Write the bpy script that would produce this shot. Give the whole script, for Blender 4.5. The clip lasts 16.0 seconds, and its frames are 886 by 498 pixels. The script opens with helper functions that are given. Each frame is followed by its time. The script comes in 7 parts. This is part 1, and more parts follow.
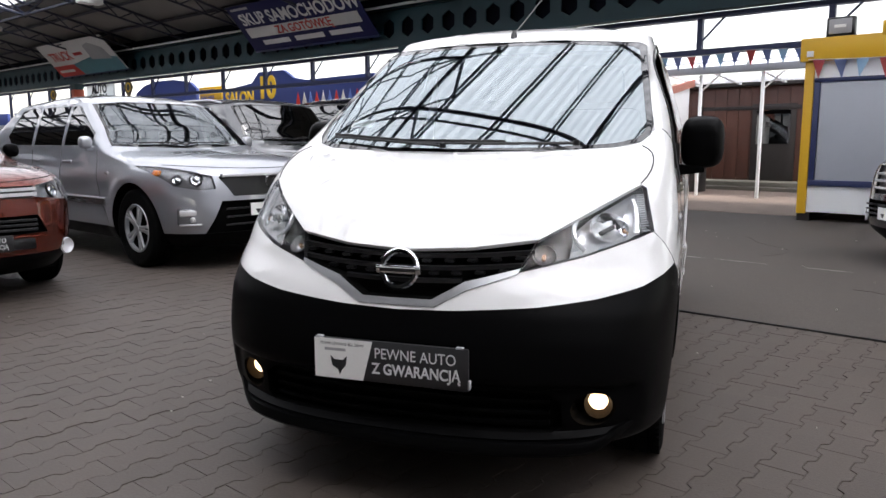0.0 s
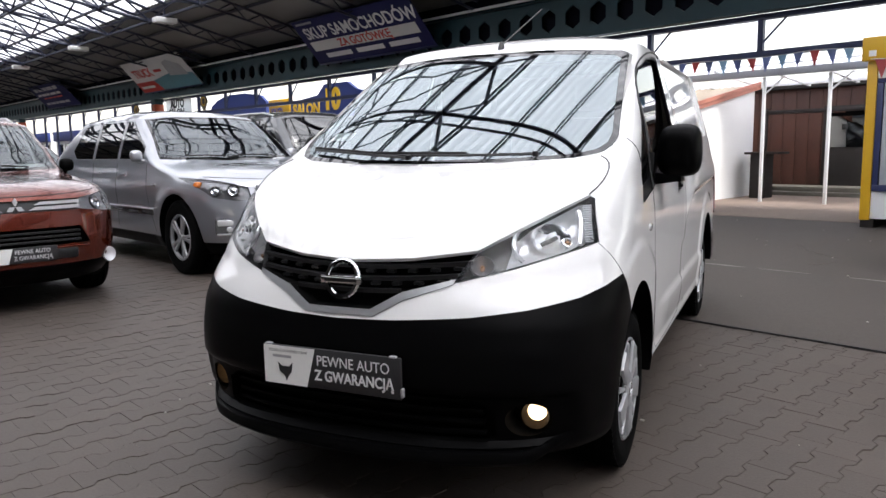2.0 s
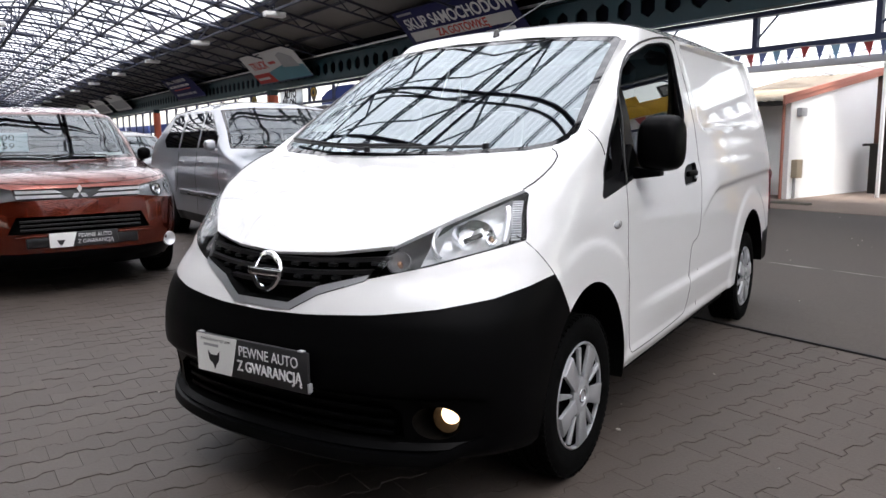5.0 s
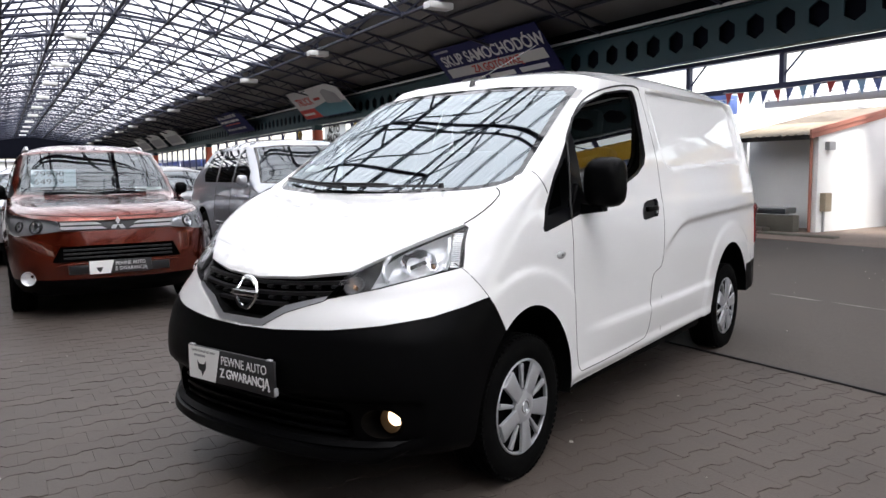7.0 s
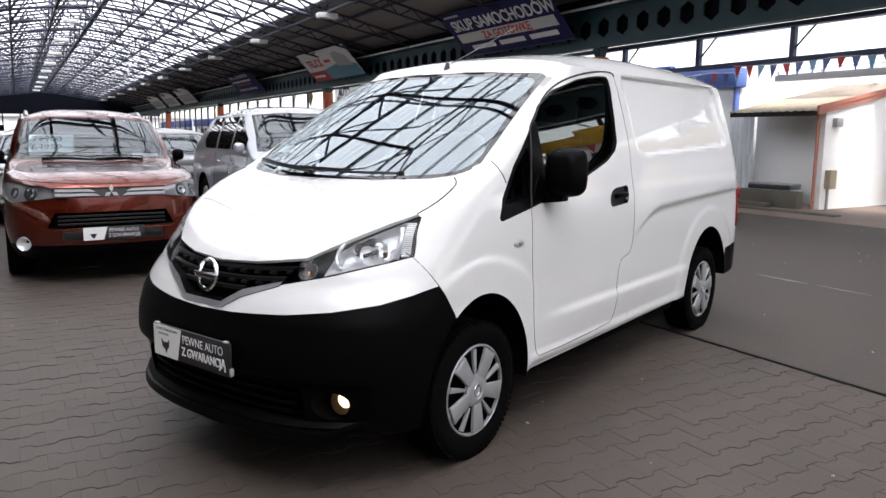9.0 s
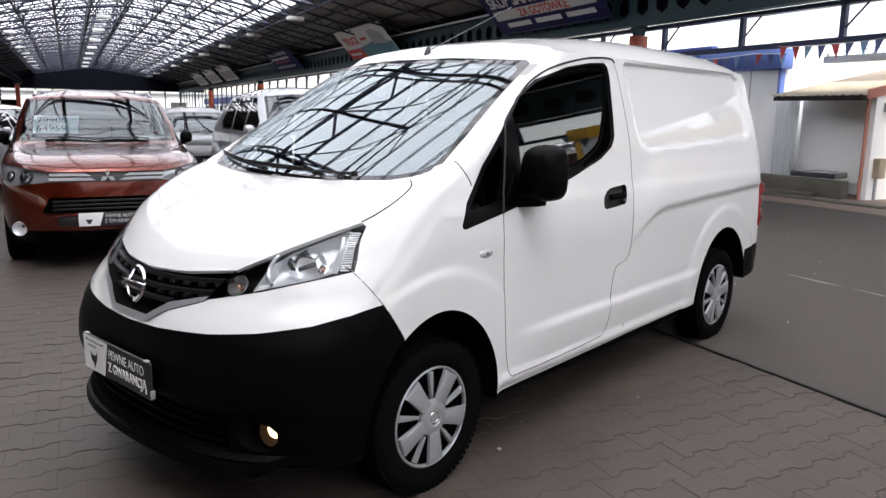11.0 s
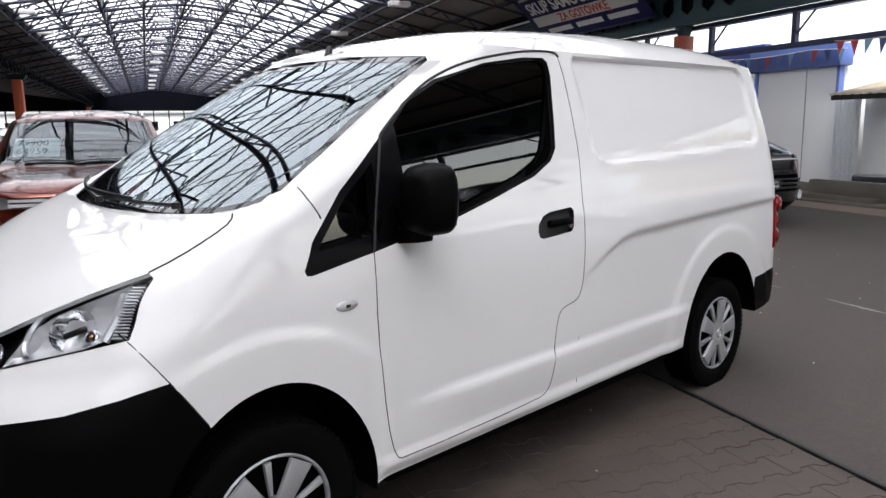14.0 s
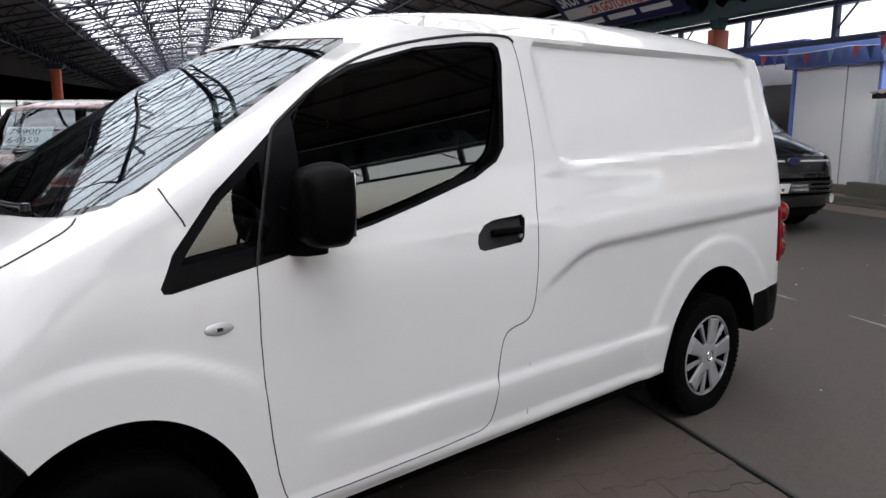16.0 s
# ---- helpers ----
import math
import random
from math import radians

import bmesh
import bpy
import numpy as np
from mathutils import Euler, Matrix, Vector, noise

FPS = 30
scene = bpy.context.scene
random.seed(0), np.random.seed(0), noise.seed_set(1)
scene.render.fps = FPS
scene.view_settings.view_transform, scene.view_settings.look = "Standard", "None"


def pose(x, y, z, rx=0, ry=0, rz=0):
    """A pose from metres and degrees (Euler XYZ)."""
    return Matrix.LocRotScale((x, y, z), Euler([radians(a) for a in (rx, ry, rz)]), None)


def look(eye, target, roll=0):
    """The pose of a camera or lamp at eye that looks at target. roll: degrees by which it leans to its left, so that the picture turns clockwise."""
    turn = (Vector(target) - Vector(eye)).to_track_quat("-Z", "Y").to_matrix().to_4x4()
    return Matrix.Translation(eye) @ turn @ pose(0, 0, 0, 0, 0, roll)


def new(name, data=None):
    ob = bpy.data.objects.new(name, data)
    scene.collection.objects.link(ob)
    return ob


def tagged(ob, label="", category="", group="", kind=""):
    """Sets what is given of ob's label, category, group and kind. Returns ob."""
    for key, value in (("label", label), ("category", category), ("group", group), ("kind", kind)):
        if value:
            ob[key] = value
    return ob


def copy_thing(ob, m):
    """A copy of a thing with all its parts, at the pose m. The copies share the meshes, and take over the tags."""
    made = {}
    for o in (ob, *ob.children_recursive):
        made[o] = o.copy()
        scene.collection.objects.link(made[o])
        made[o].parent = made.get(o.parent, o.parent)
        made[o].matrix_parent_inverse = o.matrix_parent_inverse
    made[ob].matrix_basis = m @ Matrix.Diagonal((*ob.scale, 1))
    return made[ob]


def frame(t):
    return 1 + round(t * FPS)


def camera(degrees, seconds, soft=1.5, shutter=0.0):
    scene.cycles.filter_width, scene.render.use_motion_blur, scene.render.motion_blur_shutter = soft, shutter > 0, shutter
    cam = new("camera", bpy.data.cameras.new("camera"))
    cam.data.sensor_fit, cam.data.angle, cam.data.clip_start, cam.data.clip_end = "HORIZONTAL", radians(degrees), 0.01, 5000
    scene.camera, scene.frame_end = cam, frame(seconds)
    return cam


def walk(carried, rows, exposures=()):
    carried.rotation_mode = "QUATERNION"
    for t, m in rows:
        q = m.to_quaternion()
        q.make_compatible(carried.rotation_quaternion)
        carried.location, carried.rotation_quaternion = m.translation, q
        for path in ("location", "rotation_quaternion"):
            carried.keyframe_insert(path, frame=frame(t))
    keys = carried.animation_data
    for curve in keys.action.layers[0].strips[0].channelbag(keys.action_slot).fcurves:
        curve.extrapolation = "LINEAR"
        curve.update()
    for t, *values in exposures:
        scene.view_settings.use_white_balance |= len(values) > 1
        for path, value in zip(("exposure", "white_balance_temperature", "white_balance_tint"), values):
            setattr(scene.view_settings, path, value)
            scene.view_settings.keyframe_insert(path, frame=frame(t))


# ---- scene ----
cam = camera(62.3, 16.0)
PATH = [
    (0, (0.894, -2.902, 1.216), (0.252, -1.031, 0.922), -0.2),
    (0.5, (1.018, -2.85, 1.224), (0.348, -0.989, 0.921), -0.4),
    (1, (1.154, -2.834, 1.236), (0.436, -0.991, 0.94), -0.3),
    (1.5, (1.233, -2.836, 1.238), (0.44, -1.022, 0.954), -0.5),
    (2, (1.32, -2.784, 1.23), (0.488, -0.985, 0.958), -1.0),
    (2.5, (1.375, -2.695, 1.211), (0.536, -0.9, 0.939), -1.2),
    (3, (1.437, -2.578, 1.208), (0.53, -0.82, 0.908), -1.6),
    (3.5, (1.484, -2.502, 1.222), (0.508, -0.785, 0.905), -1.2),
    (4, (1.576, -2.437, 1.224), (0.544, -0.754, 0.903), -1.4),
    (4.2, (1.629, -2.405, 1.225), (0.576, -0.735, 0.903), -1.5),
    (6.3, (2.151, -2.51, 1.253), (1.007, -0.884, 1.029), 0.1),
    (6.5, (2.199, -2.531, 1.258), (1.057, -0.902, 1.047), -0.5),
    (7, (2.343, -2.515, 1.257), (1.13, -0.938, 1.05), -0.9),
    (7.5, (2.446, -2.489, 1.262), (1.175, -0.962, 1.032), -0.8),
    (8, (2.512, -2.465, 1.283), (1.241, -0.94, 1.039), -0.4),
    (8.5, (2.545, -2.445, 1.322), (1.281, -0.92, 1.045), -0.0),
    (9, (2.561, -2.421, 1.363), (1.329, -0.876, 1.058), 0.3),
    (9.2, (2.561, -2.394, 1.375), (1.336, -0.844, 1.061), 0.5),
    (11.3, (2.589, -1.839, 1.435), (1.254, -0.393, 1.077), 0.5),
    (11.5, (2.589, -1.773, 1.426), (1.235, -0.341, 1.082), 0.3),
    (12, (2.596, -1.649, 1.413), (1.198, -0.259, 1.076), 0.1),
    (12.5, (2.576, -1.495, 1.41), (1.171, -0.114, 1.063), -0.3),
    (13, (2.549, -1.343, 1.428), (1.153, 0.046, 1.082), -0.3),
    (13.5, (2.558, -1.178, 1.425), (1.162, 0.213, 1.083), -0.6),
    (14, (2.605, -0.988, 1.431), (1.165, 0.36, 1.097), -0.8),
    (14.5, (2.655, -0.872, 1.424), (1.162, 0.419, 1.1), -0.2),
    (15, (2.649, -0.745, 1.412), (1.127, 0.511, 1.086), -0.6),
    (15.5, (2.603, -0.607, 1.404), (1.084, 0.651, 1.073), -0.5),
    (16, (2.588, -0.466, 1.426), (1.085, 0.806, 1.078), 0.0),
]
walk(cam, [(t, look(eye, target, roll)) for t, eye, target, roll in PATH], exposures=((0.0, 1.54), (7.0, 1.60), (12.0, 1.53), (14.5, 1.38), (16.0, 1.25)))

# ---- light ----
world = bpy.data.worlds.new("overcast_sky")
scene.world = world
world.use_nodes = True
wn = world.node_tree.nodes
sky = wn.new("ShaderNodeTexSky")
sky.sky_type, sky.sun_disc = "NISHITA", False
sky.sun_elevation, sky.sun_rotation = radians(60), radians(129)
sky.dust_density, sky.air_density, sky.ozone_density = 2.0, 1.6, 1.0
# a closed cloud layer takes most of the blue out of the sky
bw = wn.new("ShaderNodeRGBToBW")
cloud = wn.new("ShaderNodeMix")
cloud.data_type, cloud.inputs[0].default_value = "RGBA", 0.68
wl = world.node_tree.links
wl.new(sky.outputs[0], bw.inputs[0])
wl.new(sky.outputs[0], cloud.inputs[6])
wl.new(bw.outputs[0], cloud.inputs[7])
wl.new(cloud.outputs[2], wn["Background"].inputs[0])
wn["Background"].inputs[1].default_value = 0.15
sun = new("sun", bpy.data.lights.new("sun", "SUN"))
sun.data.energy, sun.data.angle, sun.data.color = 2.2, radians(25), (1.0, 0.965, 0.94)
sun.matrix_world = look((12.4, -10.0, 30), (0, 0, 0))


# ---- materials ----
def material(name, color, rough=0.5, metal=0.0, vary=0.12, scale=6.0, fine=120.0, bump=0.0, coat=0.0, coat_ior=1.5, spec=0.5, stain=0.0, per_object=0.0, per_island=0.0):
    """A surface with variation at two scales, and optional relief, stains and clear coat."""
    m = bpy.data.materials.new(name)
    m.use_nodes = True
    nt = m.node_tree
    b = nt.nodes["Principled BSDF"]
    b.inputs["Roughness"].default_value, b.inputs["Metallic"].default_value = rough, metal
    b.inputs["Coat Weight"].default_value, b.inputs["Coat Roughness"].default_value = coat, 0.012
    b.inputs["Specular IOR Level"].default_value, b.inputs["Coat IOR"].default_value = spec, coat_ior
    tc = nt.nodes.new("ShaderNodeTexCoord")
    big = nt.nodes.new("ShaderNodeTexNoise")
    big.inputs["Scale"].default_value, big.inputs["Detail"].default_value = scale, 5.0
    small = nt.nodes.new("ShaderNodeTexNoise")
    small.inputs["Scale"].default_value, small.inputs["Detail"].default_value = fine, 3.0
    for tex in (big, small):
        nt.links.new(tc.outputs["Object"], tex.inputs["Vector"])
    add = nt.nodes.new("ShaderNodeMath")
    add.operation = "ADD"
    nt.links.new(big.outputs[0], add.inputs[0])
    nt.links.new(small.outputs[0], add.inputs[1])
    value = nt.nodes.new("ShaderNodeMapRange")
    value.inputs[1].default_value, value.inputs[2].default_value = 0.6, 1.4
    value.inputs[3].default_value, value.inputs[4].default_value = 1 - vary, 1 + vary
    nt.links.new(add.outputs[0], value.inputs[0])
    hsv = nt.nodes.new("ShaderNodeHueSaturation")
    hsv.inputs["Color"].default_value = (*color, 1)
    last = value.outputs[0]
    if per_object or per_island:
        info = nt.nodes.new("ShaderNodeObjectInfo" if per_object else "ShaderNodeNewGeometry")
        per_object = per_object or per_island
        rnd = nt.nodes.new("ShaderNodeMapRange")
        rnd.inputs[3].default_value, rnd.inputs[4].default_value = 1 - per_object, 1 + per_object
        nt.links.new(info.outputs["Random" if not per_island else "Random Per Island"], rnd.inputs[0])
        mul = nt.nodes.new("ShaderNodeMath")
        mul.operation = "MULTIPLY"
        nt.links.new(last, mul.inputs[0])
        nt.links.new(rnd.outputs[0], mul.inputs[1])
        last = mul.outputs[0]
    nt.links.new(last, hsv.inputs["Value"])
    out = hsv.outputs[0]
    if stain:
        dirt_rib_node = nt.nodes.new("ShaderNodeTexNoise")
        dirt_rib_node.inputs["Scale"].default_value, dirt_rib_node.inputs["Detail"].default_value = scale * 0.35, 8.0
        nt.links.new(tc.outputs["Object"], dirt_rib_node.inputs["Vector"])
        edge = nt.nodes.new("ShaderNodeMapRange")
        edge.inputs[1].default_value, edge.inputs[2].default_value, edge.inputs[4].default_value = 0.5, 0.72, stain
        nt.links.new(dirt_rib_node.outputs[0], edge.inputs[0])
        mix = nt.nodes.new("ShaderNodeMix")
        mix.data_type = "RGBA"
        mix.inputs[7].default_value = (color[0] * 0.45, color[1] * 0.42, color[2] * 0.38, 1)
        nt.links.new(edge.outputs[0], mix.inputs[0])
        nt.links.new(out, mix.inputs[6])
        out = mix.outputs[2]
    nt.links.new(out, b.inputs["Base Color"])
    ro = nt.nodes.new("ShaderNodeMapRange")
    ro.inputs[3].default_value, ro.inputs[4].default_value = max(rough * 0.85, 0.0), min(rough * 1.15, 1.0)
    nt.links.new(big.outputs[0], ro.inputs[0])
    nt.links.new(ro.outputs[0], b.inputs["Roughness"])
    if bump:
        bp = nt.nodes.new("ShaderNodeBump")
        bp.inputs["Strength"].default_value, bp.inputs["Distance"].default_value = 0.6, bump
        nt.links.new(small.outputs[0], bp.inputs["Height"])
        nt.links.new(bp.outputs[0], b.inputs["Normal"])
    return m


def glass(name, tint, ior=1.5, rough=0.0, film=(1, 1, 1)):
    """A thin pane: tinted see-through with a mirror film that follows Fresnel."""
    m = bpy.data.materials.new(name)
    m.use_nodes = True
    nt = m.node_tree
    nt.nodes.remove(nt.nodes["Principled BSDF"])
    clear, gloss, mix, fr = (nt.nodes.new("ShaderNode" + k) for k in ("BsdfTransparent", "BsdfGlossy", "MixShader", "Fresnel"))
    clear.inputs[0].default_value = (*tint, 1)
    gloss.inputs[0].default_value = (*film, 1)
    gloss.inputs["Roughness"].default_value, fr.inputs[0].default_value = rough, ior
    nt.links.new(fr.outputs[0], mix.inputs[0])
    nt.links.new(clear.outputs[0], mix.inputs[1])
    nt.links.new(gloss.outputs[0], mix.inputs[2])
    nt.links.new(mix.outputs[0], nt.nodes["Material Output"].inputs[0])
    return m


def translucent(name, color, clear, rib_shade=0.84):
    m = bpy.data.materials.new(name)
    m.use_nodes = True
    nt = m.node_tree
    nt.nodes.remove(nt.nodes["Principled BSDF"])
    tr, sc, mix, tex, ramp, tc = (nt.nodes.new("ShaderNode" + k) for k in ("BsdfTransparent", "BsdfTranslucent", "MixShader", "TexNoise", "MapRange", "TexCoord"))
    tr.inputs[0].default_value, sc.inputs[0].default_value = (*color, 1), (*color, 1)
    tex.inputs["Scale"].default_value = 0.6
    nt.links.new(tc.outputs["Object"], tex.inputs["Vector"])
    ramp.inputs[3].default_value, ramp.inputs[4].default_value = clear + 0.12, clear - 0.12
    # shading of the corrugation, painted into the sheet colour as darker bands
    wave = nt.nodes.new("ShaderNodeTexWave")
    wave.inputs["Scale"].default_value, wave.inputs["Distortion"].default_value = 1.257, 0.4
    nt.links.new(tc.outputs["Object"], wave.inputs["Vector"])
    dirt_rib_node = nt.nodes.new("ShaderNodeMix")
    dirt_rib_node.data_type = "RGBA"
    dirt_rib_node.inputs[6].default_value, dirt_rib_node.inputs[7].default_value = (*[c * rib_shade for c in color], 1), (*color, 1)
    nt.links.new(wave.outputs["Fac"], dirt_rib_node.inputs[0])
    nt.links.new(dirt_rib_node.outputs[2], tr.inputs[0])
    nt.links.new(dirt_rib_node.outputs[2], sc.inputs[0])
    nt.links.new(tex.outputs[0], ramp.inputs[0])
    nt.links.new(ramp.outputs[0], mix.inputs[0])
    nt.links.new(sc.outputs[0], mix.inputs[1])
    nt.links.new(tr.outputs[0], mix.inputs[2])
    nt.links.new(mix.outputs[0], nt.nodes["Material Output"].inputs[0])
    return m


def glow(name, color, strength):
    m = bpy.data.materials.new(name)
    m.use_nodes = True
    b = m.node_tree.nodes["Principled BSDF"]
    b.inputs["Base Color"].default_value = (*color, 1)
    b.inputs["Emission Color"].default_value, b.inputs["Emission Strength"].default_value = (*color, 1), strength
    return m


PAINT_WHITE = material("white_car_paint", (0.75, 0.75, 0.745), 0.45, vary=0.012, scale=2, coat=1.0, coat_ior=1.66, spec=0.12)
PAINT_ORANGE = material("copper_orange_metallic_paint", (0.12, 0.015, 0.005), 0.24, metal=0.7, vary=0.05, scale=2, coat=1.0, coat_ior=1.45)
PAINT_SILVER = material("silver_metallic_paint", (0.37, 0.385, 0.42), 0.32, metal=0.65, vary=0.04, scale=2, coat=1.0, coat_ior=1.9)
PAINT_BLACK = material("black_car_paint", (0.006, 0.0065, 0.009), 0.25, vary=0.05, scale=2, coat=1.0, coat_ior=1.45)
PAINT_GREY = material("dark_grey_car_paint", (0.05, 0.053, 0.06), 0.3, metal=0.3, vary=0.05, scale=2, coat=1.0, coat_ior=1.9)
PLASTIC = material("black_grained_plastic", (0.0016, 0.0016, 0.0018), 0.40, vary=0.12, scale=5, fine=900, bump=0.0002, spec=0.055)
PLASTIC_SMOOTH = material("black_smooth_plastic", (0.010, 0.010, 0.011), 0.3, vary=0.08)
GLASS_BLACK = material("black_enamelled_glass", (0.006, 0.006, 0.007), 0.04, vary=0.05, spec=0.8)
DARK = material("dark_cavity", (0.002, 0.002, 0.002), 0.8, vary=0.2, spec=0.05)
RUBBER = material("tyre_rubber", (0.0025, 0.0025, 0.0025), 0.85, vary=0.2, scale=14, fine=300, bump=0.0006, spec=0.05)
SEAL = material("black_rubber_seal", (0.008, 0.008, 0.008), 0.6)
CHROME = material("chrome", (0.82, 0.83, 0.85), 0.06, metal=1.0, vary=0.02)
SATIN = material("satin_silver_trim", (0.56, 0.57, 0.59), 0.3, metal=0.7, vary=0.03)
WHEEL_SILVER = material("silver_wheel_cover", (0.43, 0.44, 0.455), 0.34, metal=0.5, vary=0.06, scale=8)
REFLECTOR = material("lamp_reflector", (0.80, 0.81, 0.83), 0.10, metal=1.0, vary=0.03)
LAMP_BOWL = material("bright_lamp_bowl", (0.74, 0.75, 0.77), 0.20, metal=0.35, vary=0.05)
LAMP_SILVER = material("silver_lamp_reflector", (0.74, 0.75, 0.76), 0.18, metal=0.45, vary=0.04)
LAMP_MIX = material("bright_car_lamp_bowl", (0.58, 0.59, 0.61), 0.15, metal=0.6, vary=0.05)
INDICATOR_BOWL = material("grey_indicator_bowl", (0.30, 0.30, 0.31), 0.2, metal=0.5, vary=0.05)
COPPER = material("copper_tinted_bulb", (0.70, 0.42, 0.26), 0.12, metal=0.8, vary=0.05)
SURROUND = material("black_satin_window_surround", (0.003, 0.003, 0.004), 0.3, vary=0.05, spec=0.10)
BRIGHT_TRIM = material("bright_polished_trim", (0.85, 0.86, 0.88), 0.22, metal=0.55, vary=0.02)
GLASS_SCREEN = glass("windscreen_glass", (0.66, 0.74, 0.75), 2.95, film=(0.86, 0.96, 1.0))
GLASS_CAR = glass("car_windscreen_glass", (0.5, 0.57, 0.57), 2.0, film=(0.90, 0.96, 1.0))
BOARD_CLEAR = translucent("white_backlit_board", (0.85, 0.86, 0.86), 0.0, 1.0)
GLASS_SIDE = glass("side_window_glass", (0.26, 0.29, 0.29), 2.15)
GLASS_DARK = glass("dark_tinted_glass", (0.10, 0.11, 0.12), 2.1)
GLASS_LENS = glass("clear_lamp_lens", (0.90, 0.91, 0.92), 1.32)
MARKER_LENS = material("clear_marker_plastic", (0.55, 0.56, 0.57), 0.12, metal=0.3, coat=0.8)
RED_LENS = material("red_lamp_lens", (0.20, 0.004, 0.005), 0.12, coat=0.6)
AMBER = material("amber_bulb", (0.75, 0.22, 0.03), 0.15, coat=0.6)
LENS_GREY = material("smoked_lamp_lens", (0.10, 0.10, 0.105), 0.15, metal=0.3, coat=0.8)
FOG_GLOW = glow("lit_fog_bulb", (0.95, 0.66, 0.40), 1.5)
FOG_SHROUD = material("grey_fog_lamp_shroud", (0.020, 0.014, 0.008), 0.7, vary=0.1, spec=0.06)
SHEET_BEHIND = material("pale_blue_price_paper", (0.42, 0.50, 0.53), 0.6, vary=0.05)
INTERIOR = material("dark_grey_interior", (0.025, 0.026, 0.028), 0.75, vary=0.15, bump=0.0005)
SEAT_CLOTH = material("dark_seat_cloth", (0.03, 0.03, 0.033), 0.9, vary=0.2, fine=400, bump=0.001)
PAPER = material("white_paper", (0.80, 0.80, 0.78), 0.6, vary=0.03)
INK = material("black_print", (0.015, 0.015, 0.016), 0.5, vary=0.05)
GREY_PRINT = material("grey_print", (0.35, 0.35, 0.36), 0.5)
PLATE_BLACK = material("black_plate_print", (0.02, 0.02, 0.022), 0.35, vary=0.08)
ASPHALT = material("worn_asphalt", (0.060, 0.050, 0.043), 0.78, vary=0.28, scale=0.9, fine=60, bump=0.004, stain=0.35)
PAVER = material("grey_concrete_paver", (0.063, 0.0495, 0.0415), 0.62, vary=0.22, scale=1.6, fine=90, bump=0.002, stain=0.3, per_object=0.07)
PAVER_FIELD = material("grey_concrete_paving_field", (0.063, 0.0495, 0.0415), 0.62, vary=0.22, scale=1.6, fine=90, bump=0.002, stain=0.3, per_island=0.07)
JOINT = material("paver_joint_dirt", (0.056, 0.045, 0.037), 0.95, vary=0.25, scale=3, fine=80)
PAVER_RED = material("reddish_paving", (0.20, 0.150, 0.120), 0.85, vary=0.22, scale=1.2, fine=25, bump=0.003, stain=0.5)
STEEL_DARK = material("blackish_navy_sheet", (0.004, 0.005, 0.010), 0.7, vary=0.15, scale=0.6, stain=0.3, spec=0.08)
STEEL_BLUE = material("dark_blue_steel_paint", (0.014, 0.018, 0.040), 0.45, vary=0.15)
STEEL_NAVY = material("navy_post_paint", (0.018, 0.026, 0.085), 0.45, vary=0.12)
TEAL = material("teal_beam_paint", (0.008, 0.040, 0.050), 0.5, vary=0.15, scale=2, stain=0.3)
COLUMN_RED = material("orange_red_column_paint", (0.42, 0.075, 0.03), 0.5, vary=0.12, scale=2, stain=0.3)
ROOF_DARK = material("dark_sheet_roofing", (0.22, 0.22, 0.215), 0.7, vary=0.2, scale=0.7, stain=0.4)
ROOF_CLEAR = translucent("translucent_roof_sheet", (0.97, 0.965, 1.0), 0.16)
LAMP_WHITE = material("white_lamp_housing", (0.78, 0.78, 0.76), 0.45, vary=0.04)
WHITE_WALL = material("white_rendered_wall", (0.86, 0.86, 0.84), 0.75, vary=0.05, scale=1.2, stain=0.08)
WHITE_PANEL = material("white_sheet_panel", (0.84, 0.86, 0.87), 0.4, vary=0.04, scale=1)
YELLOW = material("yellow_cladding", (0.62, 0.36, 0.015), 0.45, vary=0.05, scale=1)
BLUE = material("blue_fascia_paint", (0.03, 0.05, 0.20), 0.45, vary=0.08, scale=1)
BLUE_LIGHT = material("light_blue_fascia_paint", (0.12, 0.19, 0.50), 0.45, vary=0.08, scale=1)
GREY_SHUTTER = material("grey_shutter", (0.36, 0.38, 0.42), 0.5, vary=0.04, scale=2)
BROWN = material("brown_stained_boards", (0.055, 0.016, 0.008), 0.6, vary=0.25, scale=3, fine=30, stain=0.3)
BROWN_DARK = material("dark_brown_timber", (0.009, 0.006, 0.005), 0.7, vary=0.2)
PEBBLE = material("pale_pebble", (0.35, 0.33, 0.30), 0.9, vary=0.3)
CHALK = material("faded_white_marking", (0.22, 0.21, 0.20), 0.9, vary=0.5, scale=9, fine=70)
CONCRETE = material("weathered_concrete", (0.12, 0.11, 0.09), 0.85, vary=0.2, scale=2.5, fine=40, bump=0.003, stain=0.5)
CORRUGATED = material("pale_corrugated_roofing", (0.40, 0.33, 0.24), 0.7, vary=0.2, scale=2.2, stain=0.9)
TERRACOTTA = material("salmon_fascia_board", (0.45, 0.18, 0.13), 0.6, vary=0.08)
BANNER_NAVY = material("navy_banner_vinyl", (0.010, 0.012, 0.078), 0.85, vary=0.08, scale=1.5)
BANNER_WHITE = material("white_banner_vinyl", (0.62, 0.62, 0.60), 0.5, vary=0.05)
BANNER_RED = material("red_banner_print", (0.50, 0.03, 0.02), 0.5, vary=0.05)
BANNER_TEAL = material("teal_banner_print", (0.08, 0.22, 0.26), 0.5, vary=0.15, scale=2)
LETTER_WHITE = material("white_letters", (0.72, 0.72, 0.72), 0.5, vary=0.02)
LETTER_YELLOW = material("yellow_letters", (0.75, 0.48, 0.03), 0.5, vary=0.02)
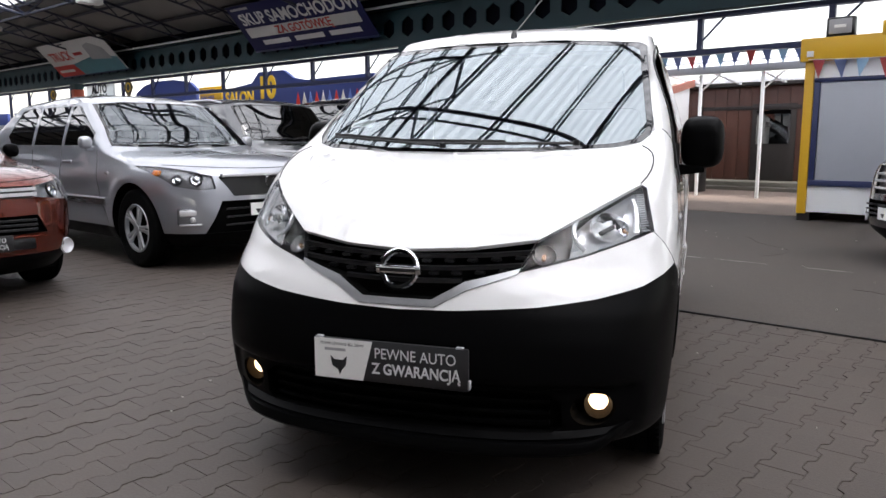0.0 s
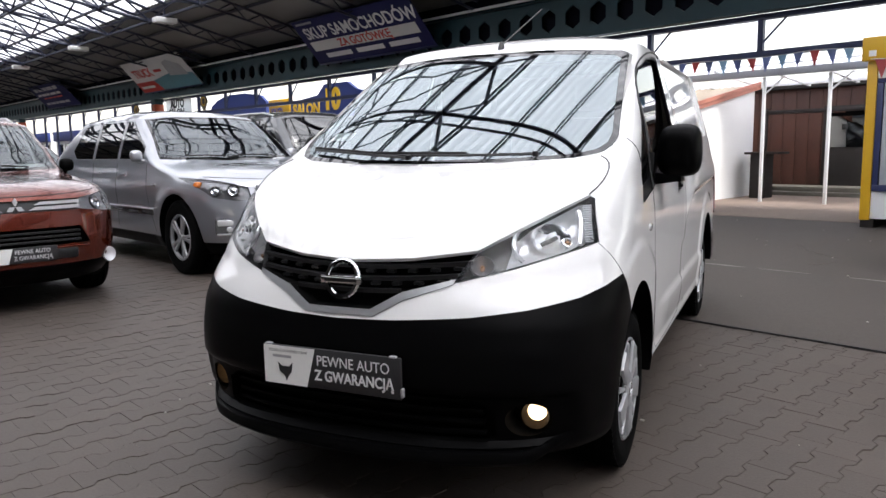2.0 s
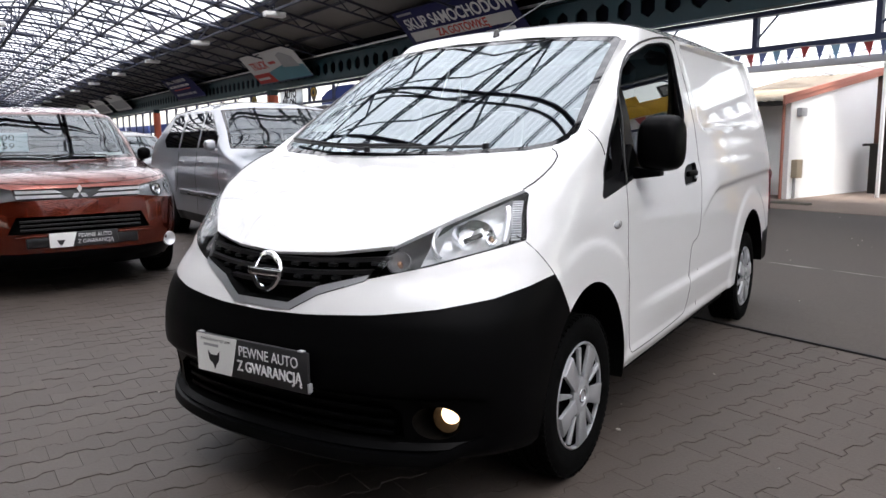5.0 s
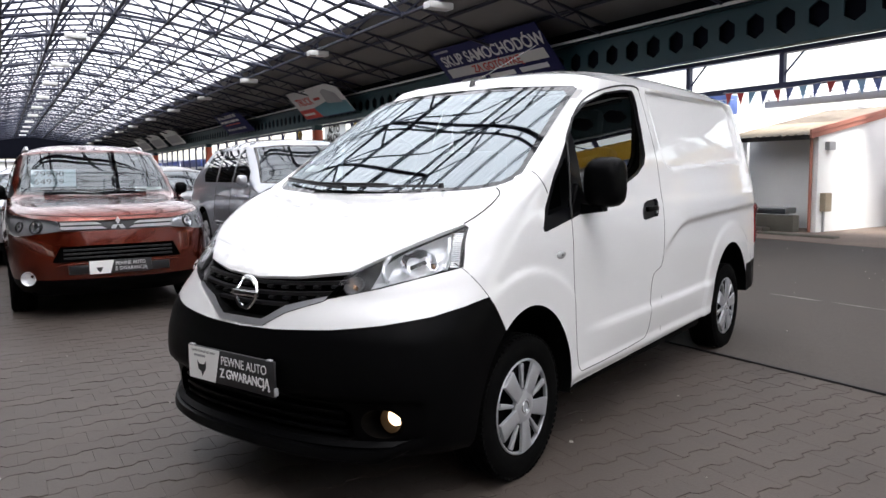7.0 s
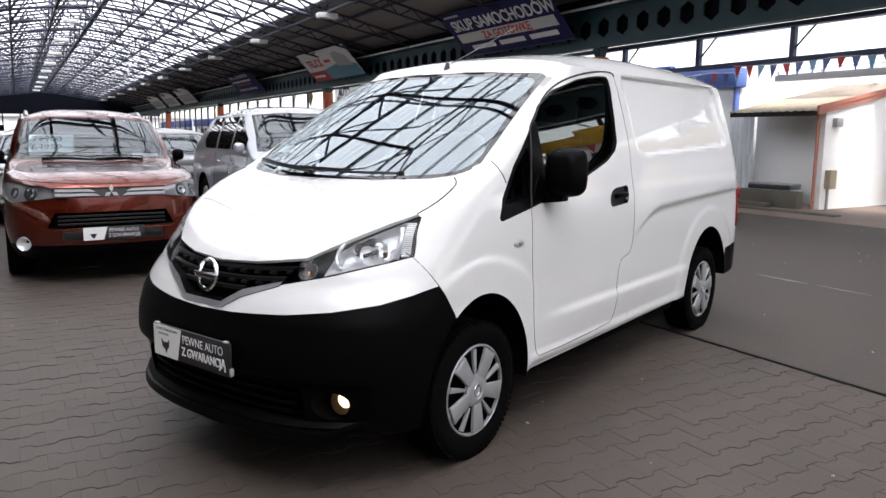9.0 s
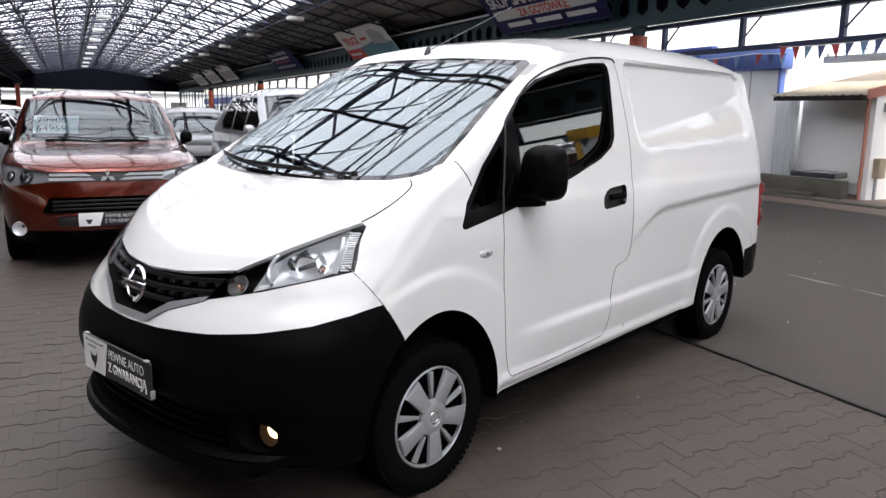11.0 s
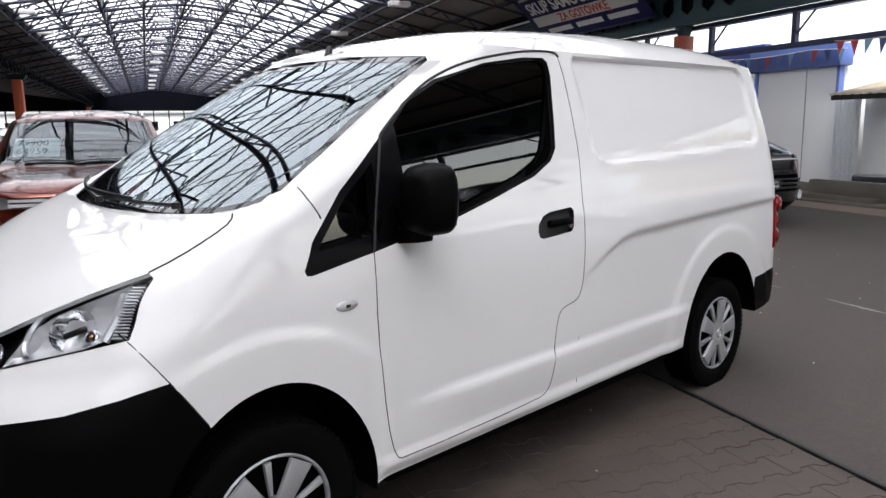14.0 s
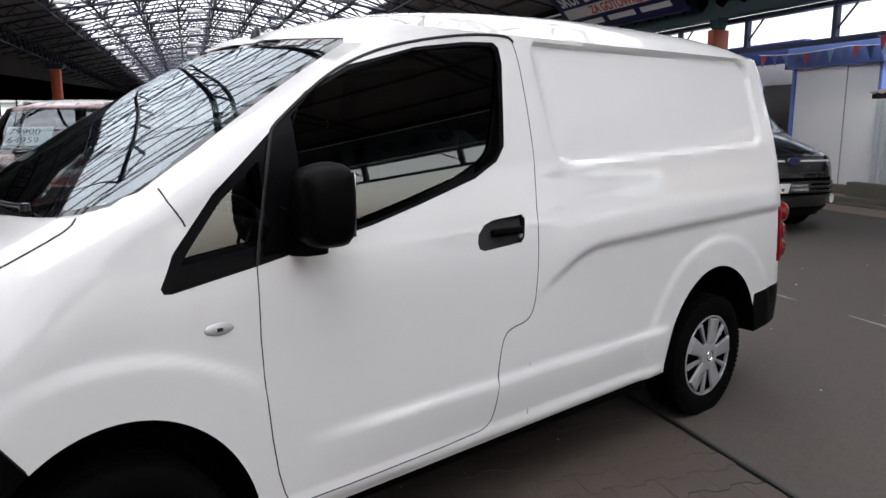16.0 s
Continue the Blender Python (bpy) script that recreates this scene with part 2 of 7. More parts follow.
# pennant colours paled: the light from behind the cloth is in the colour
FLAG_RED = material("backlit_red_flag_cloth", (0.55, 0.12, 0.12), 0.8)
FLAG_BLUE = material("backlit_blue_flag_cloth", (0.20, 0.25, 0.45), 0.8)
FLAG_SKY = material("backlit_light_blue_flag_cloth", (0.35, 0.52, 0.68), 0.8)
BRASS = material("brown_diamond_board", (0.10, 0.08, 0.04), 0.5)


# ---- mesh helpers ----
def mesh_object(name, bm, mat, parent=None, label="", sharp=35):
    me = bpy.data.meshes.new(name)
    bm.to_mesh(me)
    bm.free()
    for m in mat if isinstance(mat, (list, tuple)) else (mat,):
        me.materials.append(m)
    for p in me.polygons:
        p.use_smooth = True
    me.set_sharp_from_angle(angle=radians(sharp))
    ob = new(name, me)
    ob.parent = parent
    if label:
        tagged(ob, label)
    return ob


def part(name, bm, mat, parent, label=""):
    return mesh_object(name, bm, mat, parent, label)


def thing(name, label, category, m=None, group="", kind=""):
    ob = new(name)
    ob.empty_display_size = 0.2
    if m is not None:
        ob.matrix_world = m
    return tagged(ob, label, category, group, kind)


def box(x0, x1, y0, y1, z0, z1, bevel=0.0, bm=None, m=None, segments=2):
    own = bm or bmesh.new()
    t = Matrix.Translation(((x0 + x1) / 2, (y0 + y1) / 2, (z0 + z1) / 2)) @ Matrix.Diagonal((x1 - x0, y1 - y0, z1 - z0, 1))
    vs = bmesh.ops.create_cube(own, size=1, matrix=t)["verts"]
    if bevel:
        es = list({e for v in vs for e in v.link_edges})
        vs = list({v for f in bmesh.ops.bevel(own, geom=es, offset=bevel, segments=segments, affect="EDGES", profile=0.5)["faces"] for v in f.verts} | {v for v in vs if v.is_valid})
    if m is not None:
        bmesh.ops.transform(own, matrix=m, verts=vs)
    return own


def rod(bm, a, b, r, sides=8, r2=None):
    a, b = Vector(a), Vector(b)
    d = b - a
    t = Matrix.Translation((a + b) / 2) @ d.to_track_quat("Z", "Y").to_matrix().to_4x4()
    bmesh.ops.create_cone(bm, cap_ends=True, segments=sides, radius1=r, radius2=r if r2 is None else r2, depth=d.length, matrix=t)
    return bm


def lathe(profile, steps=48, axis="X", bm=None, m=None):
    """Turns (radius, along) pairs about an axis through the origin."""
    own = bm or bmesh.new()
    rings = []
    for k in range(steps):
        a = 2 * math.pi * k / steps
        ring = []
        for r, d in profile:
            p = Vector((d, r * math.cos(a), r * math.sin(a))) if axis == "X" else Vector((r * math.cos(a), r * math.sin(a), d)) if axis == "Z" else Vector((r * math.sin(a), d, r * math.cos(a)))
            ring.append(own.verts.new(m @ p if m is not None else p))
        rings.append(ring)
    for k in range(steps):
        p, q = rings[k], rings[(k + 1) % steps]
        for i in range(len(profile) - 1):
            own.faces.new((p[i], p[i + 1], q[i + 1], q[i]))
    bmesh.ops.recalc_face_normals(own, faces=own.faces)
    return own


def prism(points, depth, m=None, bm=None, bevel=0.0):
    """A flat outline in x, y, pulled from z = 0 to z = depth."""
    own = bm or bmesh.new()
    low = [own.verts.new((x, y, 0)) for x, y in points]
    top = [own.verts.new((x, y, depth)) for x, y in points]
    fs = [own.faces.new(low[::-1]), own.faces.new(top)]
    k = len(points)
    for i in range(k):
        fs.append(own.faces.new((low[i], low[(i + 1) % k], top[(i + 1) % k], top[i])))
    bmesh.ops.recalc_face_normals(own, faces=fs)
    vs = low + top
    if bevel:
        es = [e for e in fs[1].edges]
        r = bmesh.ops.bevel(own, geom=es, offset=bevel, segments=2, affect="EDGES", profile=0.5)
        vs = list({v for v in vs if v.is_valid} | {v for f in r["faces"] for v in f.verts})
    if m is not None:
        bmesh.ops.transform(own, matrix=m, verts=vs)
    return own


def lettering(name, text, size, m, mat, parent=None, align="LEFT", depth=0.002, spacing=1.0, squeeze=1.0, slant=0.0, bold=0.0):
    """Raised letters in the built-in font, turned into a mesh."""
    cu = bpy.data.curves.new(name, "FONT")
    cu.body, cu.size, cu.align_x, cu.extrude, cu.space_character, cu.shear = text, size, align, depth, spacing, slant
    cu.offset = bold * size
    tmp = bpy.data.objects.new(name, cu)
    scene.collection.objects.link(tmp)
    me = bpy.data.meshes.new_from_object(tmp.evaluated_get(bpy.context.evaluated_depsgraph_get()))
    bpy.data.objects.remove(tmp)
    me.transform(m @ Matrix.Diagonal((squeeze, 1, 1, 1)))
    me.materials.clear()
    me.materials.append(mat)
    ob = new(name, me)
    ob.parent = parent
    return ob


def smooth_curve(xs, ys, q):
    """Monotone cubic through the keys."""
    xs, ys, q = np.asarray(xs, float), np.asarray(ys, float), np.asarray(q, float)
    h, d = np.diff(xs), np.diff(ys) / np.diff(xs)
    m = np.zeros_like(ys)
    m[0], m[-1] = d[0], d[-1]
    for i in range(1, len(xs) - 1):
        if d[i - 1] * d[i] > 0:
            w1, w2 = 2 * h[i] + h[i - 1], h[i] + 2 * h[i - 1]
            m[i] = (w1 + w2) / (w1 / d[i - 1] + w2 / d[i])
    k = np.clip(np.searchsorted(xs, q) - 1, 0, len(h) - 1)
    t = np.clip((q - xs[k]) / h[k], 0, 1)
    return ((1 + 2 * t) * (1 - t) ** 2 * ys[k] + t * (1 - t) ** 2 * h[k] * m[k] + t * t * (3 - 2 * t) * ys[k + 1] + t * t * (t - 1) * h[k] * m[k + 1])


def step(a, b, x):
    t = np.clip((x - a) / (b - a), 0, 1)
    return t * t * (3 - 2 * t)


# ---- car bodies: horizontal rows lofted from nose to tail, then cut into panels ----
def corner(w, y_mid, y_side, p, count):
    """A rounded corner in plan, from the middle of the nose (0, y_mid) to the flank (w, y_side), at even steps."""
    a = np.linspace(0, math.pi / 2, 160)
    x, y = w * np.sin(a) ** (2 / p), y_side - (y_side - y_mid) * np.cos(a) ** (2 / p)
    s = np.r_[0, np.cumsum(np.hypot(np.diff(x), np.diff(y)))]
    q = np.linspace(0, s[-1], count)
    return np.interp(q, s, x), np.interp(q, s, y)


def loft(rows, roof, dz=0.022, nf=40, ns=150, nr=18, roof_rows=16, shape=None, roof_power=3.5):
    """rows: (side z, half width, nose z, nose y, flank start y, nose roundness, tail z, tail y, flank end y, tail roundness), upwards.
    roof: keys (y, z) of the roof's middle line. shape(x, y, z): inward or outward offset of the flanks."""
    rows = np.array(rows, float)
    zs = np.linspace(rows[0, 0], rows[-1, 0], int((rows[-1, 0] - rows[0, 0]) / dz) + 1)
    key = np.stack([zs] + [smooth_curve(rows[:, 0], rows[:, c], zs) for c in range(1, 10)], 1)
    grid = []

    def contour(w, yf, ysf, pf, yr, ysr, pr):
        fx, fy = corner(w, yf, ysf, pf, nf)
        sy = np.linspace(ysf, ysr, ns)
        bx, by = corner(w, yr, ysr, pr, nr)
        return np.r_[fx, np.full(ns - 2, w), bx[::-1]], np.r_[fy, sy[1:-1], by[::-1]]

    for z, w, zf, yf, ysf, pf, zr, yr, ysr, pr in key:
        x, y = contour(w, yf, ysf, pf, yr, ysr, pr)
        zz = np.full(len(x), z)
        blend = 1 - np.clip(x / w, 0, 1) ** 3
        zz[:nf] += (zf - z) * blend[:nf]
        zz[-nr:] += (zr - z) * blend[-nr:]
        flank = step(ysf - 0.25, ysf + 0.1, y) * (1 - step(ysr - 0.05, ysr + 0.1, y))
        if shape:
            x = x + shape(x, y, zz) * flank * (x > 0.3 * w)
        grid.append(np.stack([x, y, zz], 1))
    top = grid[-1]
    z, w, zf, yf, ysf, pf, zr, yr, ysr, pr = key[-1]
    for k in range(1, roof_rows + 1):
        q = (k / roof_rows) ** 0.8 if k < roof_rows else 1.0
        x, y = contour(max(w * (1 - q), 0.0), yf + 0.42 * q, ysf + 0.2 * q, pf, yr - 0.35 * q, ysr - 0.2 * q, pr)
        mid = smooth_curve([a for a, b in roof], [b for a, b in roof], y)
        edge = z + (mid - z) * 0.0
        zz = edge + (mid - edge) * (1 - np.clip(x / w, 0, 1) ** roof_power)
        # near the front and back rims the roof meets the rows below it
        grid.append(np.stack([x, y, zz], 1))
    g = np.array(grid)
    g[:, 0, 0] = g[:, -1, 0] = 0
    nrow, ncol = g.shape[:2]
    left = g.reshape(-1, 3)
    verts = np.r_[left, left * [-1, 1, 1]]
    faces = []
    off = nrow * ncol
    for i in range(nrow - 1):
        for j in range(ncol - 1):
            a, b, c, d = i * ncol + j, i * ncol + j + 1, (i + 1) * ncol + j + 1, (i + 1) * ncol + j
            faces.append((a, b, c, d))
            faces.append((off + d, off + c, off + b, off + a))
    me = bpy.data.meshes.new("loft")
    me.from_pydata(verts.tolist(), [], faces)
    bm = bmesh.new()
    bm.from_mesh(me)
    bpy.data.meshes.remove(me)
    bmesh.ops.remove_doubles(bm, verts=bm.verts, dist=0.0008)
    bmesh.ops.dissolve_degenerate(bm, dist=0.0003, edges=bm.edges)
    bm.normal_update()
    bm.faces.layers.int.new("panel")
    return bm


def cut(bm, outline, axes, tag, only=(0,), where=None):
    """Cuts a convex outline, seen along the axis left out of axes, through the panels named in only, and tags what lies inside."""
    lay = bm.faces.layers.int["panel"]
    i, j = axes
    pts = [Vector(p) for p in outline]
    area = sum(a.x * b.y - b.x * a.y for a, b in zip(pts, pts[1:] + pts[:1]))
    if area < 0:
        pts.reverse()
    lo = Vector((min(p.x for p in pts), min(p.y for p in pts)))
    hi = Vector((max(p.x for p in pts), max(p.y for p in pts)))
    inside = []
    for f in bm.faces:
        if f[lay] not in only:
            continue
        ci, cj = [v.co[i] for v in f.verts], [v.co[j] for v in f.verts]
        if max(ci) < lo.x or min(ci) > hi.x or max(cj) < lo.y or min(cj) > hi.y:
            continue
        if where is None or where(f.calc_center_median(), f.normal):
            inside.append(f)
    for a, b in zip(pts, pts[1:] + pts[:1]):
        d = b - a
        no = Vector((0, 0, 0))
        no[i], no[j] = d.y, -d.x
        no.normalize()
        co = Vector((0, 0, 0))
        co[i], co[j] = a.x, a.y
        keep, cross = [], []
        for f in inside:
            s = [(v.co - co).dot(no) for v in f.verts]
            if max(s) <= 1e-5:
                keep.append(f)
            elif min(s) < -1e-5:
                cross.append(f)
        if cross:
            geom = cross + list({e for f in cross for e in f.edges}) + list({v for f in cross for v in f.verts})
            r = bmesh.ops.bisect_plane(bm, geom=geom, dist=1e-6, plane_co=co, plane_no=no)
            for f in r["geom"]:
                if isinstance(f, bmesh.types.BMFace) and (f.calc_center_median() - co).dot(no) < 0:
                    keep.append(f)
        inside = list(dict.fromkeys(keep))
    for f in inside:
        f[lay] = tag
    bm.normal_update()
    return inside


def lift(bm, tag, sign=0, move=0.0):
    """A new bmesh of the faces with this tag (of one side only if sign is given), moved along the normals."""
    lay = bm.faces.layers.int["panel"]
    out, made = bmesh.new(), {}
    for f in bm.faces:
        if f[lay] != tag or (sign and f.calc_center_median().x * sign < 0):
            continue
        vs = []
        for v in f.verts:
            if v not in made:
                made[v] = out.verts.new(v.co + v.normal * move)
            vs.append(made[v])
        try:
            out.faces.new(vs)
        except ValueError:
            pass
    out.normal_update()
    return out


def pocket(patch, depth, keep_floor=True, way=None):
    """The hollow behind a patch: its rim runs inwards by depth and ends in a floor."""
    out = bmesh.new()
    mean = Vector((0, 0, 0))
    for f in patch.faces:
        mean += f.normal * f.calc_area()
    mean = way or -mean.normalized()
    top = {v: out.verts.new(v.co) for v in patch.verts}
    low = {v: out.verts.new(v.co + mean * depth) for v in patch.verts}
    if keep_floor:
        for f in patch.faces:
            out.faces.new([low[v] for v in f.verts])
    for e in patch.edges:
        if e.is_boundary:
            a, b = e.verts
            out.faces.new((top[a], top[b], low[b], low[a]))
    bmesh.ops.recalc_face_normals(out, faces=out.faces)
    return out


def solid(patch, thick):
    """A patch given thickness towards its inner side."""
    r = pocket(patch, thick)
    made = {}
    for f in patch.faces:
        vs = []
        for v in f.verts:
            if v not in made:
                made[v] = r.verts.new(v.co)
            vs.append(made[v])
        r.faces.new(vs)
    bmesh.ops.remove_doubles(r, verts=r.verts, dist=1e-5)
    bmesh.ops.recalc_face_normals(r, faces=r.faces)
    return r


def outline_cord(bm_body, points, axis, side, r, lift_by=0.0):
    """A thin cord that follows the body's surface under a line drawn in side view (axis 0) or front view (axis 1)."""
    from mathutils.bvhtree import BVHTree
    tree = BVHTree.FromBMesh(bm_body)
    pts = []
    for (a0, b0), (a1, b1) in zip(points, points[1:]):
        n = max(2, int(math.hypot(a1 - a0, b1 - b0) / 0.03))
        for k in range(n):
            t = k / n
            pts.append((a0 + (a1 - a0) * t, b0 + (b1 - b0) * t))
    pts.append(points[-1])
    got = []
    for a, b in pts:
        if axis == 0:
            hit = tree.ray_cast(Vector((side * 3, a, b)), Vector((-side, 0, 0)))
        elif axis == 1:
            hit = tree.ray_cast(Vector((a, -4, b)), Vector((0, 1, 0)))
        else:
            hit = tree.ray_cast(Vector((a, b, 4)), Vector((0, 0, -1)))
        if hit[0] is not None:
            got.append(hit[0] + hit[1] * lift_by)
    return tube(got, r)


def tube(points, r, sides=6, closed=False, bm=None):
    own = bm or bmesh.new()
    pts = [Vector(p) for p in points]
    rings = []
    n = len(pts)
    for k, p in enumerate(pts):
        d = (pts[(k + 1) % n] if closed else pts[min(k + 1, n - 1)]) - (pts[k - 1] if closed else pts[max(k - 1, 0)])
        q = d.to_track_quat("Z", "Y").to_matrix()
        rings.append([own.verts.new(p + q @ Vector((r * math.cos(2 * math.pi * s / sides), r * math.sin(2 * math.pi * s / sides), 0))) for s in range(sides)])
    for k in range(n if closed else n - 1):
        a, b = rings[k], rings[(k + 1) % n]
        for s in range(sides):
            own.faces.new((a[s], a[(s + 1) % sides], b[(s + 1) % sides], b[s]))
    bmesh.ops.recalc_face_normals(own, faces=own.faces)
    return own


def ellipse(cy, cz, ry, rz, steps=40):
    return [(cy + ry * math.cos(2 * math.pi * k / steps), cz + rz * math.sin(2 * math.pi * k / steps)) for k in range(steps)]


def pod(centre, half, k=3.2):
    """A rounded box, such as a mirror housing."""
    bm = bmesh.new()
    bmesh.ops.create_cube(bm, size=2)
    bmesh.ops.subdivide_edges(bm, edges=bm.edges, cuts=5, use_grid_fill=True)
    for v in bm.verts:
        n = sum(abs(c) ** k for c in v.co) ** (1 / k)
        v.co = Vector(centre) + Vector((v.co.x * half[0], v.co.y * half[1], v.co.z * half[2])) / n
    return bm

# ---- the white panel van: nose towards -y, front axle over the origin ----
VAN_ROWS = [
    # side z, half w, nose z, nose y, flank y, round, tail z, tail y, flank end, round
    (0.238, 0.812, 0.236, -0.735, -0.20, 2.5, 0.32, 3.42, 3.22, 3.0),
    (0.275, 0.832, 0.262, -0.790, -0.22, 2.5, 0.34, 3.46, 3.24, 3.0),
    (0.340, 0.838, 0.335, -0.802, -0.24, 2.6, 0.37, 3.49, 3.25, 3.2),
    (0.500, 0.844, 0.500, -0.800, -0.25, 2.72, 0.50, 3.50, 3.25, 3.4),
    (0.660, 0.846, 0.640, -0.786, -0.24, 2.62, 0.66, 3.48, 3.25, 3.4),
    (0.760, 0.846, 0.715, -0.760, -0.21, 2.38, 0.76, 3.46, 3.25, 3.6),
    (0.860, 0.845, 0.800, -0.722, -0.16, 2.1, 0.86, 3.45, 3.24, 3.6),
    (0.940, 0.842, 0.880, -0.660, -0.10, 2.1, 0.94, 3.445, 3.24, 3.6),
    (1.040, 0.832, 0.995, -0.510, 0.02, 2.55, 1.04, 3.44, 3.24, 3.8),
    (1.140, 0.818, 1.090, -0.320, 0.14, 2.9, 1.14, 3.435, 3.24, 3.8),
    (1.220, 0.803, 1.165, -0.115, 0.28, 3.0, 1.22, 3.43, 3.24, 3.8),
    (1.330, 0.775, 1.315, 0.105, 0.46, 3.1, 1.33, 3.425, 3.24, 3.8),
    (1.450, 0.742, 1.468, 0.345, 0.68, 3.4, 1.45, 3.415, 3.23, 3.8),
    (1.550, 0.712, 1.590, 0.550, 0.88, 3.9, 1.56, 3.405, 3.22, 3.8),
    (1.640, 0.686, 1.692, 0.742, 1.06, 4.6, 1.66, 3.40, 3.22, 3.8),
    (1.725, 0.660, 1.742, 0.850, 1.16, 4.6, 1.745, 3.375, 3.19, 3.8),
]
VAN_ROOF = [(0.70, 1.690), (0.80, 1.725), (0.85, 1.742), (1.0, 1.783), (1.3, 1.830), (1.7, 1.862), (2.2, 1.878), (2.8, 1.872), (3.1, 1.855), (3.25, 1.82), (3.375, 1.745), (3.6, 1.66)]


def inside_distance(y, z, poly):
    """Distance to the rim of a convex outline, positive inside."""
    d = np.full(np.shape(y), 9.0)
    pts = list(poly)
    if sum(a[0] * b[1] - b[0] * a[1] for a, b in zip(pts, pts[1:] + pts[:1])) < 0:
        pts.reverse()
    for (a, b), (c, e) in zip(pts, pts[1:] + pts[:1]):
        n = math.hypot(c - a, e - b)
        d = np.minimum(d, ((c - a) * (z - b) - (e - b) * (y - a)) / n)
    return d


PANEL = [(1.60, 1.715), (1.575, 1.69), (1.60, 1.31), (1.63, 1.275), (1.72, 1.25), (3.12, 1.297), (3.175, 1.33), (3.175, 1.62), (3.15, 1.69), (3.09, 1.725)]


def van_flank(x, y, z):
    d = np.zeros_like(y)
    # recessed blind panel of the load bay
    d -= 0.022 * step(0.0, 0.020, inside_distance(y, z, PANEL))
    # shoulder line that rises behind the door and runs to the tail
    line = np.interp(y, [1.25, 1.44, 1.60, 1.70, 1.80, 2.40, 3.30], [0.66, 0.79, 0.882, 0.925, 0.945, 0.965, 0.985])
    grow = 0.018 * step(1.38, 1.75, y)
    d += grow * step(-0.016, 0.016, z - line) * (1 - step(0.06, 0.30, z - line))
    # swollen rim over each wheel
    for cy, cz in ((0.0, 0.30), (2.70, 0.32)):
        r = np.hypot(y - cy, z - cz)
        d += 0.009 * step(0.580, 0.545, r) * (step(0.43, 0.33, y) if cy == 0 else 1)
    # ledge low on the door, and the sill
    run = step(0.42, 0.80, y) * step(2.36, 2.22, y)
    d += 0.012 * run * step(0.543, 0.513, z) * (0.15 + 0.85 * step(0.35, 0.51, z))
    d += 0.007 * step(0.362, 0.352, z) * step(0.35, 0.42, y) * step(2.30, 2.22, y)
    d -= 0.016 * step(0.330, 0.302, z) * step(0.35, 0.42, y) * step(2.30, 2.22, y)
    # belt line under the windows
    d -= 0.006 * step(1.06, 1.12, z) * step(1.32, 1.2, z)
    return d


def both(bm, tags, sign, move=0.0):
    """Like lift, over several tags at once."""
    lay = bm.faces.layers.int["panel"]
    out, made = bmesh.new(), {}
    for f in bm.faces:
        if f[lay] in tags and f.calc_center_median().x * sign > 0:
            for v in f.verts:
                if v not in made:
                    made[v] = out.verts.new(v.co + v.normal * move)
            out.faces.new([made[v] for v in f.verts])
    out.normal_update()
    return out


def bowl(patch, depth, way):
    """A patch sunk towards its middle like a reflector, with shallow steps across it."""
    edge = [v.co.copy() for v in patch.verts if v.is_boundary]
    gap = {v: min((v.co - e).length for e in edge) for v in patch.verts}
    most = max(gap.values())
    for v in patch.verts:
        q = gap[v] / most
        v.co += way * (depth * (1 - (1 - min(q * 1.4, 1)) ** 2) + 0.010 * q * math.sin(v.co.x * 95) + 0.004 * q * math.sin(v.co.z * 210 + v.co.x * 80))
    patch.normal_update()
    return patch


van = thing("panel_van", "white compact panel van with black bumpers on grey pavers", "van", pose(0, 0, 0))
body = loft(VAN_ROWS, VAN_ROOF, dz=0.0145, nf=44, ns=190, shape=van_flank)
BODY, HOOD, SCREEN, FRIT, LAMP, GRILLE, RIM, BUMPER, DOOR, GLASS_D, GLASS_Q, TRIM, ARCH, TAIL, REARB, FOG, COWL, HANDLE, NOSE, INTAKE, REFL, UNDER = range(22)
SIDE, FRONT = (1, 2), (0, 2)


def ahead(limit=0.9, ny=-0.25):
    return lambda c, n: c.y < limit and n.y < ny


# wheel arches
ARCH_F, ARCH_R = ellipse(0.0, 0.285, 0.362, 0.435, 80), ellipse(2.69, 0.295, 0.405, 0.455, 80)
for o in (ARCH_F, ARCH_R):
    cut(body, o, SIDE, ARCH, (BODY,), lambda c, n: abs(c.x) > 0.6)
# windscreen: black rim, then the pane
def mirrored(half):
    """A closed outline from its half with x >= 0, listed from the bottom middle to the top middle."""
    return half + [(-x, z) for x, z in half[::-1] if x > 0]


WS = mirrored([(0, 1.168), (0.3, 1.172), (0.5, 1.180), (0.60, 1.186), (0.69, 1.205), (0.722, 1.235), (0.728, 1.275), (0.650, 1.655), (0.62, 1.672), (0.3, 1.690), (0, 1.694)])
WS_IN = mirrored([(0, 1.184), (0.3, 1.188), (0.5, 1.197), (0.60, 1.204), (0.670, 1.221), (0.698, 1.248), (0.702, 1.285), (0.624, 1.632), (0.59, 1.652), (0.3, 1.670), (0, 1.674)])
cut(body, WS, FRONT, FRIT, (BODY,), lambda c, n: c.y < 1.0 and n.y < -0.2)
cut(body, WS_IN, FRONT, SCREEN, (FRIT,))
# bonnet
HOOD_LINE = [(0, 0.862), (0.22, 0.872), (0.425, 0.897), (0.58, 0.984), (0.716, 1.063), (0.734, 1.085), (0.745, 1.108), (0.749, 1.130), (0.747, 1.149), (0.739, 1.167), (0.723, 1.181), (0.70, 1.192)]
cut(body, mirrored(HOOD_LINE), FRONT, HOOD, (BODY,), ahead(0.2, -0.05))
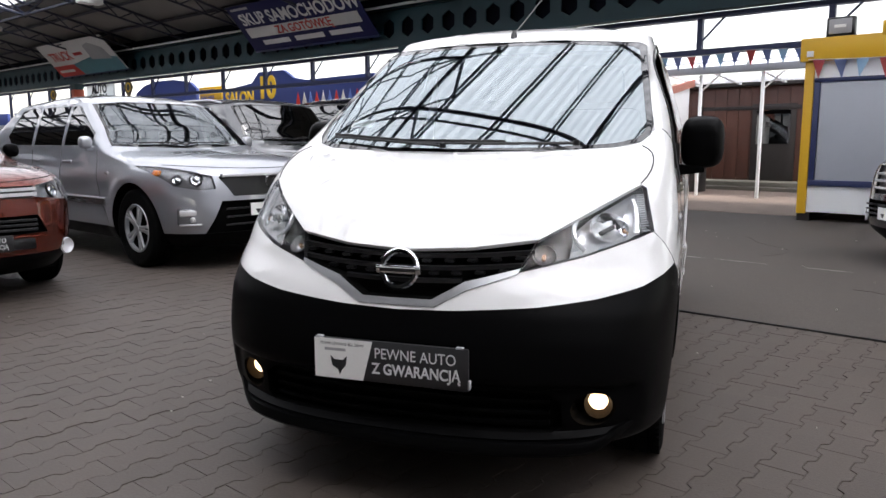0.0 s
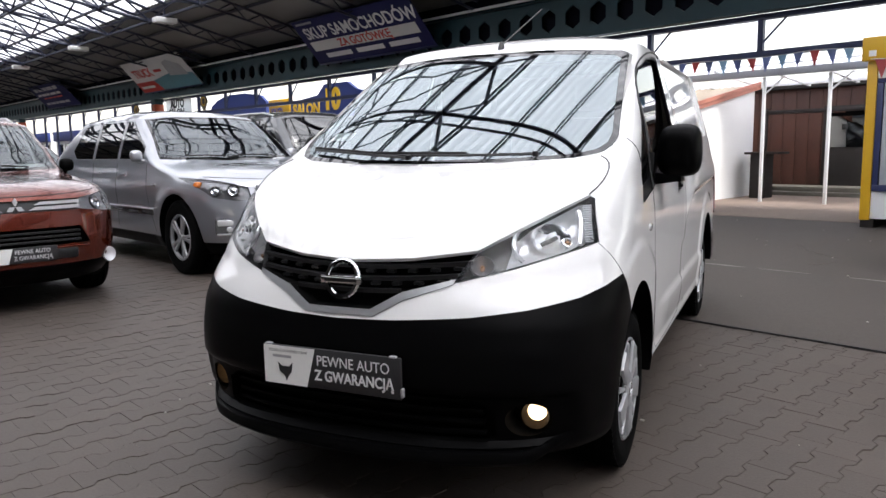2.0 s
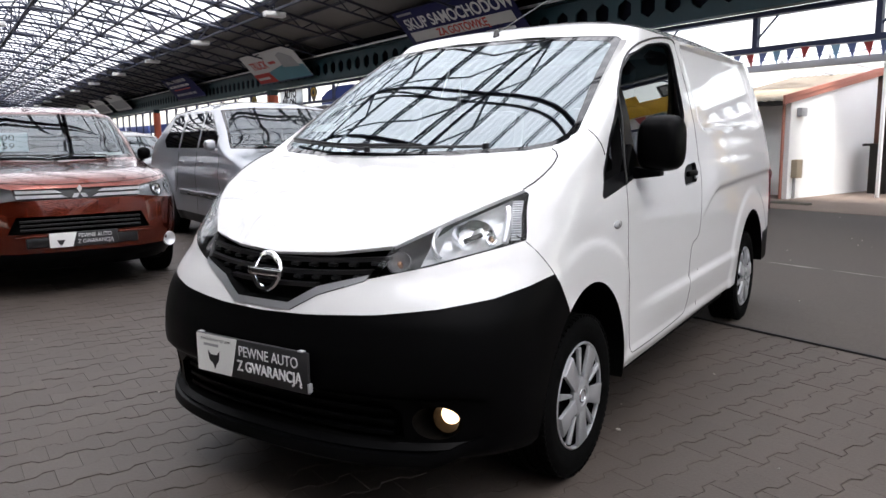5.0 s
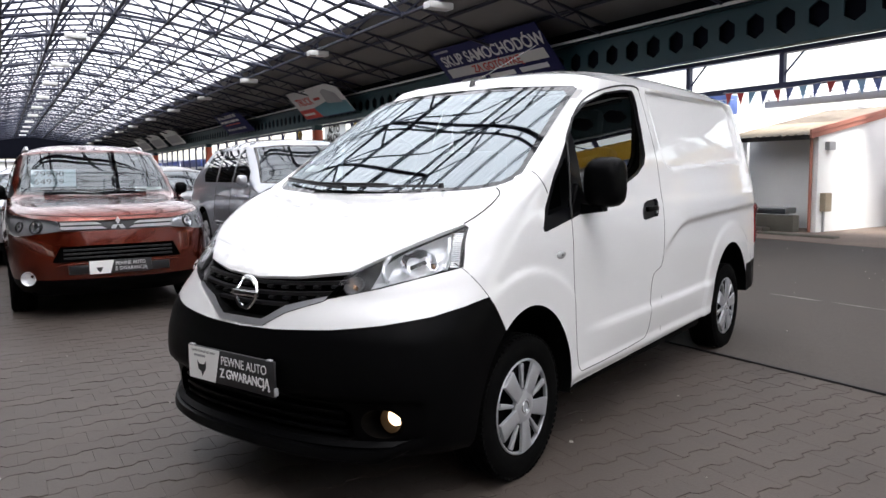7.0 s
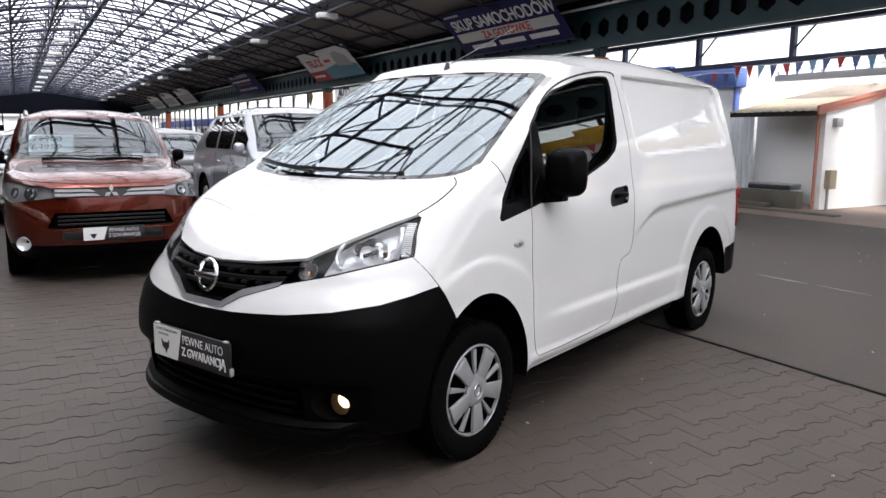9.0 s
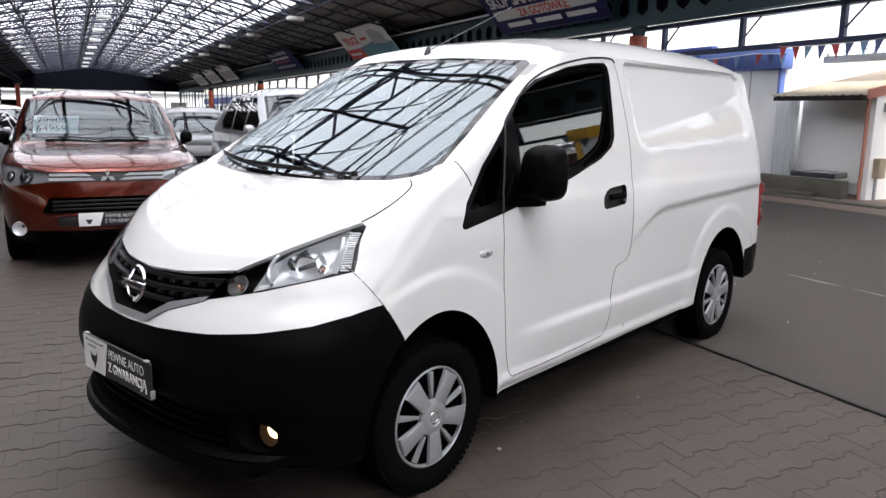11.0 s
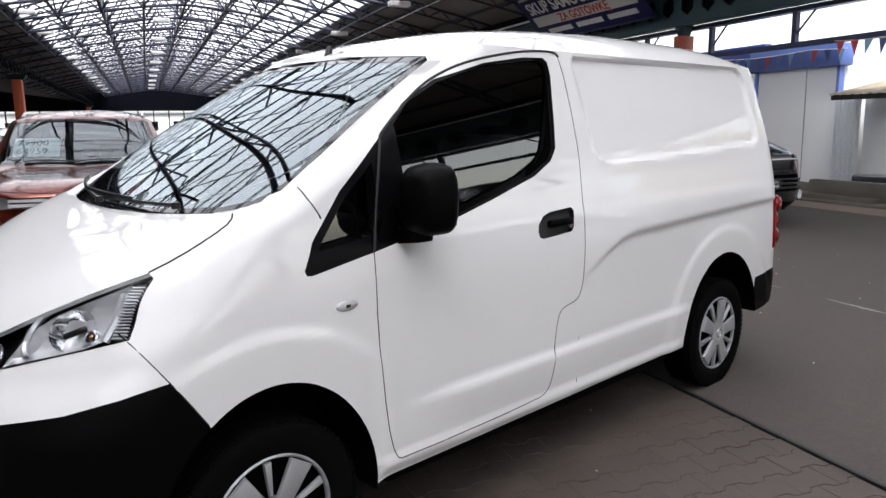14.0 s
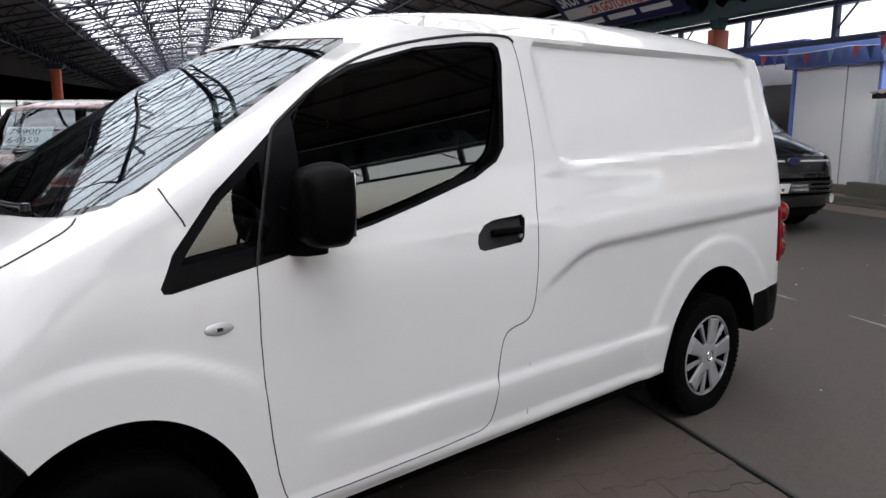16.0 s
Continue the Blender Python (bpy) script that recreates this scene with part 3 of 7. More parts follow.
# head lamps
for s in (1, -1):
    cut(body, [(s * x, z) for x, z in ((0.380, 0.800), (0.425, 0.897), (0.58, 0.984), (0.716, 1.063), (0.738, 1.050), (0.773, 0.910), (0.72, 0.891), (0.56, 0.841))], FRONT, LAMP, (BODY,), ahead(0.1, -0.05))
    cut(body, [(s * x, z) for x, z in ((0.528, 0.843), (0.535, 0.922), (0.58, 0.964), (0.702, 1.038), (0.722, 1.020), (0.733, 0.96), (0.735, 0.915), (0.70, 0.894))], FRONT, REFL, (LAMP,))
# grille with its satin rim
cut(body, [(-0.44, 0.94), (-0.425, 0.897), (-0.379, 0.796), (-0.235, 0.748), (0.235, 0.748), (0.379, 0.796), (0.425, 0.897), (0.44, 0.94)], FRONT, RIM, (BODY,), ahead())
cut(body, [(-0.235, 0.75), (-0.13, 0.692), (0.13, 0.692), (0.235, 0.75)], FRONT, RIM, (BODY,), ahead())
cut(body, [(-0.44, 0.945), (-0.427, 0.897), (-0.388, 0.813), (-0.225, 0.772), (0.225, 0.772), (0.388, 0.813), (0.427, 0.897), (0.44, 0.945)], FRONT, GRILLE, (RIM,))
cut(body, [(-0.225, 0.774), (-0.118, 0.714), (0.118, 0.714), (0.225, 0.774)], FRONT, GRILLE, (RIM,))
# everything ahead of the wing seam, then the black bumper below its rising edge
cut(body, [(-0.375, 0.935), (-0.188, 0.647), (-0.188, 0.10), (-1.2, 0.10), (-1.2, 0.935)], SIDE, BUMPER, (BODY,))
cut(body, mirrored([(0, 0.680), (0.2, 0.686), (0.45, 0.703), (0.62, 0.724), (0.75, 0.750), (0.81, 0.775), (0.845, 0.800), (0.90, 0.845), (0.9, 1.2)]), FRONT, NOSE, (BUMPER,))
# lower air intake and fog lamp niches
cut(body, [(-0.50, 0.300), (0.50, 0.300), (0.53, 0.315), (0.53, 0.40), (0.48, 0.432), (-0.48, 0.432), (-0.53, 0.40), (-0.53, 0.315)], FRONT, INTAKE, (BUMPER,), ahead())
for s in (1, -1):
    cut(body, [(s * (0.622 + 0.066 * math.cos(a)), 0.372 + 0.055 * math.sin(a)) for a in np.linspace(0, 2 * math.pi, 24, endpoint=False)], FRONT, FOG, (BUMPER,), ahead())
# side glass in its black surround
DLO = [(0.127, 1.022), (0.165, 1.10), (0.285, 1.24), (0.47, 1.392), (0.61, 1.505), (0.77, 1.587), (1.03, 1.655), (1.26, 1.687), (1.385, 1.692), (1.408, 1.675), (1.41, 1.62), (1.345, 1.335), (1.30, 1.285), (1.19, 1.232), (0.94, 1.163), (0.77, 1.12), (0.385, 1.046), (0.152, 1.006), (0.134, 1.008)]
DOOR_GLASS = [(0.545, 1.092), (0.545, 1.437), (0.63, 1.508), (0.78, 1.580), (1.03, 1.647), (1.26, 1.677), (1.35, 1.682), (1.383, 1.677), (1.397, 1.655), (1.397, 1.62), (1.335, 1.348), (1.318, 1.318), (1.285, 1.292), (1.18, 1.243), (0.94, 1.174), (0.77, 1.131)]
QUARTER = [(0.180, 1.072), (0.30, 1.215), (0.425, 1.320), (0.425, 1.105)]
flank = lambda c, n: abs(n.x) > 0.55
cut(body, DLO, SIDE, TRIM, (BODY, FRIT), flank)
cut(body, DOOR_GLASS, SIDE, GLASS_D, (TRIM,))
cut(body, QUARTER, SIDE, GLASS_Q, (TRIM,))
# tail lamps, rear bumper corners, handle dish
for s in (1, -1):
    on = (lambda c, n: c.x > 0.5) if s > 0 else (lambda c, n: c.x < -0.5)
    cut(body, [(3.300, 0.70), (3.285, 0.985), (3.6, 1.01), (3.6, 0.70)], SIDE, TAIL, (BODY,), on)
cut(body, [(3.02, 0.10), (3.055, 0.560), (3.33, 0.580), (3.7, 0.590), (3.7, 0.10)], SIDE, REARB, (BODY,))
HANDLE_LINE = [(1.170, 1.020), (1.178, 1.000), (1.200, 0.992), (1.375, 1.003), (1.392, 1.02), (1.402, 1.085), (1.390, 1.099), (1.25, 1.091), (1.205, 1.078), (1.176, 1.050)]
cut(body, [(0.28, 0.05), (2.42, 0.05), (2.42, 0.324), (0.28, 0.291)], SIDE, UNDER, (BODY,))
cut(body, [(2.9, 0.05), (3.8, 0.05), (3.8, 0.425), (2.9, 0.338)], SIDE, UNDER, (REARB, BODY))
cut(body, HANDLE_LINE, SIDE, HANDLE, (BODY,), flank)
# doors
DOOR_LINE = [(0.381, 1.046), (0.375, 0.79), (0.405, 0.49), (0.440, 0.356), (0.470, 0.344), (1.17, 0.358), (1.225, 0.374), (1.245, 0.42), (1.258, 0.51), (1.272, 0.62), (1.290, 0.685), (1.33, 0.706), (1.40, 0.715), (1.432, 0.745), (1.447, 0.80), (1.466, 1.04), (1.488, 1.31), (1.500, 1.58), (1.488, 1.70), (1.462, 1.722), (1.25, 1.712), (0.95, 1.660), (0.78, 1.600), (0.655, 1.530), (0.50, 1.420), (0.465, 1.385)]
# the screen is one evenly bent sheet
lay = body.faces.layers.int["panel"]
sv = list({v for f in body.faces if f[lay] in (SCREEN, FRIT) for v in f.verts})
co = np.array([v.co[:] for v in sv])
X, Z = co[:, 0] / 0.7, (co[:, 2] - 1.43) / 0.25
basis = np.stack([X ** 0, Z, Z ** 2, X ** 2, X ** 4], 1)
fitted = basis @ np.linalg.lstsq(basis, co[:, 1], rcond=None)[0]
for v, y in zip(sv, fitted):
    v.co.y = y
# lower mouth of the bumper, set back between the brow and the lip
for v in body.verts:
    if v.co.y < -0.25 and v.co.z < 0.50:
        ax = abs(v.co.x)
        v.co.y += 0.032 * float(step(0.775, 0.715, ax) * step(0.285, 0.305, v.co.z) * step(0.466, 0.440, v.co.z))
        # soft brow over the plate and the lamps
    if v.co.y < -0.25 and 0.42 < v.co.z < 0.70:
        v.co.y -= 0.010 * float(step(0.44, 0.50, v.co.z) * step(0.66, 0.58, v.co.z) * step(0.80, 0.55, abs(v.co.x)))
body.normal_update()


def eased(line, times=2):
    """Rounds the corners of an open line."""
    for _ in range(times):
        out = [line[0]]
        for (a, b), (c, d) in zip(line, line[1:]):
            out += [(0.75 * a + 0.25 * c, 0.75 * b + 0.25 * d), (0.25 * a + 0.75 * c, 0.25 * b + 0.75 * d)]
        line = out + [line[-1]]
    return line


cords = [("door_gap", eased(DOOR_LINE, 1), 0), ("wing_gap", [(-0.370, 0.927), (-0.298, 0.816), (-0.197, 0.661)], 0), ("pillar_gap", [(0.163, 1.258), (0.172, 1.228), (0.200, 1.180), (0.206, 1.165)], 0),
         ("rear_panel_gap", [(1.447, 0.80), (1.425, 0.60), (1.415, 0.36)], 0)]
for nm, line, ax in cords:
    for s in (1, -1):
        part(nm, outline_cord(body, line, ax, s, 0.0024 if nm != "rear_panel_gap" else 0.0009, -0.0012 if nm != "pillar_gap" else 0.0004), SEAL, van)
for s in (1, -1):
    part("door_seal", outline_cord(body, eased(DOOR_LINE[18:] + DOOR_LINE[:1]), 0, s, 0.0050, 0.0008), SEAL, van)
part("bonnet_gap", outline_cord(body, [(x, z) for x, z in HOOD_LINE[4:]], 1, 1, 0.003), SEAL, van)
part("bonnet_gap", outline_cord(body, [(-x, z) for x, z in HOOD_LINE[4:]], 1, 1, 0.003), SEAL, van)

part("body_shell", lift(body, BODY), PAINT_WHITE, van)
hood = part("bonnet", solid(lift(body, HOOD), 0.012), PAINT_WHITE, van)
part("nose_panel", lift(body, NOSE), PAINT_WHITE, van)
bumper = part("front_bumper", lift(body, BUMPER), PLASTIC, van, "grained black plastic bumper")
part("rear_bumper", lift(body, REARB), PLASTIC, van, "grained black plastic bumper")
part("screen_border", lift(body, FRIT, move=-0.002), GLASS_BLACK, van)
screen = part("windscreen", lift(body, SCREEN, move=-0.003), GLASS_SCREEN, van, "windscreen glass mirroring the roof")
screen.visible_shadow = False
for s in (1, -1):
    part("window_surround", lift(body, TRIM, s, -0.004), SURROUND, van)
    for tag, nm in ((GLASS_D, "door_window"), (GLASS_Q, "quarter_window")):
        pane = lift(body, tag, s, -0.010)
        # the pane is one evenly bent sheet, a little more upright than the frame
        co = np.array([v.co[:] for v in pane.verts])
        Y, Z = co[:, 1] - 0.9, co[:, 2] - 1.4
        basis = np.stack([Y ** 0, Y, Z, Z ** 2, Y * Z], 1)
        flat = basis @ np.linalg.lstsq(basis, co[:, 0], rcond=None)[0]
        for v, x, z in zip(pane.verts, flat, co[:, 2]):
            v.co.x = x - s * (0.004 + 0.044 * max(1.66 - z, 0) / 0.5)
        g = part(nm, pane, GLASS_SIDE, van)
        g.visible_shadow = False
    part("handle_dish", pocket(lift(body, HANDLE, s), 0.03), PLASTIC_SMOOTH, van)
    tail = solid(lift(body, TAIL, s, 0.008), 0.04)
    for z, k in ((0.755, 1.0), (0.845, 0.86), (0.945, 1.05)):
        lobe = pod(Vector((s * 0.795, 3.365, z)), (0.046 * k, 0.062 * k, 0.056), 2.4)
        me = bpy.data.meshes.new("lobe")
        lobe.to_mesh(me)
        lobe.free()
        tail.from_mesh(me)
        bpy.data.meshes.remove(me)
    part("tail_lamp", tail, RED_LENS, van, "red tail lamp with bulging lobes")
    for front in (True, False):
        arch = lift(body, ARCH, s)
        bmesh.ops.delete(arch, geom=[v for v in arch.verts if (v.co.y < 1.3) != front], context="VERTS")
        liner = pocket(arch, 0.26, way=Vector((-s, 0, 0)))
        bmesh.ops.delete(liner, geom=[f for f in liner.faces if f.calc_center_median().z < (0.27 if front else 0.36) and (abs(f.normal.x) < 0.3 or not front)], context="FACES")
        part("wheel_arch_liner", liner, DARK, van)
    # head lamp: clear lens over a bowl with reflectors
    patch = both(body, (LAMP, REFL), s)
    lamp = part("head_lamp", pocket(patch, 0.075, way=Vector((-0.25 * s, 0.95, -0.1)).normalized()), PLASTIC_SMOOTH, van, "clear head lamp with silver reflectors in a dark housing")
    part("main_reflector", bowl(lift(body, REFL, s, -0.010), 0.045, Vector((-0.25 * s, 0.95, -0.1)).normalized()), LAMP_SILVER, lamp, "silver stepped reflector")
    lens = part("lens", both(body, (LAMP, REFL), s, 0.002), GLASS_LENS, lamp)
    lens.visible_shadow = False

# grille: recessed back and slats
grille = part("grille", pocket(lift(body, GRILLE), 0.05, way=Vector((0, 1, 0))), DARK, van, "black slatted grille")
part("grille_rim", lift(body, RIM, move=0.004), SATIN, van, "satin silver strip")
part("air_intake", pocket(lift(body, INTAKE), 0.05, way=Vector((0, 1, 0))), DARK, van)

# body depth behind the nose for things set into it
from mathutils.bvhtree import BVHTree
van_tree = BVHTree.FromBMesh(body)


def nose_at(x, z):
    hit = van_tree.ray_cast(Vector((x, -4, z)), Vector((0, 1, 0)))
    return hit[0].y if hit[0] is not None else -0.7


def flank_at(y, z, s=1):
    hit = van_tree.ray_cast(Vector((3 * s, y, z)), Vector((-s, 0, 0)))
    return hit[0].x if hit[0] is not None else 0.84 * s


def nose_strip(x0, x1, z0, z1, t, into, n=24, bend=0.0):
    """A bar that follows the nose between two heights, set back by into."""
    bm = bmesh.new()
    ring = []
    for k in range(n + 1):
        x = x0 + (x1 - x0) * k / n
        za, zb = z0 + bend * x * x, z1 + bend * x * x
        y = nose_at(x, (za + zb) / 2) + into
        ring.append([bm.verts.new(p) for p in ((x, y, za), (x, y, zb), (x, y + t, zb), (x, y + t, za))])
    for a, b in zip(ring, ring[1:]):
        for i in range(4):
            bm.faces.new((a[i], a[(i + 1) % 4], b[(i + 1) % 4], b[i]))
    bm.faces.new(ring[0])
    bm.faces.new(ring[-1][::-1])
    bmesh.ops.recalc_face_normals(bm, faces=bm.faces)
    return bm


for k, (z, half) in enumerate(((0.842, 0.42), (0.806, 0.385), (0.768, 0.20))):
    slat = part("slat", nose_strip(-half, half, z - 0.008, z + 0.006, 0.02, 0.012, bend=0.10), PLASTIC_SMOOTH, grille)
for k in range(-5, 6):
    if k:
        for z in (0.826, 0.788):
            x = k * 0.075 + (0.03 if z < 0.8 else 0)
            if abs(x) < (0.40 if z > 0.8 else 0.33):
                y = nose_at(x, z + 0.1 * x * x) + 0.02
                part("stud", box(x - 0.016, x + 0.016, y, y + 0.02, z - 0.006 + 0.1 * x * x, z + 0.005 + 0.1 * x * x, 0.003), PLASTIC_SMOOTH, grille)
for k in range(3):
    z = 0.326 + 0.036 * k
    part("intake_slat", nose_strip(-0.49, 0.49, z - 0.006, z + 0.006, 0.02, 0.016), PLASTIC, van)
# protruding lip under the bumper, its ends curling up below the lamps
lip, last = bmesh.new(), None
for k in range(65):
    x = -0.775 + 1.55 * k / 64
    end = float(step(0.60, 0.775, abs(x)))
    cz, hz, out = 0.254 + 0.062 * end, 0.026 - 0.014 * end, 0.020 * (1 - end) + 0.003
    y = nose_at(x, 0.272)
    ring = [lip.verts.new((x, y + dy, cz + dz)) for dy, dz in ((0.05, hz), (0.004, hz), (-out * 0.7, hz * 0.75), (-out, hz * 0.2), (-out, -hz * 0.5), (-out * 0.4, -hz), (0.05, -hz * 1.1))]
    if last:
        for p, q, r, t in zip(last, last[1:], ring[1:], ring):
            lip.faces.new((p, q, r, t))
    last = ring
bmesh.ops.recalc_face_normals(lip, faces=lip.faces)
part("bumper_lip", lip, PLASTIC, van)

# round badge, drawn as a plain ring and bar
badge_y = nose_at(0, 0.80) - 0.008
badge = part("badge", lathe([(0.052, 0.0), (0.066, 0.0), (0.070, -0.006), (0.064, -0.013), (0.054, -0.012), (0.050, -0.004)], 40, "Y", m=pose(0, badge_y, 0.803, -14)), CHROME, van, "chrome ring badge with a crossbar")
part("bar", box(-0.078, 0.078, badge_y - 0.018, badge_y - 0.004, 0.790, 0.816, 0.003), CHROME, badge)
part("bar_mark", box(-0.062, 0.062, badge_y - 0.0195, badge_y - 0.016, 0.797, 0.808, 0.001), PLASTIC_SMOOTH, badge)

# fog lamps
for s in (1, -1):
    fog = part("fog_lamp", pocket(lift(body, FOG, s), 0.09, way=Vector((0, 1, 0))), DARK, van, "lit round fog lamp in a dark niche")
    fy = nose_at(s * 0.632, 0.372)
    m = Matrix.Translation((s * 0.630, fy + 0.062, 0.380)) @ pose(0, 0, 0, 0, 0, s * 6)
    part("shroud", lathe([(0.032, 0.004), (0.035, -0.004), (0.041, -0.016), (0.045, -0.028)], 36, "Y", m=m @ Matrix.Translation((0, 0, -0.004))), FOG_SHROUD, fog)
    part("bulb", lathe([(0.0005, -0.018), (0.012, -0.016), (0.023, -0.010), (0.030, -0.002), (0.032, 0.008)], 32, "Y", m=m), FOG_GLOW, fog, "glowing warm fog lamp")

# number-plate board with the dealer's slogan
py = nose_at(0, 0.52) - 0.022
board = part("plate_board", box(-0.264, 0.264, py, py + 0.012, 0.447, 0.583, 0.004), PLATE_BLACK, van, "black and white dealer board in the plate holder")
PM = Matrix.Translation((0, py - 0.0015, 0)) @ pose(0, 0, 0, 90)
part("white_field", prism([(-0.262, 0.449), (-0.09, 0.449), (-0.055, 0.581), (-0.262, 0.581)], 0.001, PM), PAPER, board)
lettering("slogan", "PEWNE AUTO", 0.050, PM @ pose(-0.050, 0.528, 0.001), LETTER_WHITE, board, depth=0.0006, squeeze=0.86)
lettering("slogan", "Z GWARANCJĄ", 0.050, PM @ pose(-0.058, 0.478, 0.001), LETTER_WHITE, board, depth=0.0012, squeeze=0.84, bold=0.018)
lettering("caption", "PEWNE UŻYWANE BEZ OBAW", 0.0135, PM @ pose(-0.240, 0.560, 0.001), INK, board, depth=0.0004, squeeze=0.82)
part("number_bar", box(-0.225, -0.150, py - 0.003, py - 0.001, 0.541, 0.550), GREY_PRINT, board)
part("emblem", prism([(-0.205, 0.525), (-0.19, 0.512), (-0.160, 0.512), (-0.145, 0.527), (-0.15, 0.494), (-0.163, 0.480), (-0.172, 0.462), (-0.178, 0.480), (-0.198, 0.492)], 0.001, Matrix.Translation((0, -0.0012, 0)) @ PM), INK, board)
part("clip", box(0.262, 0.270, py - 0.003, py + 0.014, 0.455, 0.485, 0.002), GREY_PRINT, board)
for x in (-0.245, 0.235):
    part("clip", box(x - 0.012, x + 0.012, py - 0.002, py + 0.014, 0.581, 0.587, 0.002), GREY_PRINT, board)

# head lamp insides
for s, lamp in zip((1, -1), [o for o in van.children if o.name.startswith("head_lamp")]):
    def seat_in(x, z, deep):
        hit = van_tree.ray_cast(Vector((s * x, -4, z)), Vector((0, 1, 0)))
        return Matrix.Translation(hit[0] - hit[1] * deep) @ hit[1].to_track_quat("-Y", "Z").to_matrix().to_4x4()

    m = seat_in(0.452, 0.860, 0.026)
    part("indicator_reflector", lathe([(0.004, 0.028), (0.020, 0.020), (0.033, 0.002), (0.037, -0.008), (0.040, -0.005)], 32, "Y", m=m), INDICATOR_BOWL, lamp)
    part("indicator_bulb", lathe([(0.0005, -0.004), (0.006, -0.002), (0.009, 0.004), (0.008, 0.02)], 20, "Y", m=m), COPPER, lamp)
    m = seat_in(0.690, 0.925, 0.028)
    part("bulb_shield", lathe([(0.019, 0.020), (0.020, 0.0), (0.017, -0.008), (0.012, -0.009), (0.011, 0.0)], 28, "Y", m=m), CHROME, lamp)
    part("bulb", lathe([(0.0005, -0.012), (0.005, -0.010), (0.008, 0.0), (0.008, 0.02)], 16, "Y", m=m), COPPER, lamp)
    arc = [seat_in(0.628 + 0.098 * math.cos(a), 0.936 + 0.080 * math.sin(a), 0.014).translation for a in np.linspace(math.radians(118), math.radians(236), 15)]
    part("bowl_rim", tube(arc, 0.0085, 6), BRIGHT_TRIM, lamp, "bright curved edge of the reflector")
    m2 = seat_in(0.640, 0.935, 0.020) @ Matrix.Diagonal((1.0, 1.0, 0.82, 1))
    part("dip_reflector", lathe([(0.010, 0.048), (0.032, 0.040), (0.052, 0.024), (0.066, 0.002), (0.069, -0.004)], 40, "Y", m=m2), REFLECTOR, lamp, "mirror-bright round reflector")
    post = [seat_in(x, z, 0.016).translation for x, z in ((0.728, 0.912), (0.724, 0.950), (0.715, 0.990), (0.700, 1.020))]
    part("chrome_post", tube(post, 0.011, 6), BRIGHT_TRIM, lamp, "bright upright band beside the ribs")
    part("cut_shield", box(-0.035, 0.030, -0.004, 0.008, -0.008, 0.008, 0.004, m=seat_in(0.640, 0.935, 0.030) @ pose(0, 0, 0, 0, -24 * s, 0)), PLASTIC_SMOOTH, lamp)
    for k in range(17):
        z = 0.918 + k * 0.0072
        part("rib", box(-0.017, 0.017, -0.005, 0.005, -0.0016, 0.0016, m=seat_in(0.752 - 0.25 * (z - 0.910), z, 0.012)), LAMP_BOWL, lamp)


# wheels
def tyre_profile(r, rim, w):
    return [(rim - 0.006, -w * 0.30), (rim, -w * 0.44), (rim + 0.018, -w * 0.50), (rim + 0.045, -w * 0.515), (r - 0.020, -w * 0.49), (r - 0.006, -w * 0.44), (r - 0.001, -w * 0.38),
            (r - 0.001, -w * 0.29), (r - 0.009, -w * 0.28), (r - 0.009, -w * 0.23), (r, -w * 0.22), (r, -w * 0.06), (r - 0.009, -w * 0.05), (r - 0.009, w * 0.05), (r, w * 0.06), (r, w * 0.22), (r - 0.009, w * 0.23), (r - 0.009, w * 0.28),
            (r - 0.001, w * 0.29), (r - 0.001, w * 0.38), (r - 0.006, w * 0.44), (r - 0.020, w * 0.49), (r - 0.032, w * 0.508), (r - 0.036, w * 0.516), (r - 0.046, w * 0.512), (rim + 0.045, w * 0.515), (rim + 0.018, w * 0.50), (rim, w * 0.44), (rim - 0.006, w * 0.30)]


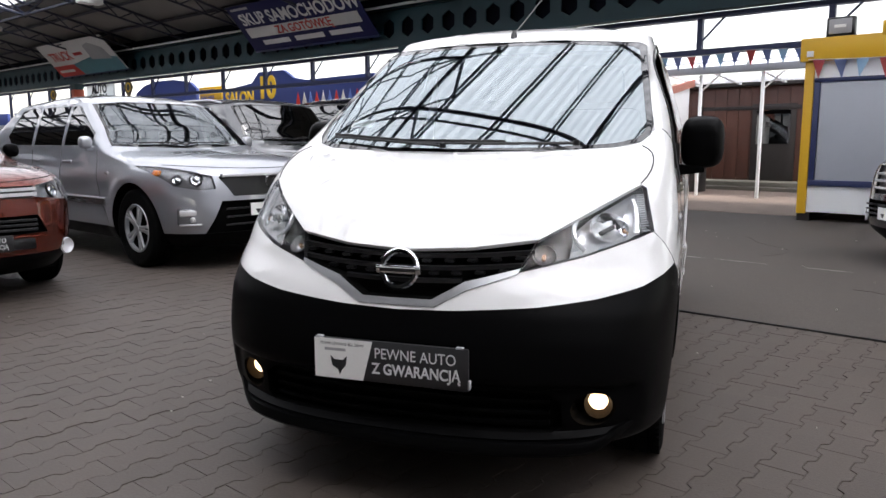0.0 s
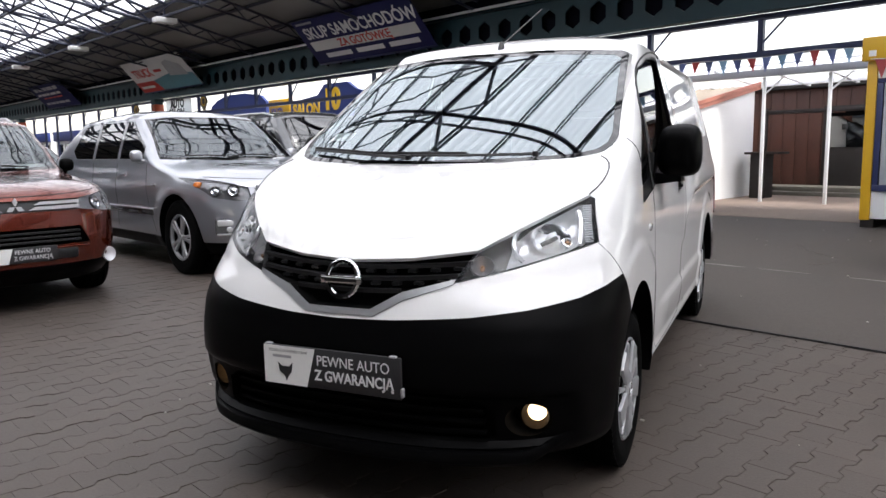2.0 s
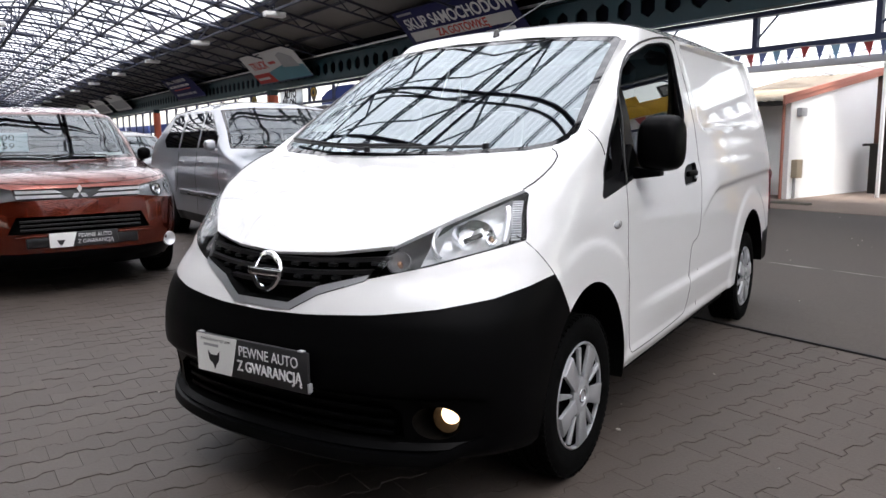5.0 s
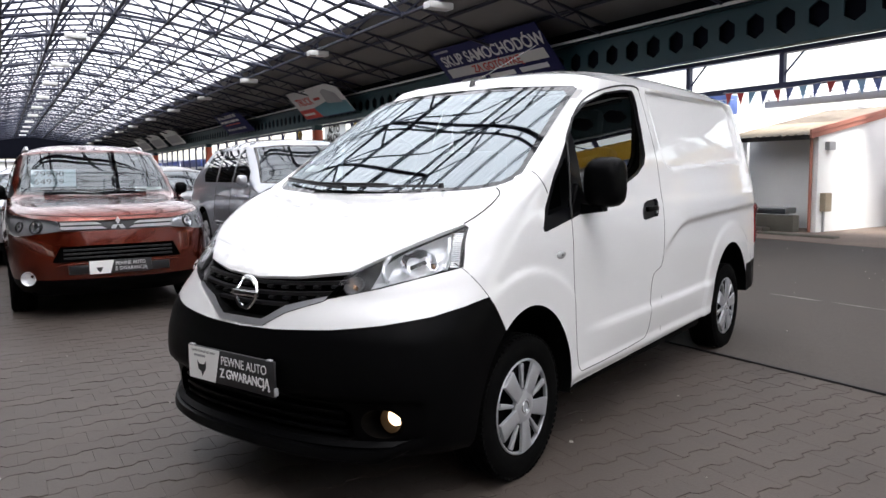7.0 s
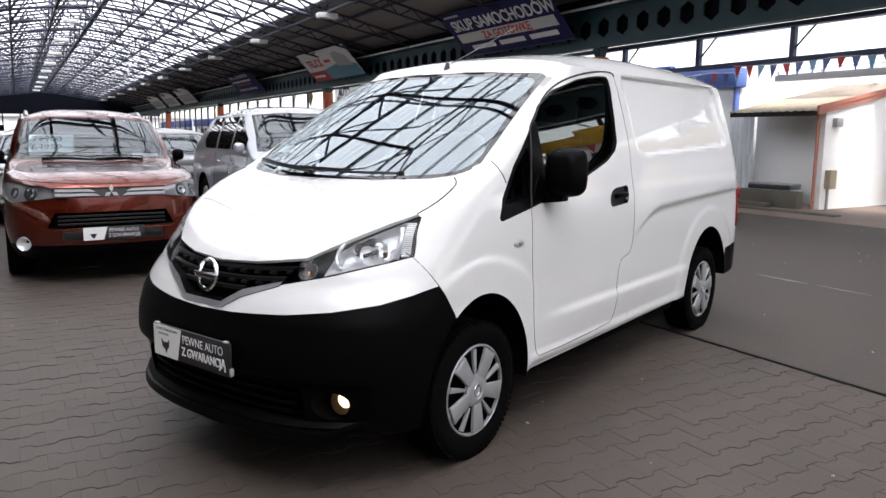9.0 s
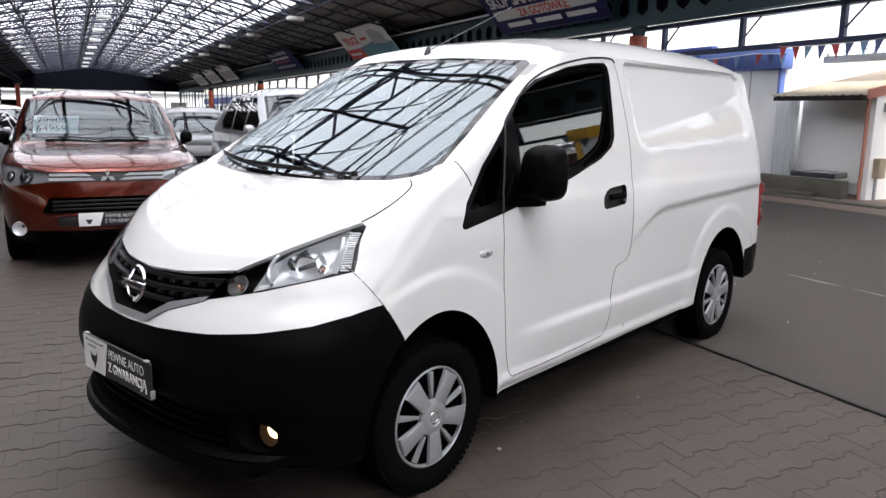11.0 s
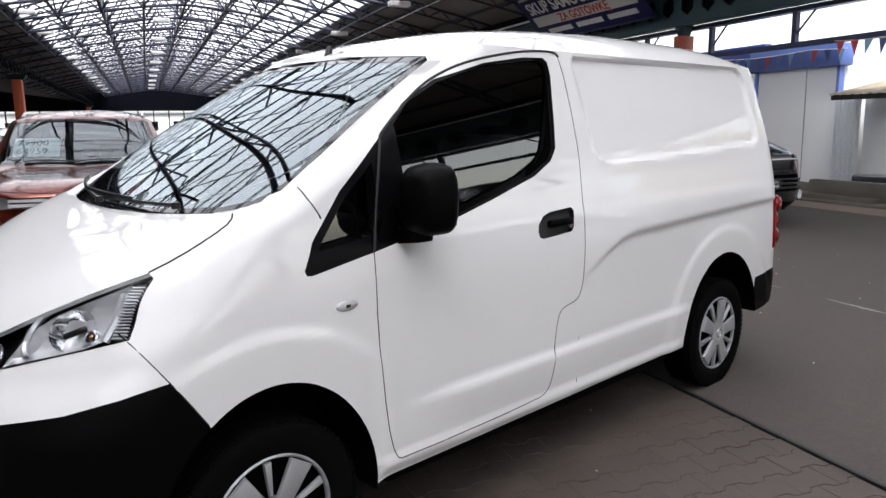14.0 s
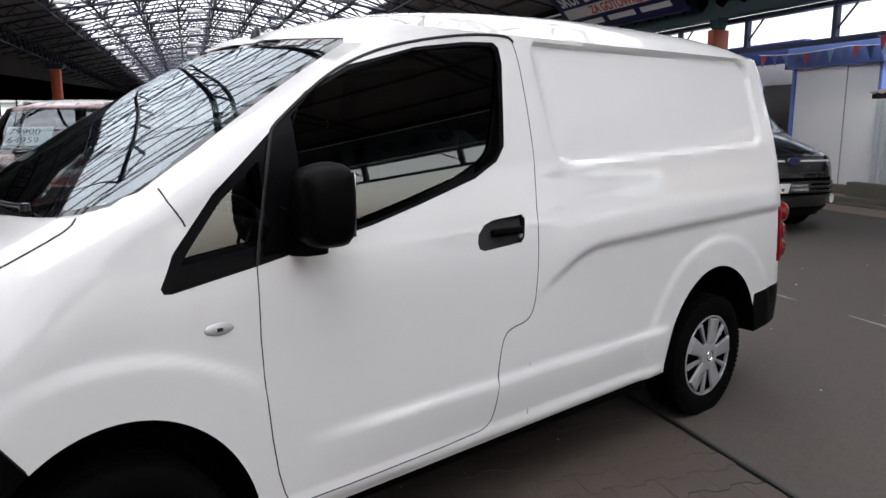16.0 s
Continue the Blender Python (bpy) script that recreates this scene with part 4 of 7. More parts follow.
def wheel(parent, m, r=0.298, rim=0.194, w=0.178, style="cover", turn=0.0):
    """A wheel with its outer face towards +x."""
    hub = part("wheel", lathe([(rim - 0.004, -w * 0.40), (rim - 0.012, w * 0.1), (rim * 0.93, w * 0.32), (0.05, w * 0.22), (0.0005, w * 0.2)], 40), DARK, parent)
    hub.matrix_local = m
    part("tyre", lathe(tyre_profile(r, rim, w), 72), RUBBER, hub)
    if style == "cover":
        blocks = bmesh.new()
        for k in range(72):
            for side in (-1, 1):
                a = 2 * math.pi * (k + (0.5 if side > 0 else 0)) / 72
                box(side * w * 0.40 - 0.012, side * w * 0.40 + 0.012, -0.0085, 0.0085, r - 0.010, r + 0.0005, bm=blocks, m=Matrix.Rotation(a, 4, "X"))
        tagged(part("tread", blocks, RUBBER, hub), kind="stuff")
    if style == "cover":
        n = 10
        for k in range(n):
            bm = bmesh.new()
            a0 = 2 * math.pi * k / n + turn
            wide = k % 2 == 0
            hw0, hw1 = (0.027, 0.041) if wide else (0.006, 0.0125)
            pts = [(0.055 if wide else 0.078, -hw0), (0.115, -(hw0 * 0.55 + hw1 * 0.45)), (rim - 0.012, -hw1), (rim - 0.012, hw1), (0.115, hw0 * 0.55 + hw1 * 0.45), (0.055 if wide else 0.078, hw0)]
            prism(pts, 0.014, bm=bm, bevel=0.0065, m=Matrix.Rotation(a0, 4, "X") @ Matrix(((0, 0, 1, w * 0.455 - (0.0 if wide else 0.006)), (1, 0, 0, 0), (0, 1, 0, 0), (0, 0, 0, 1))))
            part("cover_blade", bm, WHEEL_SILVER, hub, "silver plastic wheel cover")
        part("cover_rim", lathe([(rim - 0.008, w * 0.40), (rim - 0.006, w * 0.465), (rim - 0.001, w * 0.485), (rim + 0.004, w * 0.465), (rim + 0.003, w * 0.42)], 56), WHEEL_SILVER, hub)
        part("cover_hub", lathe([(0.072, w * 0.42), (0.070, w * 0.50), (0.058, w * 0.53), (0.036, w * 0.54), (0.034, w * 0.525), (0.0005, w * 0.525)], 40), WHEEL_SILVER, hub)
        part("cap_mark", lathe([(0.020, w * 0.525), (0.021, w * 0.535), (0.026, w * 0.535), (0.027, w * 0.525)], 28), CHROME, hub)
    else:
        n = 5 if style == "five" else 10
        swing = 0.17 if style == "pairs" else 0.0
        for k in range(n):
            bm = bmesh.new()
            a0 = 2 * math.pi * k / n + turn + (swing if k % 2 else -swing)
            hw = 0.034 if style == "five" else 0.019 if swing else 0.015
            prism([(0.03, -hw), (rim * 0.6, -hw * 0.72), (rim - 0.008, -hw * 1.15), (rim - 0.008, hw * 1.15), (rim * 0.6, hw * 0.72), (0.03, hw)], 0.022, bm=bm, bevel=0.006, m=Matrix.Rotation(a0, 4, "X") @ Matrix(((0, 0, 1, w * 0.36), (1, 0, 0, 0), (0, 1, 0, 0), (0, 0, 0, 1))))
            part("spoke", bm, WHEEL_SILVER, hub, "silver alloy wheel")
        part("rim_flange", lathe([(rim - 0.022, w * 0.2), (rim - 0.016, w * 0.47), (rim - 0.002, w * 0.49), (rim + 0.004, w * 0.45)], 48), WHEEL_SILVER, hub)
        part("hub_cap", lathe([(0.045, w * 0.38), (0.040, w * 0.50), (0.0005, w * 0.51)], 28), WHEEL_SILVER, hub)
    return hub


for y, turn in ((0.0, 1.01), (2.725, 0.15)):
    wheel(van, pose(0.728, y, 0.297), turn=turn)
    wheel(van, pose(-0.728, y, 0.297, 0, 0, 180), turn=turn)
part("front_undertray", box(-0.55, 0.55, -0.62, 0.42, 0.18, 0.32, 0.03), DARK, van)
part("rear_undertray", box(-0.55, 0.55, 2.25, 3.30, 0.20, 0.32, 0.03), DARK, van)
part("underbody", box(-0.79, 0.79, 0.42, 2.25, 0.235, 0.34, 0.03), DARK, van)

# mirrors, handle, side marker, wipers, aerial
for s in (1, -1):
    mir = part("door_mirror", bmesh.new(), PLASTIC, van, "large black door mirror")
    bm = bmesh.new()
    bmesh.ops.create_cube(bm, size=1)
    bmesh.ops.subdivide_edges(bm, edges=bm.edges, cuts=5, use_grid_fill=True)
    for v in bm.verts:
        p = Vector((v.co.x * 2, v.co.y * 2, v.co.z * 2))
        k = 3.6
        n = (abs(p.x) ** k + abs(p.y) ** k + abs(p.z) ** k) ** (1 / k)
        p /= n
        taper = 1.0 - 0.18 * step(0.2, 1.0, p.y) * 0 - 0.10 * max(p.z, 0) * max(-p.y, 0)
        v.co = Vector((p.x * 0.089 * taper, p.y * (0.060 if p.y > 0 else 0.090), p.z * 0.112 * taper))
    bmesh.ops.transform(bm, matrix=Matrix.Translation((s * 0.918, 0.545, 1.204)) @ pose(0, 0, 0, 0, 0, s * -6), verts=bm.verts)
    old = mir.data
    me = bpy.data.meshes.new("mirror_housing")
    bm.to_mesh(me)
    bm.free()
    me.materials.append(PLASTIC)
    for p in me.polygons:
        p.use_smooth = True
    mir.data = me
    bpy.data.meshes.remove(old)
    part("mirror_glass", box(-0.060, 0.060, 0, 0.004, -0.085, 0.085, 0.0018, m=Matrix.Translation((s * 0.915, 0.6025, 1.204)) @ pose(0, 0, 0, 0, 0, s * -6)), CHROME, mir)
    arm = bmesh.new()
    prism([(0.0, -0.005), (0.13, 0.012), (0.13, 0.035), (0.0, 0.05)], 0.065, bm=arm, bevel=0.012, m=Matrix(((s, 0, 0, s * 0.80), (0, 0, 1, 0.48), (0, 1, 0, 1.062), (0, 0, 0, 1))))
    part("mirror_arm", arm, PLASTIC, mir)
    part("mirror_foot", prism([(0.395, 1.060), (0.56, 1.088), (0.55, 1.14), (0.46, 1.20), (0.42, 1.12)], 0.03, bm=None, bevel=0.008, m=Matrix(((0, 0, s, s * 0.795), (1, 0, 0, 0), (0, 1, 0, 0), (0, 0, 0, 1)))), PLASTIC, mir)
    hx = flank_at(1.28, 1.045, s)
    grip = part("door_handle", box(hx - 0.012, hx + 0.012, 1.235, 1.385, 1.032, 1.062, 0.010), PLASTIC, van, "black pull handle")
    part("lock", lathe([(0.0005, 0.006), (0.010, 0.006), (0.011, 0.0)], 20, m=Matrix.Translation((hx - 0.004 * s, 1.378, 1.028)) @ pose(0, 0, 0, 0, 0, 0 if s > 0 else 180)), SATIN, grip)
    mx = flank_at(0.263, 0.90, s)
    bm = bmesh.new()
    bmesh.ops.create_uvsphere(bm, u_segments=24, v_segments=12, radius=1, matrix=Matrix.Translation((mx, 0.263, 0.900)) @ Matrix.Diagonal((0.008, 0.040, 0.017, 1)))
    mark = part("side_marker", bm, MARKER_LENS, van, "clear oval side marker lamp")
    part("marker_base", box(mx - 0.004, mx + 0.0015, 0.234, 0.292, 0.890, 0.910, 0.0015), SATIN, mark)
    part("marker_bulb", box(mx + 0.0065 * s - 0.002, mx + 0.0065 * s + 0.002, 0.255, 0.271, 0.895, 0.905, 0.001), PLASTIC_SMOOTH, mark)


def screen_at(x, z):
    hit = van_tree.ray_cast(Vector((x, -4, z)), Vector((0, 1, 0)))
    return hit[0], hit[1]


for x0, x1, tip in ((0.46, -0.26, 0.010), (-0.06, -0.60, 0.022)):
    pts = []
    for k in range(9):
        t = k / 8
        x = x0 + (x1 - x0) * t
        p, nrm = screen_at(x, 1.178 + 0.045 * x * x + (0.006 + tip) * math.sin(t * 1.4))
        pts.append(p + nrm * (0.020 - 0.006 * t))
    wiper = part("wiper", tube(pts, 0.0065), PLASTIC_SMOOTH, van, "black windscreen wiper")
    part("blade", tube([p + Vector((0, 0, 0.010)) for p in pts[3:]], 0.005), SEAL, wiper)
    part("pivot", lathe([(0.0005, 0.012), (0.012, 0.010), (0.014, -0.01)], 16, "Z", m=Matrix.Translation(pts[0])), PLASTIC_SMOOTH, wiper)
aerial = part("aerial", rod(bmesh.new(), (0.0, 0.822, 1.742), (0.0, 1.50, 2.025), 0.0030), PLASTIC_SMOOTH, van, "thin black roof aerial")
part("aerial_foot", lathe([(0.018, -0.02), (0.016, 0.012), (0.009, 0.035), (0.0005, 0.038)], 20, "Z", m=pose(0, 0.815, 1.725, -15)), PLASTIC_SMOOTH, aerial)

# cabin
dash = bmesh.new()
box(-0.68, 0.68, 0.08, 0.52, 0.70, 1.06, 0.06, bm=dash)
box(0.16, 0.56, 0.40, 0.56, 0.98, 1.13, 0.04, bm=dash)
part("dashboard", dash, INTERIOR, van)
wheel_m = Matrix.Translation((0.36, 0.62, 1.02)) @ pose(0, 0, 0, -62)
sw = tube([wheel_m @ Vector((0.18 * math.cos(a), 0.18 * math.sin(a), 0)) for a in np.linspace(0, 2 * math.pi, 32, endpoint=False)], 0.014, 8, True)
rod(sw, wheel_m @ Vector((-0.17, 0, 0)), wheel_m @ Vector((0.17, 0, 0)), 0.016)
part("steering_wheel", sw, PLASTIC_SMOOTH, van)
for s in (1, -1):
    seat = bmesh.new()
    box(-0.25, 0.25, 0.78, 1.26, 0.62, 0.80, 0.06, bm=seat)
    box(-0.24, 0.24, -0.07, 0.07, 0, 0.64, 0.06, bm=seat, m=Matrix.Translation((0, 1.22, 0.76)) @ pose(0, 0, 0, -12))
    box(-0.13, 0.13, -0.05, 0.05, 0.68, 0.86, 0.04, bm=seat, m=Matrix.Translation((0, 1.22, 0.76)) @ pose(0, 0, 0, -12))
    bmesh.ops.translate(seat, vec=(s * 0.37, 0, 0), verts=seat.verts)
    part("seat", seat, SEAT_CLOTH, van)
part("bulkhead", box(-0.66, 0.66, 1.52, 1.54, 0.4, 1.70, 0.006), INTERIOR, van)
part("cab_floor", box(-0.72, 0.72, 0.42, 1.55, 0.40, 0.46, 0.01), INTERIOR, van)
lining = bmesh.new()
made = {}
lay = body.faces.layers.int["panel"]
for f in body.faces:
    c = f.calc_center_median()
    if f[lay] in (BODY, HANDLE) and -0.05 < c.y < 1.56 and c.z > 0.45 and (c.z > 0.85 or c.y > 0.45):
        for v in f.verts:
            if v not in made:
                made[v] = lining.verts.new(v.co - v.normal * 0.022)
        lining.faces.new([made[v] for v in f.verts])
part("cab_trim", lining, INTERIOR, van)
part("cab_lining", box(-0.56, 0.56, 0.95, 1.52, 1.64, 1.66, 0.006), INTERIOR, van)
paper = screen_at(-0.52, 1.30)
part("screen_sticker", box(-0.05, 0.05, -0.001, 0.001, -0.03, 0.03, m=Matrix.Translation(paper[0] - paper[1] * 0.012) @ pose(0, 0, 0, -58)), PAPER, van)

# ---- the market hall: its own axes run along (x) and across (y) the roof ----
HALL = pose(0, 0, 0, 0, 0, -21.4)
EAST, WEST = 35.0, -94.5
V0, VN, VS = 1.8, 11.5, -7.9      # ridge, north edge beam, foot of the south eaves


def hall_thing(name, label, category, kind="", group=""):
    return thing(name, label, category, HALL, group, kind)


def hall_mesh(name, bm, mat, label, category, kind="structure", group=""):
    ob = mesh_object(name, bm, mat)
    ob.matrix_world = HALL
    return tagged(ob, label, category, group, kind)


# ground: one sheet to the horizon
bm = bmesh.new()
box(-600, 600, -600, 600, -0.5, -0.035, bm=bm)
hall_mesh("ground", bm, ASPHALT, "worn dark asphalt reaching far beyond the hall", "ground")
bm = bmesh.new()
box(WEST - 5, 40, 2.622, 10.6, -0.2, 0.009, bm=bm)
hall_mesh("road", bm, ASPHALT, "dark worn asphalt lane with pale streaks", "road")
bm = bmesh.new()
box(WEST - 5, 40, 2.606, 2.626, -0.2, 0.0115, bm=bm)
hall_mesh("expansion_joint", bm, SEAL, "dark open joint between paving and asphalt", "joint")
rng_line = random.Random(12)
for k in range(16):
    a = -9.0 + 0.75 * k + rng_line.uniform(-0.1, 0.1)
    bm = bmesh.new()
    w_ = rng_line.uniform(0.02, 0.045)
    n_ = 8
    l_ = rng_line.uniform(0.25, 0.7)
    top_, low_ = [], []
    for j in range(n_ + 1):
        x = a + l_ * j / n_
        y = 4.86 + 0.02 * k * 0.75 + rng_line.uniform(-0.008, 0.008)
        q = w_ * math.sin(math.pi * (j + 0.4) / (n_ + 0.8)) * rng_line.uniform(0.4, 1)
        top_.append(bm.verts.new((x, y + q, 0.0115)))
        low_.append(bm.verts.new((x, y - q, 0.0115)))
    for j in range(n_):
        bm.faces.new((low_[j], low_[j + 1], top_[j + 1], top_[j]))
    hall_mesh("road_marking", bm, CHALK, "worn pale streak of an old lane marking", "road marking")
bm = bmesh.new()
box(-30, 40, 10.0, 40, -0.2, 0.016, bm=bm)
hall_mesh("pavement", bm, PAVER_RED, "reddish worn paving beside the sheds", "pavement")
bm = bmesh.new()
box(WEST - 5, 40, -46, 2.66, -0.2, -0.0035, bm=bm)
hall_mesh("floor", bm, JOINT, "grey concrete block paving with dark joints", "floor")


def roof_z(v):
    """Height of the sheeting: a low vault between two steeper dark eaves."""
    d = abs(v - V0)
    return 7.1 - 1.35 * (d / 5.9) ** 1.5 if d < 5.9 else 5.75 - (d - 5.9) * 0.235


# translucent corrugated sheets, one for every bay
BAY = 3.5
bays = np.arange(WEST, EAST + 0.1, BAY)
cross = np.linspace(V0 - 5.9, V0 + 5.9, 25)
sheet = bmesh.new()
n = 28
grid = []
for k in range(n + 1):
    x = BAY * k / n
    grid.append([sheet.verts.new((x, v, roof_z(v) + 0.02 * math.cos(2 * math.pi * x / 0.25))) for v in cross])
for a, b in zip(grid, grid[1:]):
    for i in range(len(cross) - 1):
        sheet.faces.new((a[i], b[i], b[i + 1], a[i + 1]))
sheet_mesh = bpy.data.meshes.new("roof_sheet")
sheet.to_mesh(sheet_mesh)
sheet.free()
sheet_mesh.materials.append(ROOF_CLEAR)
ceiling = new("ceiling", None)
ceiling.matrix_world = HALL
tagged(ceiling, "translucent corrugated roof sheets over the whole hall", "ceiling", kind="structure")
for x in bays[:-1]:
    ob = new("roof_sheet", sheet_mesh)
    ob.parent, ob.location = ceiling, (x, 0, 0)

# dark eaves on both sides, corrugated, with purlins
for nm, sg in (("eaves_north", 1), ("eaves_south", -1)):
    bm = bmesh.new()
    vs = [V0 + sg * d for d in (5.9, 7.3, 8.7, 9.90)]
    rim = [(v, roof_z(v) + 0.05) for v in vs] + [(v, roof_z(v) + 0.11) for v in vs[::-1]]
    prism(rim, EAST - WEST, Matrix(((0, 0, 1, WEST), (1, 0, 0, 0), (0, 1, 0, 0), (0, 0, 0, 1))), bm=bm)
    for v in vs[1:-1]:
        hall_mesh("purlin", rod(bmesh.new(), (WEST, v, roof_z(v) - 0.03), (EAST, v, roof_z(v) - 0.03), 0.05, 4), STEEL_BLUE, "dark steel purlin under the eaves roof", "purlin")
    bmesh.ops.recalc_face_normals(bm, faces=bm.faces)
    hall_mesh(nm, bm, ROOF_DARK, "dark sheet roofing over the eaves of the hall", "roof")

# lattice frames
NODES = [V0 + d * 1.475 for d in range(-4, 5)]


def low_z(v):
    return roof_z(v) - 0.45 - 0.55 * (1 - (abs(v - V0) / 5.9) ** 2)


def lattice(bm, x, ends, braced=True):
    """One cross frame at x with the rafters and struts to the next one."""
    tops = np.linspace(V0 - 5.9, V0 + 5.9, 9)
    for k in range(3 if ends else 1):
        for off in (-0.05, 0.05):
            xx = x + BAY * k / 3 + off
            for a, b in zip(tops, tops[1:]):
                rod(bm, (xx, a, roof_z(a) - 0.09), (xx, b, roof_z(b) - 0.09), 0.033, 5)
    for a, b in zip(NODES, NODES[1:]):
        mid = (a + b) / 2
        for v in (a, b):
            rod(bm, (x, v, low_z(v)), (x, mid, roof_z(mid) - 0.09), 0.033, 5)
            if ends and braced:
                rod(bm, (x + BAY * (v > a), v, low_z(v)), (x + BAY / 2, mid, roof_z(mid) - 0.09), 0.030, 5)
        rod(bm, (x, a, low_z(a)), (x, b, low_z(b)), 0.050, 6)
    for k, v in enumerate(NODES):
        if k % 2 == 0 or braced:
            bmesh.ops.create_icosphere(bm, subdivisions=1, radius=0.10, matrix=Matrix.Translation((x, v, low_z(v))))
            if ends:
                rod(bm, (x, v, low_z(v)), (x + BAY, v, low_z(v)), 0.052, 6)
        if ends and k % 2 == 0:
            rod(bm, (x, v, roof_z(v) - 0.13), (x + BAY, v, roof_z(v) - 0.13), 0.042, 5)
        if ends and braced:
            for xx in (x, x + BAY):
                rod(bm, (xx, v, low_z(v)), (x + BAY / 2, v, roof_z(v) - 0.09), 0.033, 5)
    # frame of the dark eaves
    for sg in (1, -1):
        a, b = V0 + sg * 5.9, V0 + sg * 9.6
        rod(bm, (x, a, roof_z(a) - 0.1), (x, b, roof_z(b) - 0.1), 0.045, 5)
        rod(bm, (x, a, low_z(a)), (x, b, roof_z(b) - 0.35), 0.035, 5)
        for t in (0.25, 0.5, 0.75):
            v = a + (b - a) * t
            rod(bm, (x, a + (b - a) * (t - 0.12), low_z(a) + (roof_z(b) - 0.35 - low_z(a)) * (t - 0.12)), (x, v, roof_z(v) - 0.1), 0.02, 4)
            rod(bm, (x, a + (b - a) * (t + 0.12), low_z(a) + (roof_z(b) - 0.35 - low_z(a)) * (t + 0.12)), (x, v, roof_z(v) - 0.1), 0.02, 4)
    return bm


frame_mesh, plain_mesh, last_mesh = (bpy.data.meshes.new("roof_truss") for _ in range(3))
for me, full, braced in ((frame_mesh, True, True), (plain_mesh, True, False), (last_mesh, False, True)):
    bm = lattice(bmesh.new(), 0.0, full, braced)
    bm.to_mesh(me)
    bm.free()
    me.materials.append(STEEL_BLUE)
for k, x in enumerate(bays):
    ob = new("roof_truss", last_mesh if k == len(bays) - 1 else plain_mesh if -4 < x < 1 else frame_mesh)
    ob.matrix_world = HALL @ pose(float(x), 0, 0)
    tagged(ob, "dark blue welded steel roof lattice with ball nodes", "roof truss", "roof lattice", "structure")

# hanging lamps in three rows
first = None
for v, x0, gap_, rise in ((V0 - 5.4, -9.6, 6.0, 0.30), (V0 - 0.8, -17.3, 7.0, 0.0), (V0 + 5.9, -12.2, 7.7, 0.0)):
    for k in range(int((-WEST + x0 - 4) / gap_) + 1):
        x = x0 - gap_ * k
        z = low_z(v) - 0.12 + rise
        if first is None:
            first = hall_thing("ceiling_lamp", "white box lamp hanging under the roof lattice", "lamp", group="hall lamps")
            part("housing", box(-0.16, 0.16, -0.33, 0.33, -0.08, 0.08, 0.025), LAMP_WHITE, first)
            part("hanger", box(-0.02, 0.02, -0.02, 0.02, 0.08, 0.30), STEEL_BLUE, first)
            first.matrix_world = HALL @ pose(x, v, z)
        else:
            copy_thing(first, HALL @ pose(x, v, z))


# castellated edge beams with six-sided openings
def castellated(x0, x1, y, z0, z1, cell=0.66):
    bm = bmesh.new()
    mid, r = (z0 + z1) / 2, 0.225
    count = int((x1 - x0) / cell)
    t = 0.02
    for side in (-t, t):
        for k in range(count):
            cx = x0 + (k + 0.5) * cell
            hexa = [(cx + r * math.cos(a), mid + 1.12 * r * math.sin(a)) for a in np.linspace(math.pi / 6, 2 * math.pi + math.pi / 6, 6, endpoint=False)]
            rim = [(cx + cell / 2, mid + 0.2), (cx, z1), (cx - cell / 2, mid + 0.2), (cx - cell / 2, mid - 0.2), (cx, z0), (cx + cell / 2, mid - 0.2)]
            hv = [bm.verts.new((a, y + side, b)) for a, b in hexa]
            rv = [bm.verts.new((a, y + side, b)) for a, b in rim]
            for i in range(6):
                bm.faces.new((hv[i], hv[(i + 1) % 6], rv[(i + 1) % 6], rv[i]))
            for a, b, c in ((0, 1, z1), (1, 2, z1), (3, 4, z0), (4, 5, z0)):
                o = rv[0] if a == 0 else rv[2] if b == 2 else rv[3] if a == 3 else rv[5]
                q = bm.verts.new((o.co.x, y + side, c))
                bm.faces.new((rv[a], rv[b], q))
            if side > 0:
                low = [bm.verts.new((a, y - t, b)) for a, b in hexa]
                for i in range(6):
                    bm.faces.new((hv[i], hv[(i + 1) % 6], low[(i + 1) % 6], low[i]))
    box(x0, x1, y - 0.13, y + 0.13, z1 - 0.01, z1 + 0.025, bm=bm)
    box(x0, x1, y - 0.13, y + 0.13, z0 - 0.025, z0 + 0.01, bm=bm)
    bmesh.ops.recalc_face_normals(bm, faces=bm.faces)
    return bm


hall_mesh("edge_beam_north", castellated(WEST, EAST, VN, 3.58, 4.48), TEAL, "teal steel beam with a row of hexagonal openings", "beam")
# dark lattice girder along the south side, and a teal beam across the aisle behind it
SOUTH = -5.4
girder = bmesh.new()
for z, r in ((4.06, 0.055), (4.60, 0.045)):
    rod(girder, (WEST, SOUTH, z), (EAST, SOUTH, z), r, 6)
for k in range(int((EAST - WEST) / 1.1)):
    x = WEST + 1.1 * k
    rod(girder, (x, SOUTH, 4.06), (x + 0.55, SOUTH, 4.60), 0.03, 4)
    rod(girder, (x + 0.55, SOUTH, 4.60), (x + 1.1, SOUTH, 4.06), 0.03, 4)
hall_mesh("girder_south", girder, STEEL_DARK, "dark blue lattice girder along the south columns", "girder")
cross_beam = bmesh.new()
box(-30.1, -29.9, -33.0, SOUTH - 0.8, 4.25, 4.80, bm=cross_beam)
hall_mesh("cross_beam", cross_beam, TEAL, "teal steel beam across the dark aisle", "beam")
# closed boarding behind the beam
for nm, y in (("boarding_north", VN + 0.16),):
    bm = bmesh.new()
    box(WEST, EAST, y - 0.01, y + 0.01, 3.56, 4.90, bm=bm)
    hall_mesh(nm, bm, STEEL_DARK, "dark boarding behind the edge beam", "wall")
